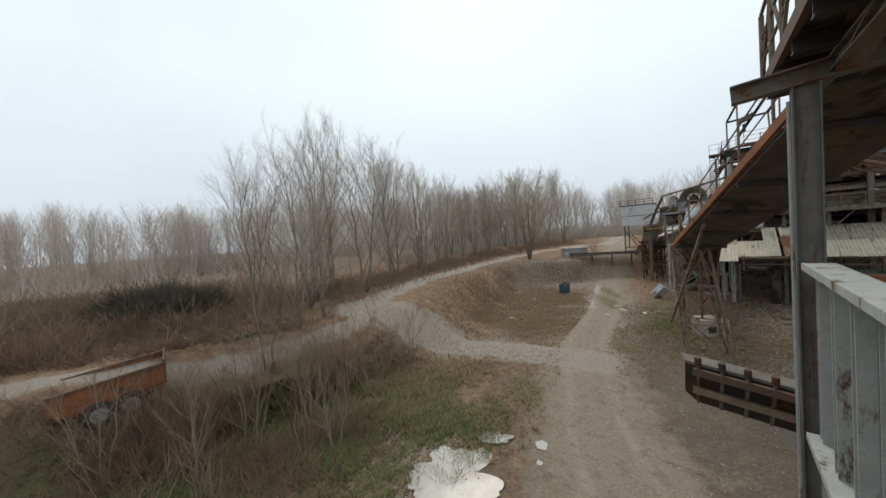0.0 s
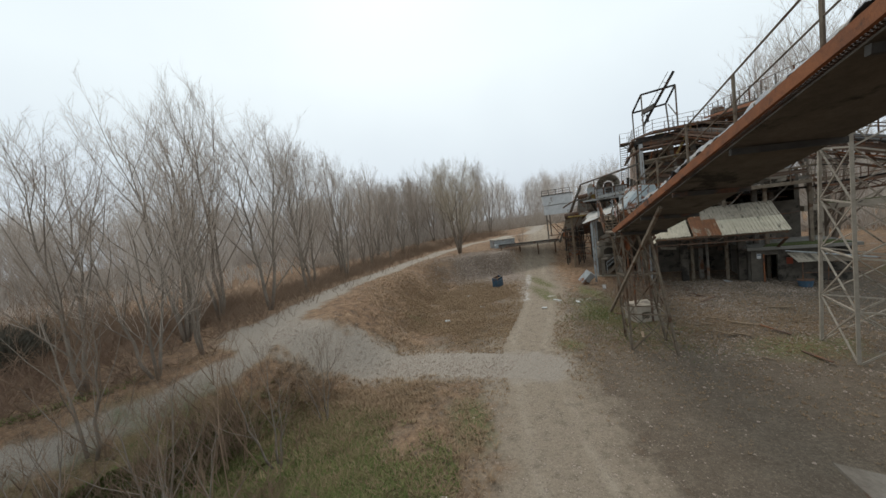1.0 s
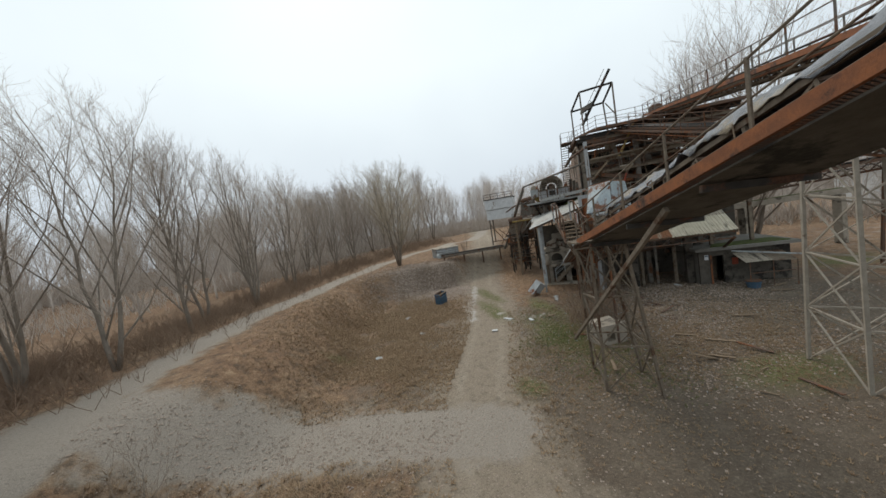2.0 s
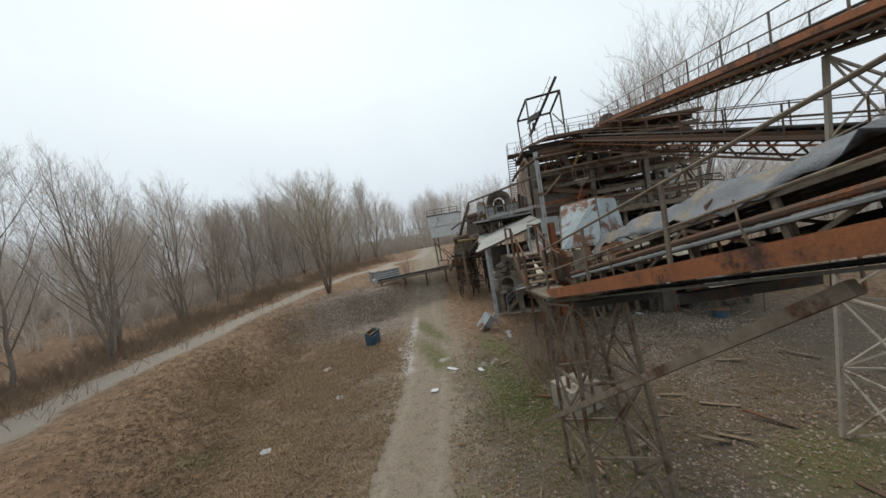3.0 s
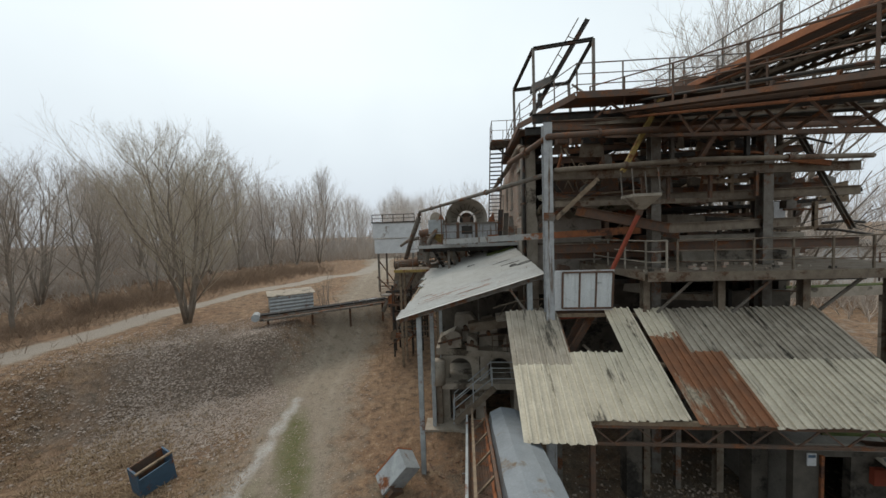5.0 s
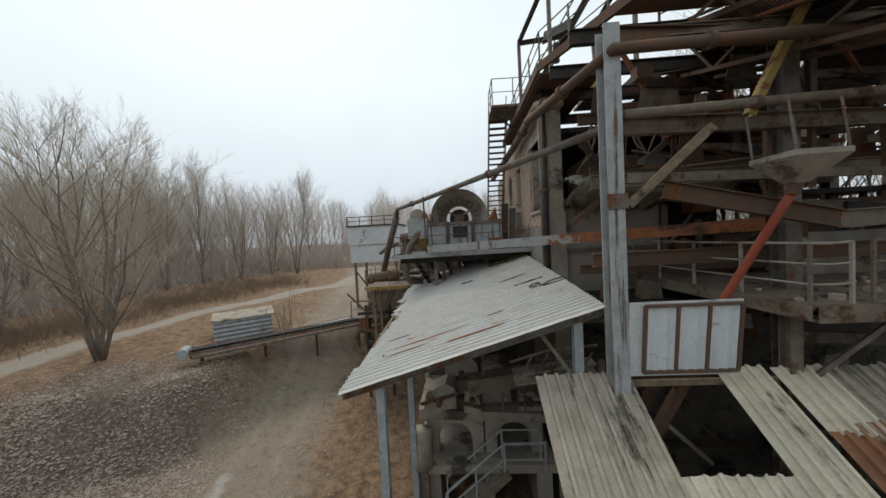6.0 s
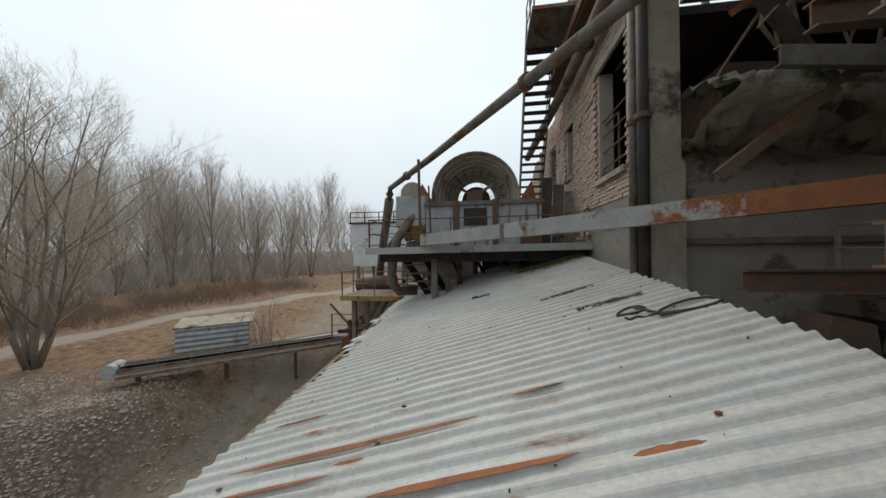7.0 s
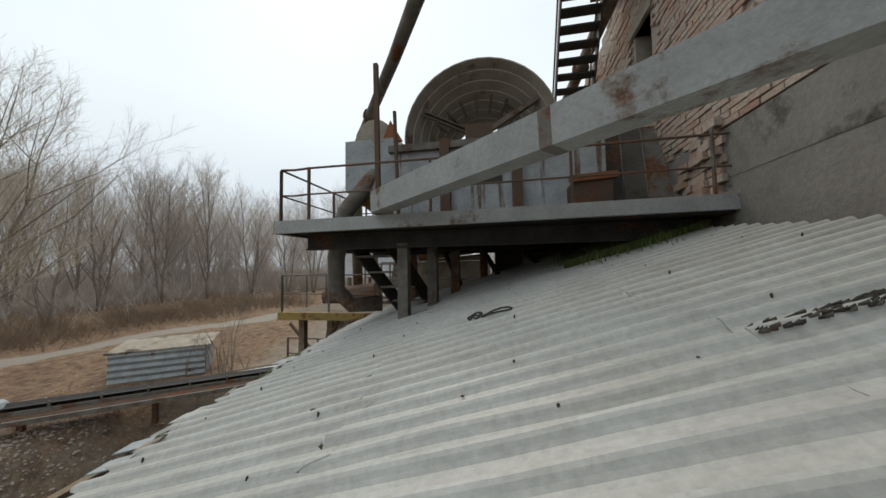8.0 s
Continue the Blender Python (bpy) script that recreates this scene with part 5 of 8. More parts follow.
def conveyor(name, p, q, label, width=0.9, walk_side=-1, rail_mat=None, frame_mat=None, edge_mat=None, truss=0.0, rails=(True, True), rail_h=1.0, edge=0.13):
    """Belt on two side channels with idlers, a grated walkway with its railing on one side, and a truss below if asked."""
    p, q = Vector(p), Vector(q)
    d = q - p
    t = d.normalized()
    s = t.cross(Vector((0, 0, 1))).normalized()
    up = s.cross(t)
    ob = thing(name, p, label, "conveyor")
    fm, em = frame_mat or M_STEEL, edge_mat or M_BROWN
    w = width / 2
    for k in (-1, 1):
        part("side_channel", Mesh().channel(p + s * k * w, q + s * k * w, 0.07, 0.2, 0.012), fm, ob)
    part("belt", Mesh().prism([p - s * w * 0.85 + up * 0.2, p - s * w * 0.4 + up * 0.1, p + s * w * 0.4 + up * 0.1, p + s * w * 0.85 + up * 0.2, p + s * w * 0.4 + up * 0.115, p - s * w * 0.4 + up * 0.115], d), M_RUBBER, ob)
    part("return_belt", Mesh().prism([p - s * w * 0.8 - up * 0.22, p + s * w * 0.8 - up * 0.22, p + s * w * 0.8 - up * 0.205, p - s * w * 0.8 - up * 0.205], d), M_RUBBER, ob)
    n = max(2, round(d.length / 1.1))
    for i in range(n + 1):
        o = p + d * i / n
        part("idler", Mesh().tube([o - s * w * 0.8 + up * 0.12, o - s * w * 0.35 + up * 0.03, o + s * w * 0.35 + up * 0.03, o + s * w * 0.8 + up * 0.12], 0.05, 6), M_DARK, ob)
        part("bracket", Mesh().bar(o + s * w - up * 0.1, o + s * w + up * 0.28, 0.05, 0.05), fm, ob)
    k = walk_side
    a, b = s * k * (w + 0.05), s * k * (w + 0.75)
    grate = Mesh()
    cells = round(d.length / 0.055)
    for i in range(cells):
        # expanded-metal mesh: slanted strips crossing both ways
        x0, x1 = p + d * (i / cells) + up * 0.0, p + d * ((i + 6) / cells if i + 6 < cells else 1) + up * 0.0
        grate.bar(x0 + a, x1 + b, 0.014, 0.012)
        grate.bar(x1 + a, x0 + b, 0.014, 0.012)
    part("walkway_grating", grate, M_BROWN, ob)
    part("walkway_edge", Mesh().channel(p + b, q + b, 0.07, edge, 0.015), em, ob)
    if rails[0]:
        railing(ob, [p + b, q + b], rail_h, 1.9, rail_mat or M_STEEL, 1, 0.02)
    if rails[1]:
        railing(ob, [p - s * k * (w + 0.1), q - s * k * (w + 0.1)], rail_h, 2.2, rail_mat or M_STEEL, 1, 0.018)
    if truss:
        m = max(2, round(d.length / truss))
        for e in (-w, w):
            part("bottom_chord", Mesh().bar(p + s * e - up * truss, q + s * e - up * truss, 0.08, 0.08), fm, ob)
            for i in range(m):
                x0, x1 = p + d * i / m + s * e, p + d * (i + 1) / m + s * e
                part("web_bar", Mesh().bar(x0 - up * 0.1 * (1 - i % 2) - up * truss * (i % 2), x1 - up * 0.1 * (i % 2) - up * truss * (1 - i % 2), 0.05, 0.05), fm, ob)
    return ob, p, q, s, up


def wp(u, v, z):
    return PLANT @ Vector((u, v, z))


# the long covered conveyor beside the camera's way
D1 = Vector((-0.263, -0.932, 0.248)).normalized()
E0 = Vector((10.18, 17.72, 5.77))
side1 = D1.cross(Vector((0, 0, 1))).normalized()
if side1.x > 0:
    foot1, head1 = E0 + side1 * 1.25, E0 + side1 * 1.25 + D1 * 24.5
else:
    foot1, head1 = E0 - side1 * 1.25, E0 - side1 * 1.25 + D1 * 24.5
k1 = -1 if side1.x > 0 else 1
conv1, p1, q1, s1, up1 = conveyor("covered_conveyor", foot1, head1, "long inclined belt conveyor with orange-rusted walkway edge and torn tarpaulin", 1.0, k1, M_DUST, M_DUST, M_ORANGE, 0, (True, False), 1.0, 0.2)
inn = -s1 * k1
part("soffit", Mesh().prism([p1 + s1 * k1 * 1.2 - up1 * 0.2, p1 + inn * 0.5 - up1 * 0.34, p1 + inn * 0.5 - up1 * 0.31, p1 + s1 * k1 * 1.2 - up1 * 0.17], q1 - p1), M_CONC_D, conv1, "dark mottled sheet-metal underside")
for i in range(9):
    o = p1 + (q1 - p1) * (0.04 + 0.11 * i)
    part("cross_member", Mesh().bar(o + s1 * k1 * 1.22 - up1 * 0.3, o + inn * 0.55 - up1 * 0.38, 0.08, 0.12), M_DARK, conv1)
    part("hoop", Mesh().tube([o + s1 * 0.5, o + s1 * 0.5 + up1 * 0.7, o + up1 * 0.98, o - s1 * 0.5 + up1 * 0.7, o - s1 * 0.5], 0.02, 6), M_BROWN, conv1)
part("pipe_run", Mesh().tube([p1 + s1 * k1 * 0.62 + up1 * 0.28, q1 + s1 * k1 * 0.62 + up1 * 0.28], 0.03, 6), M_PALE, conv1)
part("inner_channel", Mesh().bar(p1 + s1 * k1 * 0.64 + up1 * 0.03, q1 + s1 * k1 * 0.64 + up1 * 0.03, 0.03, 0.13), M_ORANGE, conv1)
# side frames between the walkway and the tarpaulin
for e in (-0.56, 0.56):
    part("top_chord", Mesh().bar(p1 + s1 * e + up1 * 0.56, q1 + s1 * e + up1 * 0.56, 0.07, 0.09), M_DUST, conv1)
    part("roller_pipe", Mesh().tube([p1 + s1 * e * 1.1 + up1 * 0.36, q1 + s1 * e * 1.1 + up1 * 0.36], 0.045, 8), M_BROWN, conv1)
    for i in range(22):
        x0, x1 = p1.lerp(q1, i / 22) + s1 * e, p1.lerp(q1, (i + 1) / 22) + s1 * e
        part("frame_post", Mesh().bar(x0, x0 + up1 * 0.56, 0.05, 0.06), M_DUST, conv1)
        part("frame_brace", Mesh().bar(x0 + up1 * (0.5 * (i % 2)), x1 + up1 * (0.5 * (1 - i % 2)), 0.035, 0.04), (M_DUST, M_BROWN)[i % 2], conv1)
# tarpaulin: a creased sheet over the hoops
tarp, nu, nv = Mesh(), 170, 18
verts = []
for i in range(nu + 1):
    for j in range(nv + 1):
        x = (j / nv - 0.5) * 2
        o = p1 + (q1 - p1) * (0.045 + 0.95 * i / nu)
        sway = noise.noise(Vector((i * 0.16, j * 0.35, 1.0))) * 0.05 + noise.noise(Vector((i * 0.07, j * 0.2, 5.0))) * 0.12
        ragged = 0.2 * noise.noise(Vector((i * 0.35, 9.0, x))) if j in (0, nv) else 0
        sag = 0.16 * abs(math.sin(i * math.pi * 9 * 0.11 / 0.95 / nu * 9))
        crease = 0.1 * abs(noise.noise(Vector((i * 0.3 + j * 0.35, j * 0.4, 3.0)))) - 0.09 * abs(noise.noise(Vector((i * 0.4 - j * 0.5, j * 0.5, 8.0))))
        verts.append(o + s1 * x * (0.62 + 0.15 * sway) + up1 * (1.0 - sag * (1 - abs(x)) - 0.42 * abs(x) ** 2.2 + sway + ragged + crease))
tarp.add(verts, [(i * (nv + 1) + j, i * (nv + 1) + j + 1, (i + 1) * (nv + 1) + j + 1, (i + 1) * (nv + 1) + j) for i in range(nu) for j in range(nv)])
tarp_thing = thing("tarpaulin", tuple(p1), "grey crumpled plastic tarpaulin draped over the conveyor", "tarpaulin")
cover = part("sheet", tarp, M_TARP, tarp_thing, smooth=True)
th = cover.modifiers.new("thickness", "SOLIDIFY")
for i in range(9):
    o = p1 + (q1 - p1) * (0.07 + 0.1 * i) + s1 * k1 * 0.66
    part("tie_rope", Mesh().tube([o + up1 * 0.62, o + s1 * k1 * 0.03 + up1 * 0.35, o + up1 * 0.05], 0.012, 6), M_WOOD, tarp_thing)
th.thickness = 0.012

# support under its lower end
lattice("conveyor_trestle", [(11.3, 19.4, 0), (12.7, 18.3, 0), (12.0, 16.6, 0), (10.6, 17.7, 0)], [(10.35, 18.15, 5.45), (11.4, 17.85, 5.45), (11.1, 16.6, 5.7), (10.2, 17.1, 5.6)], "slender rusty lattice trestle under the conveyor foot", 3, M_DUST, 0.09, 0.055)
strut = thing("raking_strut", (12.2, 18.4, 0), "long rusted raking strut under the conveyor", "strut")
part("bar", Mesh().bar((10.9, 19.9, 1.3), (8.95, 12.8, 6.75), 0.09, 0.11), M_DUST, strut)

# foot platform, stair, rusted drive box
footdeck = thing("foot_platform", (10.6, 18.4, 0), "narrow grated platform with stair and rusty rails at the conveyor foot", "platform")
part("plate", Mesh().prism([(9.95, 17.5, 5.72), (10.65, 17.3, 5.72), (11.0, 18.5, 5.72), (10.25, 18.7, 5.72)], (0, 0, 0.05)), M_DUST, footdeck)
part("upper_plate", Mesh().prism([(10.75, 19.75, 6.42), (11.4, 19.5, 6.42), (11.7, 20.4, 6.42), (11.0, 20.7, 6.42)], (0, 0, 0.05)), M_DUST, footdeck)
for o in ((0, 0, 0), (0.68, -0.26, 0)):
    o = Vector(o)
    part("stringer", Mesh().bar(Vector((10.2, 18.5, 5.75)) + o, Vector((10.75, 19.85, 6.45)) + o, 0.04, 0.2), M_BROWN, footdeck)
    part("handrail", Mesh().tube([Vector((10.05, 18.1, 6.6)) + o, Vector((10.2, 18.5, 6.65)) + o, Vector((10.8, 19.9, 7.3)) + o, Vector((11.05, 20.6, 7.3)) + o], 0.025, 6), M_BROWN, footdeck)
    for k in (0.05, 0.5, 0.95):
        b = Vector((10.2, 18.5, 5.75)).lerp(Vector((10.75, 19.85, 6.45)), k) + o
        part("post", Mesh().bar(b, b + Vector((0, 0, 0.9)), 0.05, 0.05), M_BROWN, footdeck)
    b = Vector((11.05, 20.6, 6.45)) + o
    part("post", Mesh().bar(b, b + Vector((0, 0, 0.86)), 0.05, 0.05), M_PALE, footdeck)
for k in range(5):
    q = Vector((10.2, 18.5, 5.8)).lerp(Vector((10.75, 19.85, 6.42)), (k + 0.5) / 5)
    part("tread", Mesh().prism([q, q + Vector((0.68, -0.26, 0)), q + Vector((0.76, -0.06, 0)), q + Vector((0.08, 0.2, 0))], (0, 0, 0.035)), M_WOOD, footdeck)
for a, b in (((10.55, 18.3, 5.0), (11.05, 20.5, 6.4)), ((11.25, 18.0, 5.0), (11.6, 20.2, 6.4))):
    part("bracket", Mesh().channel(a, b, 0.08, 0.12, 0.012), M_DUST, footdeck)
    part("bracket", Mesh().bar((a[0], a[1], 5.7), (b[0], b[1], 6.4), 0.06, 0.08), M_DUST, footdeck)
box = thing("drive_cover", (11.2, 17.3, 5.9), "pale blue sheet-metal drive cover with heavy rust blotches", "cover")
part("front_sheet", Mesh().plate([(10.5, 17.45, 6.72), (10.93, 16.75, 6.76), (11.26, 17.1, 7.72), (11.1, 18.0, 7.66)], 0.03), M_BLUEGREY, box)
part("top_sheet", Mesh().plate([(11.1, 18.0, 7.68), (11.26, 17.1, 7.74), (12.0, 17.3, 7.68), (11.85, 18.2, 7.64)], 0.03), M_RUSTSHEET, box)
part("end_sheet", Mesh().plate([(10.5, 17.47, 6.72), (11.1, 18.02, 7.66), (11.85, 18.2, 7.62), (11.8, 17.9, 6.7)], 0.03), M_DUST, box)
part("near_sheet", Mesh().plate([(10.93, 16.73, 6.76), (11.9, 17.0, 6.7), (12.0, 17.3, 7.66), (11.26, 17.08, 7.72)], 0.03), M_BLUEGREY, box)
part("bracket", Mesh().bar((11.5, 17.5, 5.9), (11.5, 17.6, 7.0), 0.12, 0.12), M_BROWN, box)
motor = thing("belt_motor", (11.0, 18.6, 5.75), "rust-brown electric motor with belt pulley beside the drive cover", "motor")
part("casing", Mesh().tube([(11.45, 18.95, 6.35), (11.75, 19.1, 6.35)], 0.15, 16), M_BROWN, motor, smooth=False)
part("pulley", Mesh().tube([(11.35, 18.9, 6.35), (11.43, 18.94, 6.35)], 0.19, 18), M_BROWN, motor)
part("foot", Mesh().bar((11.6, 19.02, 5.8), (11.6, 19.02, 6.22), 0.2, 0.2), M_DUST, motor)
gear = thing("drive_gear", (11.5, 18.3, 5.8), "dust-caked gearbox, chute plates and guards beside the belt drive", "machine")
part("gearbox", Mesh().prism([(11.35, 18.2, 5.8), (11.95, 18.45, 5.8), (11.95, 18.45, 6.25), (11.75, 18.37, 6.5), (11.4, 18.22, 6.4)], (-0.15, 0.4, 0)), M_BROWN, gear)
part("chute_plate", Mesh().plate([(10.95, 18.5, 5.8), (11.35, 18.4, 5.8), (11.5, 18.6, 6.6), (11.1, 18.75, 6.5)], 0.03), M_DUST, gear)
part("chute_plate", Mesh().plate([(11.2, 17.9, 5.8), (11.7, 18.0, 5.8), (11.75, 18.2, 6.5), (11.3, 18.1, 6.6)], 0.03), M_TAN, gear)
part("belt_guard", Mesh().tube([(11.28, 18.62, 6.35), (11.33, 18.64, 6.35)], 0.27, 20), M_ORANGE, gear)
part("skirt", Mesh().plate([(11.9, 18.0, 5.9), (12.35, 18.9, 5.7), (12.35, 18.9, 6.5), (11.9, 18.0, 6.75)], 0.02), M_RUSTSHEET, gear)
for k in range(6):
    o = Vector((11.0 + 0.17 * k, 18.35 + 0.05 * k, 5.8))
    part("stay", Mesh().bar(o, o + Vector((0.05 * (k % 3 - 1), 0.08, 0.75)), 0.04, 0.05), (M_BROWN, M_DUST, M_ORANGE)[k % 3], gear)
for k in range(14):
    a = 0.45 * k
    o = Vector((11.45 + 0.3 * math.cos(a), 18.55 + 0.25 * math.sin(a), 5.82))
    part("spilled_stone", Mesh().prism([o, o + Vector((0.07, 0.01, 0)), o + Vector((0.05, 0.06, 0)), o + Vector((-0.01, 0.05, 0))], (0.01, 0, 0.05)), M_STONE, gear)
pole = thing("rusty_post", (11.6, 19.35, 5.8), "heavy rusted I-post with a pale cable box on top", "post")
part("shaft", Mesh().beam((11.7, 19.2, 4.6), (11.7, 19.2, 7.3), 0.14, 0.16, 0.015, (0, 1, 0)), M_ORANGE, pole)
part("cable_box", Mesh().box((11.75, 19.35, 7.0), (12.1, 19.7, 7.45)), M_PALE, pole)
sign = thing("red_notice", (10.95, 19.1, 6.3), "small faded red and white notice plate on the stair rail", "sign")
part("plate", Mesh().plate([(10.98, 18.75, 6.35), (11.12, 19.1, 6.45), (11.12, 19.1, 6.85), (10.98, 18.75, 6.75)], 0.01), M_WHITE, sign)
for k in range(4):
    part("text_bar", Mesh().plate([(10.965, 18.78, 6.42 + 0.09 * k), (11.1, 19.08, 6.5 + 0.09 * k), (11.1, 19.08, 6.55 + 0.09 * k), (10.965, 18.78, 6.47 + 0.09 * k)], 0.004), M_RED, sign)

# second conveyor, under a bent metal cover, from the drive box down to the plant
c2a, c2b = Vector((11.9, 18.1, 5.75)), Vector((18.5, 30.4, 2.55))
conv2, p2, q2, s2, up2 = conveyor("plant_feed_conveyor", c2a, c2b, "belt conveyor under a bent grey metal cover down to plant", 0.8, -1 if c2a.x else 1, M_BROWN, M_BROWN, M_BROWN, 0.5, (False, False))
hood = Mesh()
cs = [(-0.52, 0.12), (-0.48, 0.36), (-0.15, 0.50), (0.25, 0.46), (0.55, 0.34), (0.58, 0.12)]
n = 40
hv = []
for i in range(n + 1):
    o = p2 + (q2 - p2) * (0.02 + 0.95 * i / n)
    w = 1 + 0.06 * noise.noise(Vector((i * 0.4, 0, 0)))
    hv += [o + s2 * a * w + up2 * (b * w + 0.02 * noise.noise(Vector((i * 0.3, a * 4, 2)))) for a, b in cs]
hood.add(hv, [(i * 6 + j, i * 6 + j + 1, (i + 1) * 6 + j + 1, (i + 1) * 6 + j) for i in range(n) for j in range(5)])
cover2 = part("cover_sheet", hood, M_BLUEGREY2, conv2, "bent blue-grey cover sheet")
cover2.modifiers.new("thickness", "SOLIDIFY").thickness = 0.01
for e, z, mat in ((-0.62, 0.35, M_BROWN), (-0.66, 0.02, M_ORANGE), (-1.02, 0.3, M_WOOD), (-1.18, 0.1, M_PALE)):
    part("guard_bar", Mesh().bar(p2 + s2 * e + up2 * z, q2 + s2 * e + up2 * z, 0.06, 0.1), mat, conv2)
for i in range(13):
    o = p2.lerp(q2, (i + 0.3) / 13)
    part("guard_post", Mesh().bar(o - s2 * 0.62 - up2 * 0.3, o - s2 * 0.62 + up2 * 0.4, 0.06, 0.06), M_BROWN, conv2)
    part("guard_strut", Mesh().bar(o - s2 * 0.64 + up2 * 0.3, o - s2 * 1.05 - up2 * 0.1, 0.04, 0.04), M_WOOD, conv2)
for k in (0.25, 0.55, 0.85):
    o = p2.lerp(q2, k)
    for e in (-0.4, 0.4):
        b = o + s2 * e
        part("leg", Mesh().bar((b.x, b.y, gz(b.x, b.y)), b, 0.09, 0.09), M_BROWN, conv2)

# high conveyors that feed the top deck
convA = conveyor("high_conveyor", wp(6.2, 3.2, 13.4), Vector((14.6, 11.0, 9.75)), "high belt conveyor with orange-rusted side beam and thin rails", 0.8, 1, M_STEEL, M_DUST, M_ORANGE, 0.3, (True, True), 0.9, 0.16)[0]
convB = conveyor("truss_conveyor", wp(3.2, 2.2, 12.6), wp(7.4, -17.0, 7.1), "truss-bridge belt conveyor with rusty channels and thin rails", 0.9, 1, M_BROWN, M_BROWN, M_BROWN, 0.75, (True, True), 1.0, 0.1)[0]
convC = conveyor("lower_conveyor", wp(10.5, 0.4, 6.5), wp(44, -1.5, 8.6), "long low conveyor gallery of brown steel", 0.9, 1, M_BROWN, M_BROWN, M_BROWN, 0.6, (True, True), 0.9)[0]
for ob, a, b, offs in ((convA, wp(6.2, 3.2, 13.4), Vector((14.6, 11.0, 9.75)), ((0.75, 0.25), (0.95, -0.15), (-0.6, 0.3))), (convB, wp(3.2, 2.2, 12.6), wp(7.4, -17.0, 7.1), ((0.8, 0.3), (1.0, -0.2), (-0.7, 0.5), (-0.7, -0.3)))):
    e = (b - a).cross(Vector((0, 0, 1))).normalized()
    for k, (o, z) in enumerate(offs):
        part("cable_pipe", Mesh().tube([a + e * o + Vector((0, 0, z)), a.lerp(b, 0.5) + e * o + Vector((0, 0, z - 0.08)), b + e * o + Vector((0, 0, z))], 0.035, 6), (M_DARK, M_ORANGE, M_DUST, M_DARK)[k], ob)
for k, u in enumerate((17.0, 27.0, 37.0)):
    c = wp(u, -0.3, 0)
    zt = 6.3 + 2.1 * (u - 10.5) / 33.5 - 0.5
    tr = thing("gallery_trestle", (c.x, c.y, gz(c.x, c.y)), "brown steel trestle under the low conveyor gallery", "trestle", group="gallery trestles")
    for e in (-0.8, 0.8):
        part("leg", Mesh().bar((c.x + e * 0.5, c.y + e, gz(c.x, c.y)), (c.x + e * 0.25, c.y + e * 0.5, zt), 0.14, 0.14), M_BROWN, tr)
    part("tie", Mesh().bar((c.x - 0.3, c.y - 0.6, zt * 0.55), (c.x + 0.3, c.y + 0.6, zt * 0.55), 0.1, 0.1), M_BROWN, tr)

lattice("conveyor_tower", [(16.9, 14.1, 0), (18.2, 16.3, 0), (20.3, 15.1, 0), (19.0, 12.9, 0)], [(17.0, 14.2, 10.0), (18.0, 15.9, 10.3), (19.7, 14.9, 9.0), (18.7, 13.2, 9.0)], "grey lattice tower carrying the high conveyors", 5, M_TAN, 0.1, 0.055)
lattice("conveyor_tower", [(15.2, 11.3, 0), (16.0, 12.5, 0), (17.6, 11.6, 0), (16.8, 10.3, 0)], [(15.3, 11.3, 7.0), (16.0, 12.3, 7.0), (17.4, 11.5, 7.0), (16.7, 10.5, 7.0)], "grey lattice trestle beside the conveyor tower", 4, M_TAN, 0.1, 0.055)

# ---- storage bin beside the start of the way ----
store = thing("storage_bin", (5.0, 3.2, 0), "grey steel storage bin with ribbed white panels and rusted inside", "bin")
ca, cd = Vector((5.32, 4.06, 0)), Vector((-0.50, -0.866, 0))
cn = Vector((0.866, -0.5, 0))
part("column", Mesh().beam(ca, ca + Vector((0, 0, 8.32)), 0.15, 0.22, 0.016, tuple(cn)), M_GRIME, store)
part("edge_pipe", Mesh().tube([ca - cn * 0.12 - cd * 0.05, ca - cn * 0.12 - cd * 0.05 + Vector((0, 0, 8.2))], 0.022, 8), M_FLAKE, store)
cb = ca + cd * 4.6
part("column", Mesh().beam(cb, cb + Vector((0, 0, 8.6)), 0.3, 0.4, 0.02, tuple(cn)), M_STEEL, store)
for k in (0, 1):
    o = ca + cd * 4.6 * k + cn * 4.2
    part("column", Mesh().beam(o, o + Vector((0, 0, 8.6)), 0.3, 0.4, 0.02, tuple(cn)), M_STEEL, store)
part("bracket_beam", Mesh().beam(ca - cn * 0.6 + Vector((0, 0, 8.40)), ca + cn * 1.3 + Vector((0, 0, 8.5)), 0.16, 0.2), M_STEEL, store)
part("head_beam", Mesh().beam(ca + Vector((0, 0, 8.5)) + cn * 0.3, cb + Vector((0, 0, 9.2)) + cn * 0.3, 0.2, 0.3), M_STEEL, store)
for z0, z1, back in ((4.55, 6.35, 0.0), (2.6, 4.5, 0.0)):
    a, b = ca + cd * 0.25 + cn * 0.1, cb + cn * 0.1
    part("panel", Mesh().prism([a + Vector((0, 0, z0)), b + Vector((0, 0, z0)), b + Vector((0, 0, z1)), a + Vector((0, 0, z1))], cn * 0.03), M_FLAKE, store, "flaking grey-green steel side panel")
    for k in range(8):
        o = a + (b - a) * (0.03 + k / 7.3)
        part("rib", Mesh().channel(o - cn * 0.06 + Vector((0, 0, z0)), o - cn * 0.06 + Vector((0, 0, z1)), 0.1, 0.12, 0.012, tuple(cd)), M_FLAKE, store)
    part("rim", Mesh().bar(a - cn * 0.08 + Vector((0, 0, z1 + 0.03)), b - cn * 0.08 + Vector((0, 0, z1 + 0.03)), 0.24, 0.07), M_FLAKE, store)
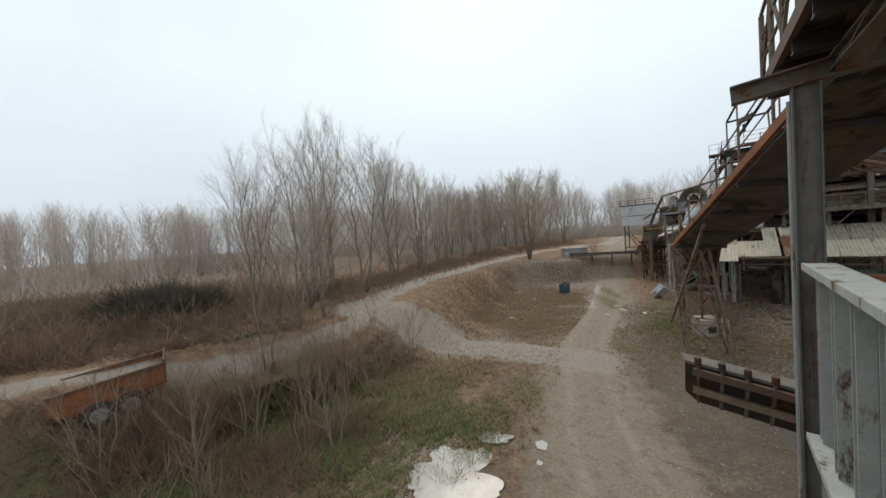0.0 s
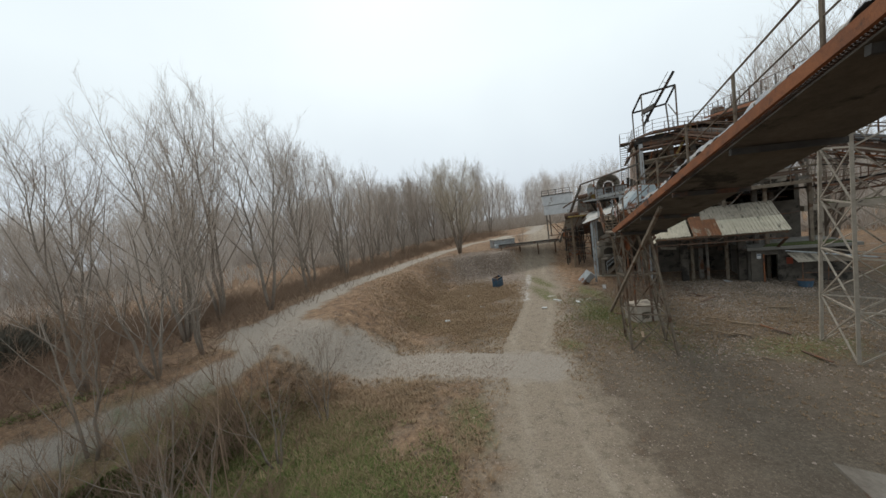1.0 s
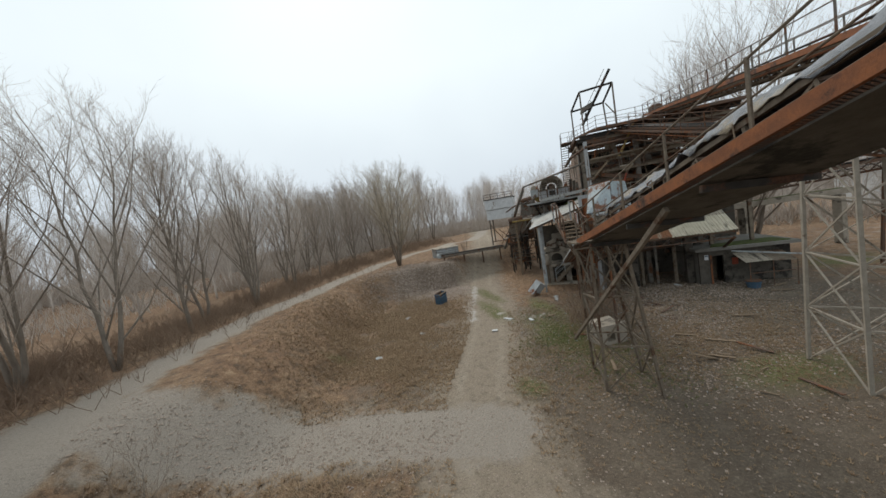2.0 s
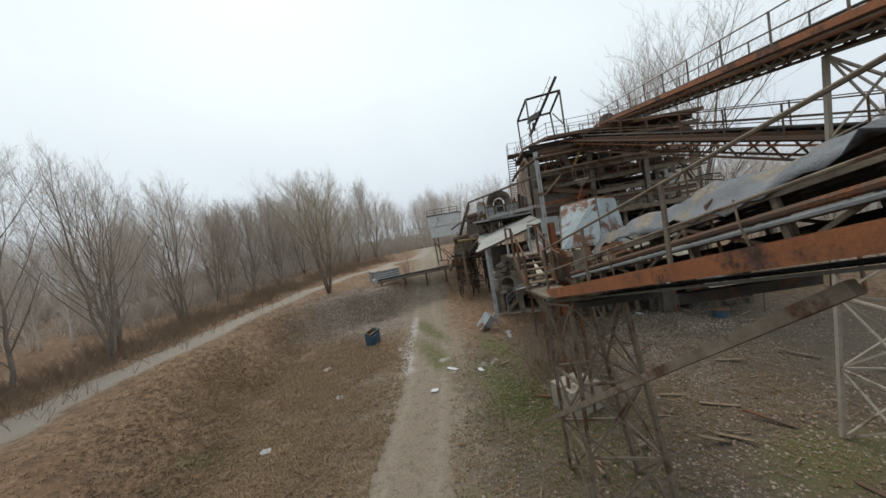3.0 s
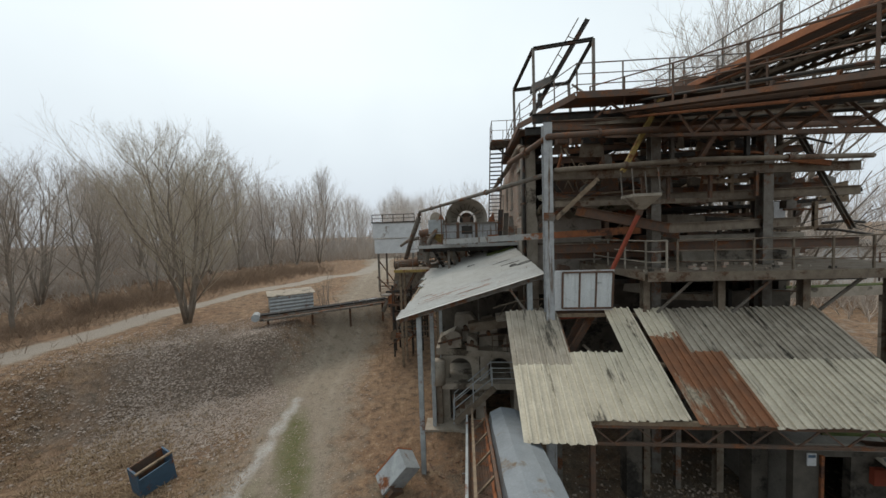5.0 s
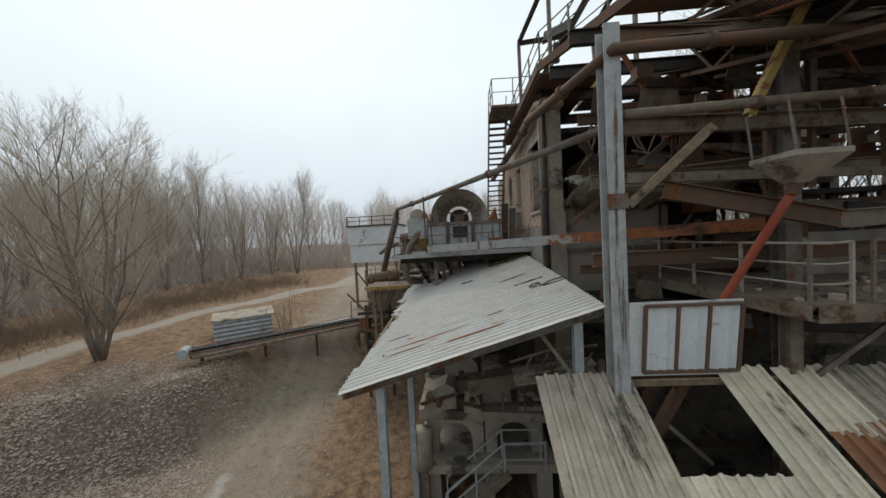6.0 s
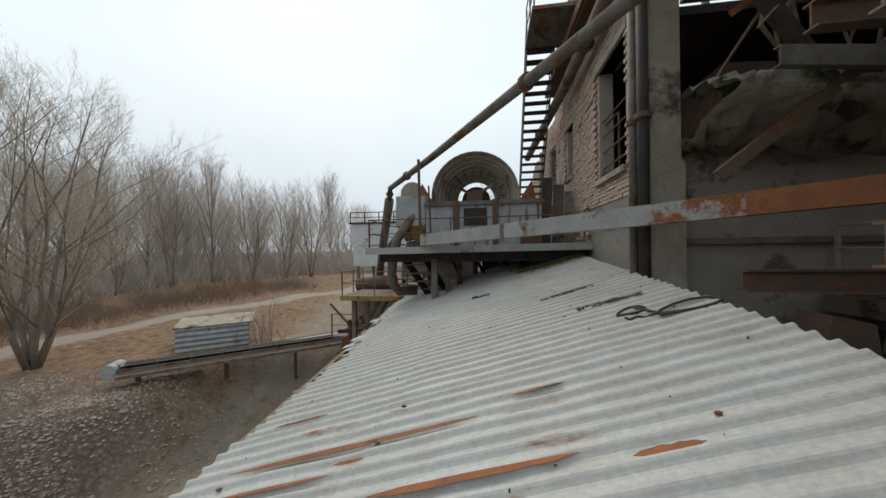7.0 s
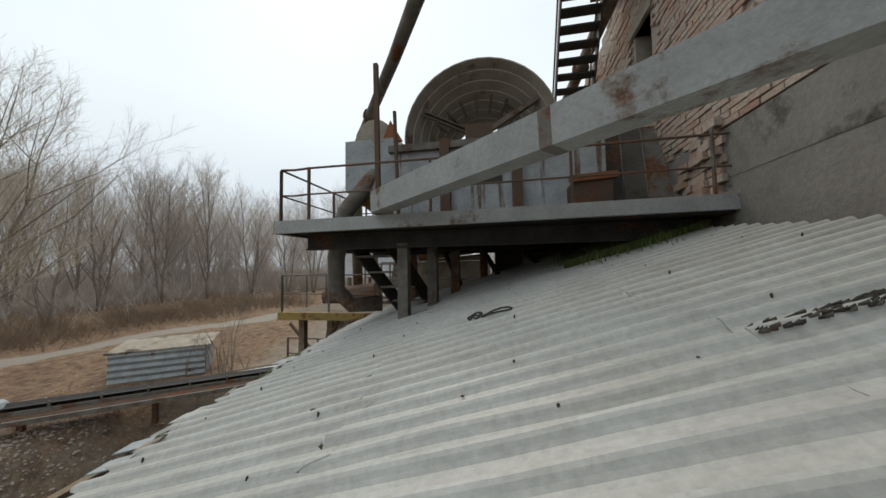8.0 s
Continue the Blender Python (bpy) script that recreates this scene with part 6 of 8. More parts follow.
for e in (3.6,):
    a, b = ca + cd * 0.2 + cn * e, cb + cn * e
    part("far_panel", Mesh().prism([a + Vector((0, 0, 3.5)), b + Vector((0, 0, 3.5)), b + Vector((0, 0, 6.9)), a + Vector((0, 0, 6.9))], cn * 0.04), M_BROWN, store, "rust-brown inner wall")
a = ca + cd * 0.3 + cn * 0.15
part("end_panel", Mesh().prism([a + Vector((0, 0, 4.2)), a + cn * 3.5 + Vector((0, 0, 4.2)), a + cn * 3.5 + Vector((0, 0, 6.3)), a + Vector((0, 0, 6.3))], cd * 0.04), M_ORANGE, store)
part("hopper_floor", Mesh().prism([a + Vector((0, 0, 4.2)), a + cn * 3.5 + Vector((0, 0, 4.2)), a + cn * 2.3 + cd * 2 + Vector((0, 0, 2.9)), a + cn * 1.3 + cd * 2 + Vector((0, 0, 2.9))], (0, 0, 0.04)), M_BROWN, store)
headdeck = thing("head_platform", (5.0, 3.8, 8.6), "dark steel platform with pale rails beside the conveyor head", "platform")
ha, hb, hw = Vector((5.85, 5.4, 8.78)), Vector((4.15, 2.15, 8.78)), Vector((0.75, -0.36, 0))
part("plate", Mesh().prism([ha, hb, hb + hw, ha + hw], (0, 0, 0.05)), M_CONC_D, headdeck)
part("edge_channel", Mesh().channel(ha, hb, 0.06, 0.16, 0.012), M_BROWN, headdeck)
for k in range(5):
    o = ha.lerp(hb, 0.08 + 0.21 * k)
    part("bearer", Mesh().beam(o - Vector((0, 0, 0.14)), o + hw - Vector((0, 0, 0.14)), 0.1, 0.18), M_DARK, headdeck)
part("carrier", Mesh().beam(ha + hw * 0.45 - Vector((0, 0, 0.3)), hb + hw * 0.45 - Vector((0, 0, 0.3)), 0.12, 0.16), M_STEEL, headdeck)
railing(headdeck, [ha + Vector((0, 0, 0.05)), hb + Vector((0, 0, 0.05))], 1.0, 0.75, M_DUST, 2, 0.022)
for k in range(4):
    part("rail_brace", Mesh().bar(ha.lerp(hb, k / 5) + Vector((0, 0, 0.1 + 0.9 * (k % 2))), ha.lerp(hb, (k + 1) / 5) + Vector((0, 0, 1.0 - 0.9 * (k % 2))), 0.03, 0.03), M_DUST, headdeck)
lip = thing("bin_chute", (5.0, 5.6, 0), "dark grey discharge chute with rusty cross rails beside the bin", "chute")
la, lb = Vector((4.37, 4.76, 5.0)), Vector((5.49, 4.24, 4.8))
lw = Vector((0.10, 0.24, -0.64))
part("side_plate", Mesh().plate([la, lb, lb + lw, la + lw + (lb - la) * 0.12, la + lw * 0.8], 0.03), M_DARK, lip)
part("rear_plate", Mesh().plate([la, la + Vector((0.1, 0.3, 0.02)), lb + Vector((0.1, 0.3, 0.02)), lb], 0.02), M_STEEL, lip)
for k, mat in ((0.12, M_BROWN), (0.58, M_WOOD)):
    o = lw * k - Vector((0.06, 0.1, 0))
    part("cross_rail", Mesh().bar(la.lerp(lb, 0.08) + o, lb + o, 0.06, 0.09), mat, lip)
for k in range(5):
    o = la.lerp(lb, 0.12 + 0.2 * k) - Vector((0.03, 0.05, 0))
    part("rib", Mesh().bar(o, o + lw * 0.95, 0.03, 0.05), M_STEEL, lip)
    part("bolt", Mesh().tube([o + Vector((0, 0, 0.02)), o + Vector((0, 0, 0.12))], 0.04, 8), M_DARK, lip)
part("stay", Mesh().bar(lb + lw * 0.9, Vector((5.4, 4.1, 1.2)), 0.06, 0.07), M_BROWN, lip)
part("hanger", Mesh().bar(lb + Vector((0, 0, 0)), Vector((5.4, 4.1, 5.3)), 0.05, 0.08), M_BROWN, lip)

# ---- yard things ----
hut = thing("concrete_hut", (8.8, 1.2, 0), "low stained concrete hut with a mossy flat roof and dark doorway", "hut", PLANT)
# front wall darker than its tan-grey, painting the shade of the roof above
part("front_wall", Mesh().box((6.3, -1.0, 0), (7.0, -0.8, 2.4)).box((7.75, -1.0, 0), (11.4, -0.8, 2.4)).box((7.0, -1.0, 2.0), (7.75, -0.8, 2.4)), M_CONC_D, hut)
part("side_wall", Mesh().box((6.3, -0.8, 0), (6.5, 3.6, 2.4)), M_PLASTER, hut)
part("side_wall", Mesh().box((11.2, -0.8, 0), (11.4, 3.6, 2.4)), M_PLASTER, hut)
part("rear_wall", Mesh().box((6.5, 3.4, 0), (11.2, 3.6, 2.4)), M_CONC_D, hut)
part("roof_slab", Mesh().prism([(6.0, -1.35, 2.4), (11.8, -1.35, 2.4), (11.8, 3.8, 2.4), (6.0, 3.8, 2.4)], (0, 0, 0.2)), M_PLASTER, hut)
part("roof_moss", Mesh().prism([(7.0, -1.0, 2.6), (11.4, -1.1, 2.6), (11.2, 0.6, 2.6), (7.6, 0.2, 2.6)], (0, 0, 0.06)), M_MOSS, hut, "moss and dead leaves")
part("door_post", Mesh().box((6.95, -1.06, 0), (7.03, -0.98, 2.05)), M_ORANGE, hut)
part("notice", Mesh().box((6.62, -1.03, 1.75), (6.85, -1.003, 2.1)), M_WHITE, hut, "small white notice plate")
part("notice_bar", Mesh().box((6.64, -1.034, 1.98), (6.83, -1.03, 2.06)), M_BLUE, hut)
part("red_box", Mesh().box((8.2, -1.12, 1.3), (8.5, -1.0, 1.75)), M_RED, hut, "red alarm box")
awning = thing("small_awning", (9.6, -2.0, 0), "sagging corrugated awning on thin pipe posts beside the hut", "awning", PLANT)
part("roof_sheet", Mesh().wave((8.2, -2.7, 1.65), (0, 1.6, 0.42), (1.4, 0, 0.03), 0.16, 0.04), M_FIBRE_D, awning)
part("roof_sheet", Mesh().wave((9.6, -2.65, 1.62), (0, 1.6, 0.42), (1.3, 0, -0.05), 0.16, 0.04), M_DUST, awning)
for u in (8.4, 9.6, 10.8):
    part("post", Mesh().tube([(u, -2.6, 0), (u + 0.03, -2.6, 1.66)], 0.03, 6), M_BROWN, awning)
part("pipe_rail", Mesh().tube([(8.4, -2.6, 0.9), (10.8, -2.6, 0.95)], 0.025, 6), M_BROWN, awning)
part("gutter_pipe", Mesh().tube([(8.0, -1.5, 2.3), (11.9, -2.6, 1.75)], 0.05, 8), M_PALE, awning)

portal = thing("concrete_portal", (44, 28.3, 0), "mossy concrete portal frame standing beyond the plant", "portal")
part("pillar", Mesh().box((42.5, 27.9, 0), (43.1, 28.5, 4.3)), M_CONC, portal)
part("pillar", Mesh().box((36.2, 30.9, 0), (36.8, 31.5, 4.3)), M_CONC, portal)
part("lintel", Mesh().bar((35.6, 31.6, 4.55), (43.9, 27.8, 4.6), 0.7, 0.5), M_CONC, portal)
part("moss", Mesh().bar((36.5, 31.2, 4.82), (43.0, 28.2, 4.87), 0.5, 0.06), M_MOSS, portal)

HOUSE = pose(83.0, 35.5, 0, 0, 0, 68)
house = thing("distant_house", (0, 0, 0), "pale rendered flat-roofed works building standing far beyond the plant", "house", HOUSE)
part("wall", Mesh().box((-9, 0, 0), (9, 9, 5.4)), M_WHITE, house)
part("roof", Mesh().box((-9.4, -0.4, 5.4), (9.4, 9.4, 5.8)), M_CONC_D, house)
for k in range(5):
    for z in (0.9, 3.3):
        w = part("window", Mesh().box((-7.6 + 3.3 * k, -0.05, z), (-5.9 + 3.3 * k, 0.0, z + 1.3)), M_DARK, house)
        part("sill", Mesh().box((-7.7 + 3.3 * k, -0.14, z - 0.12), (-5.8 + 3.3 * k, -0.05, z)), M_CONC, w)
plinth = thing("crusher_plinth", (-2.4, 4.6, 0), "tall dust-grey concrete machine plinth with arched openings under the canopy", "plinth", PLANT)
DV = 3.75


def arched(u0, u1, z0, z1, v, depth):
    """A wall with one round-headed opening."""
    c, r = (u0 + u1) / 2, (u1 - u0) * 0.3
    zs = z1 - 0.12 - r
    head = [(c - r * math.cos(math.pi * i / 10), v, zs + r * math.sin(math.pi * i / 10)) for i in range(11)]
    return Mesh().prism([(u0, v, z0), (c - r, v, z0)] + head + [(c + r, v, z0), (u1, v, z0), (u1, v, z1), (u0, v, z1)], (0, depth, 0))


part("slab", Mesh().prism([(-4.1, DV, 3.05), (-0.1, DV, 2.85), (-0.1, DV, 3.1), (-4.1, DV, 3.35)], (0, 2.4, 0)), M_CONC, plinth)
for u in (-3.9, -2.15):
    part("arch", arched(u, u + 1.7, 1.9, 2.95, DV + 0.15, 0.5), M_CONC, plinth)
part("ledge_slab", Mesh().box((-4.2, DV - 0.4, 1.65), (-0.2, DV + 1.9, 1.9)), M_CONC, plinth)
for u in (-4.0, -2.4, -0.7):
    part("leg", Mesh().box((u, DV, 0), (u + 0.45, DV + 1.6, 1.65)), M_CONC, plinth)
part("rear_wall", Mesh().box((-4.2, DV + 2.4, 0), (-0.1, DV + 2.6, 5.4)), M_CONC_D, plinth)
part("floor_pad", Mesh().box((-4.6, DV - 0.9, -0.1), (-0.1, DV, 0.12)), M_CONC, plinth)
for k, (u, v, z, a, b, c, tilt) in enumerate(((-3.95, 3.6, 3.4, 1.0, 0.7, 0.5, 0.28), (-2.75, 3.7, 3.3, 0.5, 0.5, 0.62, -0.15), (-2.2, 4.2, 3.3, 0.9, 0.8, 1.1, 0.1), (-1.15, 3.9, 3.2, 0.7, 0.6, 0.5, 0.0), (-3.4, 4.6, 3.4, 1.2, 0.6, 1.2, 0.05))):
    blk = thing("crusher_casting", (u, v, z), "dusty broken crusher casting lying on the plinth", "machine part", PLANT, "crusher castings")
    part("body", Mesh().prism([(u, v, z - 0.06), (u + a, v, z - 0.06 + tilt * 0.3), (u + a * 0.95, v, z + c * 0.7 + tilt), (u + a * 0.7, v, z + c + tilt), (u + a * 0.12, v, z + c)], (0.05, b, 0)), (M_TAN, M_TAN, M_CONC, M_CONC, M_TAN)[k], blk)
    part("flange", Mesh().bar((u - 0.05, v - 0.03, z + c * 0.4), (u + a + 0.05, v - 0.03, z + c * 0.4 + tilt), 0.05, 0.09), M_BROWN, blk)
    for j in range(4):
        q = lerp((u, v - 0.05, z + c * 0.4), (u + a, v - 0.05, z + c * 0.4 + tilt), (j + 0.5) / 4)
        part("bolt", Mesh().tube([q, q - Vector((0, 0.05, 0))], 0.03, 6), M_DARK, blk)
    part("shaft", Mesh().tube([(u + a * 0.5, v - 0.25, z + c * 0.55), (u + a * 0.5, v + b, z + c * 0.55)], 0.09, 10), M_BROWN, blk)
dguard = thing("plinth_railing", (-1.0, 3.7, 3.1), "bent tubular guard rail on the crusher plinth", "railing", PLANT)
railing(dguard, [(-1.6, DV + 0.05, 3.1), (-0.3, DV + 0.05, 3.05)], 0.85, 0.6, M_DUST, 2, 0.022)
pstair = thing("plinth_stair", (-2.4, 3.2, 0), "dusty steel stair with tubular rails in front of the plinth", "stair", PLANT)
for e in (0.0, 0.62):
    part("stringer", Mesh().bar((-3.3, DV - 0.75 + e, 0.35), (-1.6, DV - 0.75 + e, 1.9), 0.05, 0.26), M_DUST, pstair)
    part("top_rail", Mesh().tube([(-3.35, DV - 0.75 + e, 1.35), (-1.7, DV - 0.75 + e, 2.75), (-0.6, DV - 0.75 + e, 2.75)], 0.028, 6), M_PALE, pstair)
    part("middle_rail", Mesh().tube([(-3.35, DV - 0.75 + e, 0.95), (-1.7, DV - 0.75 + e, 2.3), (-0.6, DV - 0.75 + e, 2.3)], 0.022, 6), M_PALE, pstair)
    for u, z in ((-3.35, 0.3), (-2.5, 1.05), (-1.7, 1.8), (-0.6, 1.8)):
        part("post", Mesh().bar((u, DV - 0.75 + e, z), (u, DV - 0.75 + e, z + 1.0), 0.05, 0.05), M_PALE, pstair)
for k in range(8):
    q = lerp((-3.3, DV - 0.75, 0.42), (-1.6, DV - 0.75, 1.95), k / 8)
    part("tread", Mesh().box((q.x, q.y, q.z), (q.x + 0.22, q.y + 0.62, q.z + 0.03)), M_TAN, pstair)
hatch = thing("tank_shell", (-3.95, 3.3, 0), "pale bent steel tank shell beside the plinth", "tank", PLANT)
part("shell", Mesh().tube([(-4.05, DV - 0.3, 1.9), (-4.0, DV - 0.3, 2.9)], 0.36, 16, 0.3), M_TAN, hatch, smooth=True)
part("foot", Mesh().box((-4.2, DV - 0.45, 0), (-3.85, DV - 0.15, 1.9)), M_DUST, hatch)
ubeam = thing("under_roof_duct", (-1.3, 1.8, 0), "long dusty duct under the canopy roof", "duct", PLANT)
part("duct", Mesh().bar((-2.6, 2.4, 4.7), (0.2, 2.4, 5.1), 0.5, 0.35), M_DUST, ubeam)
part("tray", Mesh().beam((-1.6, 1.3, 5.35), (0.1, 1.3, 5.55), 0.4, 0.22, 0.02), M_TAN, ubeam)
for k in range(5):
    part("tray_bar", Mesh().bar((-1.5 + 0.3 * k, 1.1, 5.45), (-1.2 + 0.3 * k, 1.1, 5.9), 0.03, 0.03), M_DUST, ubeam)
part("tray_rail", Mesh().tube([(-1.7, 1.1, 5.75), (-0.9, 1.1, 5.98), (0.1, 1.1, 6.05)], 0.03, 6), M_DUST, ubeam)
for u in (-2.2, -0.4):
    part("hanger", Mesh().bar((u, 2.4, 4.8), (u, 2.4, roof_z(u, 2.4) - 0.1), 0.05, 0.05), M_STEEL, ubeam)
for a, b in (((0.1, 0.5, 3.2), (2.0, 0.6, 6.4)), ((0.0, 1.2, 2.6), (1.6, 1.2, 5.8)), ((-0.5, 0.9, 4.2), (1.2, 0.7, 4.1))):
    br = thing("loose_girder", a, "rusty girder wedged under the plant front", "girder", PLANT, "loose girders")
    part("bar", Mesh().bar(a, b, 0.14, 0.18), M_BROWN, br)
redtube = thing("red_tube", (0.6, 0.9, 5.6), "short red pipe under the plant front", "pipe", PLANT)
part("tube", Mesh().tube([(0.2, 0.5, 5.55), (2.2, 0.7, 5.6)], 0.09, 10), M_RED, redtube, smooth=True)

# white silo and washing machinery on the far side
silo = thing("white_silo_box", (-10, 22, 0), "white sheet-metal silo box on a dark steel frame", "silo", PLANT)
part("upper_sheet", Mesh().box((-12.0, 20.8, 8.2), (-7.8, 24.5, 9.7)), M_WHITE, silo)
part("lower_sheet", Mesh().box((-11.9, 20.9, 6.7), (-7.9, 24.4, 8.12)), M_WHITE, silo)
part("roof_lip", Mesh().box((-12.1, 20.7, 9.7), (-7.7, 24.6, 9.8)), M_DARK, silo)
for u, v in ((-11.6, 21.1), (-8.1, 21.1), (-11.6, 24.2), (-8.1, 24.2)):
    part("leg", Mesh().bar((u, v, 0), (u, v, 6.7), 0.18, 0.18), M_STEEL, silo)
for a, b in (((-11.6, 21.1, 1), (-8.1, 21.1, 6)), ((-8.1, 21.1, 1), (-11.6, 21.1, 6)), ((-11.6, 21.1, 3.4), (-8.1, 21.1, 3.4))):
    part("brace", Mesh().bar(a, b, 0.1, 0.1), M_BROWN, silo)
railing(silo, [(-12.0, 20.75, 9.8), (-7.8, 20.75, 9.8)], 0.7, 1.0, M_DARK, 1, 0.03)
for k, (u, v, w, d, z0, z1, mat) in enumerate(((-8.2, 12.5, 2.2, 3.0, 4.2, 6.2, M_DUST), (-6.6, 14.5, 2.0, 2.5, 6.4, 8.4, M_STEEL), (-7.6, 17.0, 2.4, 3.0, 3.2, 5.6, M_BROWN), (-5.0, 12.0, 2.2, 2.6, 6.4, 7.6, M_DUST))):
    g = thing("washing_machine_unit", (u, v, 0), "rusted dusty gravel washing unit on a steel frame", "machine", PLANT, "washing units")
    part("casing", Mesh().prism([(u, v, z0), (u + w, v, z0 + 0.3), (u + w, v, z1), (u + 0.3, v, z1 - 0.2)], (0, d, 0)), mat, g)
    part("drum", Mesh().tube([(u + 0.3, v - 0.2, z1 + 0.1), (u + w - 0.2, v - 0.2, z1 + 0.3)], 0.3, 12), M_BROWN, g)
    for x in (u + 0.1, u + w - 0.1):
        for y in (v + 0.1, v + d - 0.1):
            part("leg", Mesh().bar((x, y, 0), (x, y, z0 + 0.4), 0.14, 0.14), M_DARK, g)
    part("brace", Mesh().bar((u + 0.1, v + 0.1, 0.5), (u + w - 0.1, v + 0.1, z0), 0.08, 0.08), M_BROWN, g)
    part("brace", Mesh().bar((u + w - 0.1, v + 0.1, 0.5), (u + 0.1, v + 0.1, z0), 0.08, 0.08), M_BROWN, g)
    part("walk_plate", Mesh().box((u - 0.6, v - 0.9, z0), (u + w + 0.2, v - 0.1, z0 + 0.07)), M_STEEL, g)
    railing(g, [(u - 0.6, v - 0.85, z0 + 0.07), (u + w + 0.2, v - 0.85, z0 + 0.07)], 0.9, 1.0, M_STEEL, 1, 0.022)
for a, b, r in (((-5.6, 9.6, 9.5), (-7.4, 13.5, 6.3), 0.16), ((-6.0, 11.5, 8.2), (-8.6, 18.0, 7.5), 0.12), ((-8.8, 12.0, 3.0), (-7.2, 13.0, 6.2), 0.14), ((-8.6, 15.5, 1.5), (-6.0, 14.8, 6.0), 0.12), ((-4.5, 11.0, 6.6), (-7.5, 13.0, 3.2), 0.2)):
    g = thing("slurry_pipe", a, "grey slurry pipe between the washing units", "pipe", PLANT, "slurry pipes")
    part("tube", Mesh().tube([a, lerp(a, b, 0.5) + Vector((0, 0, 0.15)), b], r, 10), M_STEEL, g, smooth=True)

scaffold = thing("washing_scaffold", (-7, 13, 0), "dark rusty scaffold crowded with pipes below the wheel platform", "scaffold", PLANT)
for u, v in ((-7.9, 11.4), (-6.6, 11.4), (-7.9, 13.2), (-6.6, 13.2), (-8.4, 16.0), (-6.4, 16.0)):
    part("post", Mesh().bar((u, v, 0), (u, v, 5.0), 0.12, 0.12), M_DARK, scaffold)
for z in (1.4, 3.0, 4.6):
    for v in (11.4, 13.2):
        part("ledger", Mesh().bar((-8.1, v, z), (-6.3, v, z + 0.1), 0.08, 0.1), M_BROWN, scaffold)
tangle(100, (-8.4, 11.0, 0.8), (-7.0, 17.0, 4.8), RUSTY, scaffold)

# conveyor and tin shed on the far bank
fc = conveyor("far_conveyor", (10.3, 46.4, 3.3), (19.6, 49.2, 2.95), "low disused conveyor lying along the far bank", 0.7, 1, M_STEEL, M_STEEL, M_STEEL, 0, (False, False))[0]
for k in (0.05, 0.35, 0.65, 0.95):
    o = Vector((10.3, 46.4, 3.3)).lerp(Vector((19.6, 49.2, 2.95)), k)
    part("leg", Mesh().bar((o.x, o.y, gz(o.x, o.y)), (o.x, o.y, o.z - 0.1), 0.14, 0.14), M_BROWN, fc)
part("tail_drum", Mesh().tube([(10.1, 46.0, 3.37), (10.1, 46.8, 3.37)], 0.25, 12), M_PALE, fc)
for k in range(3):
    tp = thing("stacked_pipe", (12, 46.5 + 0.3 * k, 3.6), "long rusty pipe lying beside the far conveyor", "pipe", group="stacked pipes")
    part("tube", Mesh().tube([(11.5, 47.7 + 0.28 * k, 3.0), (19.0, 50.0 + 0.28 * k, 2.95)], 0.09, 8), (M_RED, M_WHITE, M_BROWN)[k], tp)
tin = thing("tin_shed", (12.2, 51.2, 2.7), "small grey corrugated tin shed with a flat roof", "shed")
b0 = gz(12.2, 51.2) - 0.1
part("front_sheet", Mesh().wave((10.6, 50.5, b0), (3.2, 0.45, 0), (0, 0, 1.35), 0.3, 0.08, 0.02), M_PALE, tin)
part("body", Mesh().prism([(10.65, 50.62, b0), (13.8, 51.06, b0), (13.5, 53.0, b0), (10.35, 52.6, b0)], (0, 0, 1.3)), M_PALE, tin)
part("roof", Mesh().prism([(10.5, 50.4, b0 + 1.3), (14.0, 50.9, b0 + 1.3), (13.7, 53.2, b0 + 1.45), (10.2, 52.7, b0 + 1.45)], (0, 0, 0.06)), M_CONC, tin)

# loose things in the yard
fridge = thing("dumped_fridge", (15.6, 32.2, 0), "dumped white refrigerator, tipped and rusting", "refrigerator")
fr = Matrix.Translation((15.5, 32.3, 0.62)) @ Euler((0.5, 0.55, 0.4)).to_matrix().to_4x4()


def turned(m, lo, hi):
    a = Mesh().box(lo, hi)
    a.v = [tuple(m @ Vector(p)) for p in a.v]
    return a


part("body", turned(fr, (-0.35, -0.35, -0.6), (0.35, 0.3, 0.6)), M_PALE, fridge)
part("door", turned(fr, (-0.35, 0.31, -0.6), (0.35, 0.37, 0.6)), M_ORANGE, fridge, "rusted door")
part("compressor", turned(fr, (-0.25, -0.5, -0.58), (0.25, -0.36, -0.25)), M_BROWN, fridge)
locker = thing("metal_locker", (7.9, 36.2, 0), "blue and rust metal box standing tilted in the grass", "box")
lm = Matrix.Translation((7.9, 36.2, 0.45)) @ Euler((0.12, -0.15, 0.7)).to_matrix().to_4x4()
part("side", turned(lm, (-0.5, -0.3, -0.6), (-0.45, 0.3, 0.6)), M_BLUE, locker)
part("side", turned(lm, (0.45, -0.3, -0.6), (0.5, 0.3, 0.6)), M_BLUE, locker)
part("back", turned(lm, (-0.45, 0.25, -0.6), (0.45, 0.3, 0.6)), M_BROWN, locker)
part("front", turned(lm, (-0.45, -0.3, -0.6), (0.45, -0.25, 0.35)), M_BLUE, locker)
part("rim", turned(lm, (-0.52, -0.32, 0.58), (0.52, -0.24, 0.64)), M_WOOD, locker)
tub = thing("blue_tub", (26.2, 23.6, 0), "round blue tub with a rusty rim", "tub")
part("shell", Mesh().tube([(26.2, 23.6, 0), (26.2, 23.6, 0.45)], 0.32, 18, 0.4), M_BLUE, tub)
part("rim", Mesh().tube([(26.2, 23.6, 0.44), (26.2, 23.6, 0.48)], 0.42, 18), M_BROWN, tub)
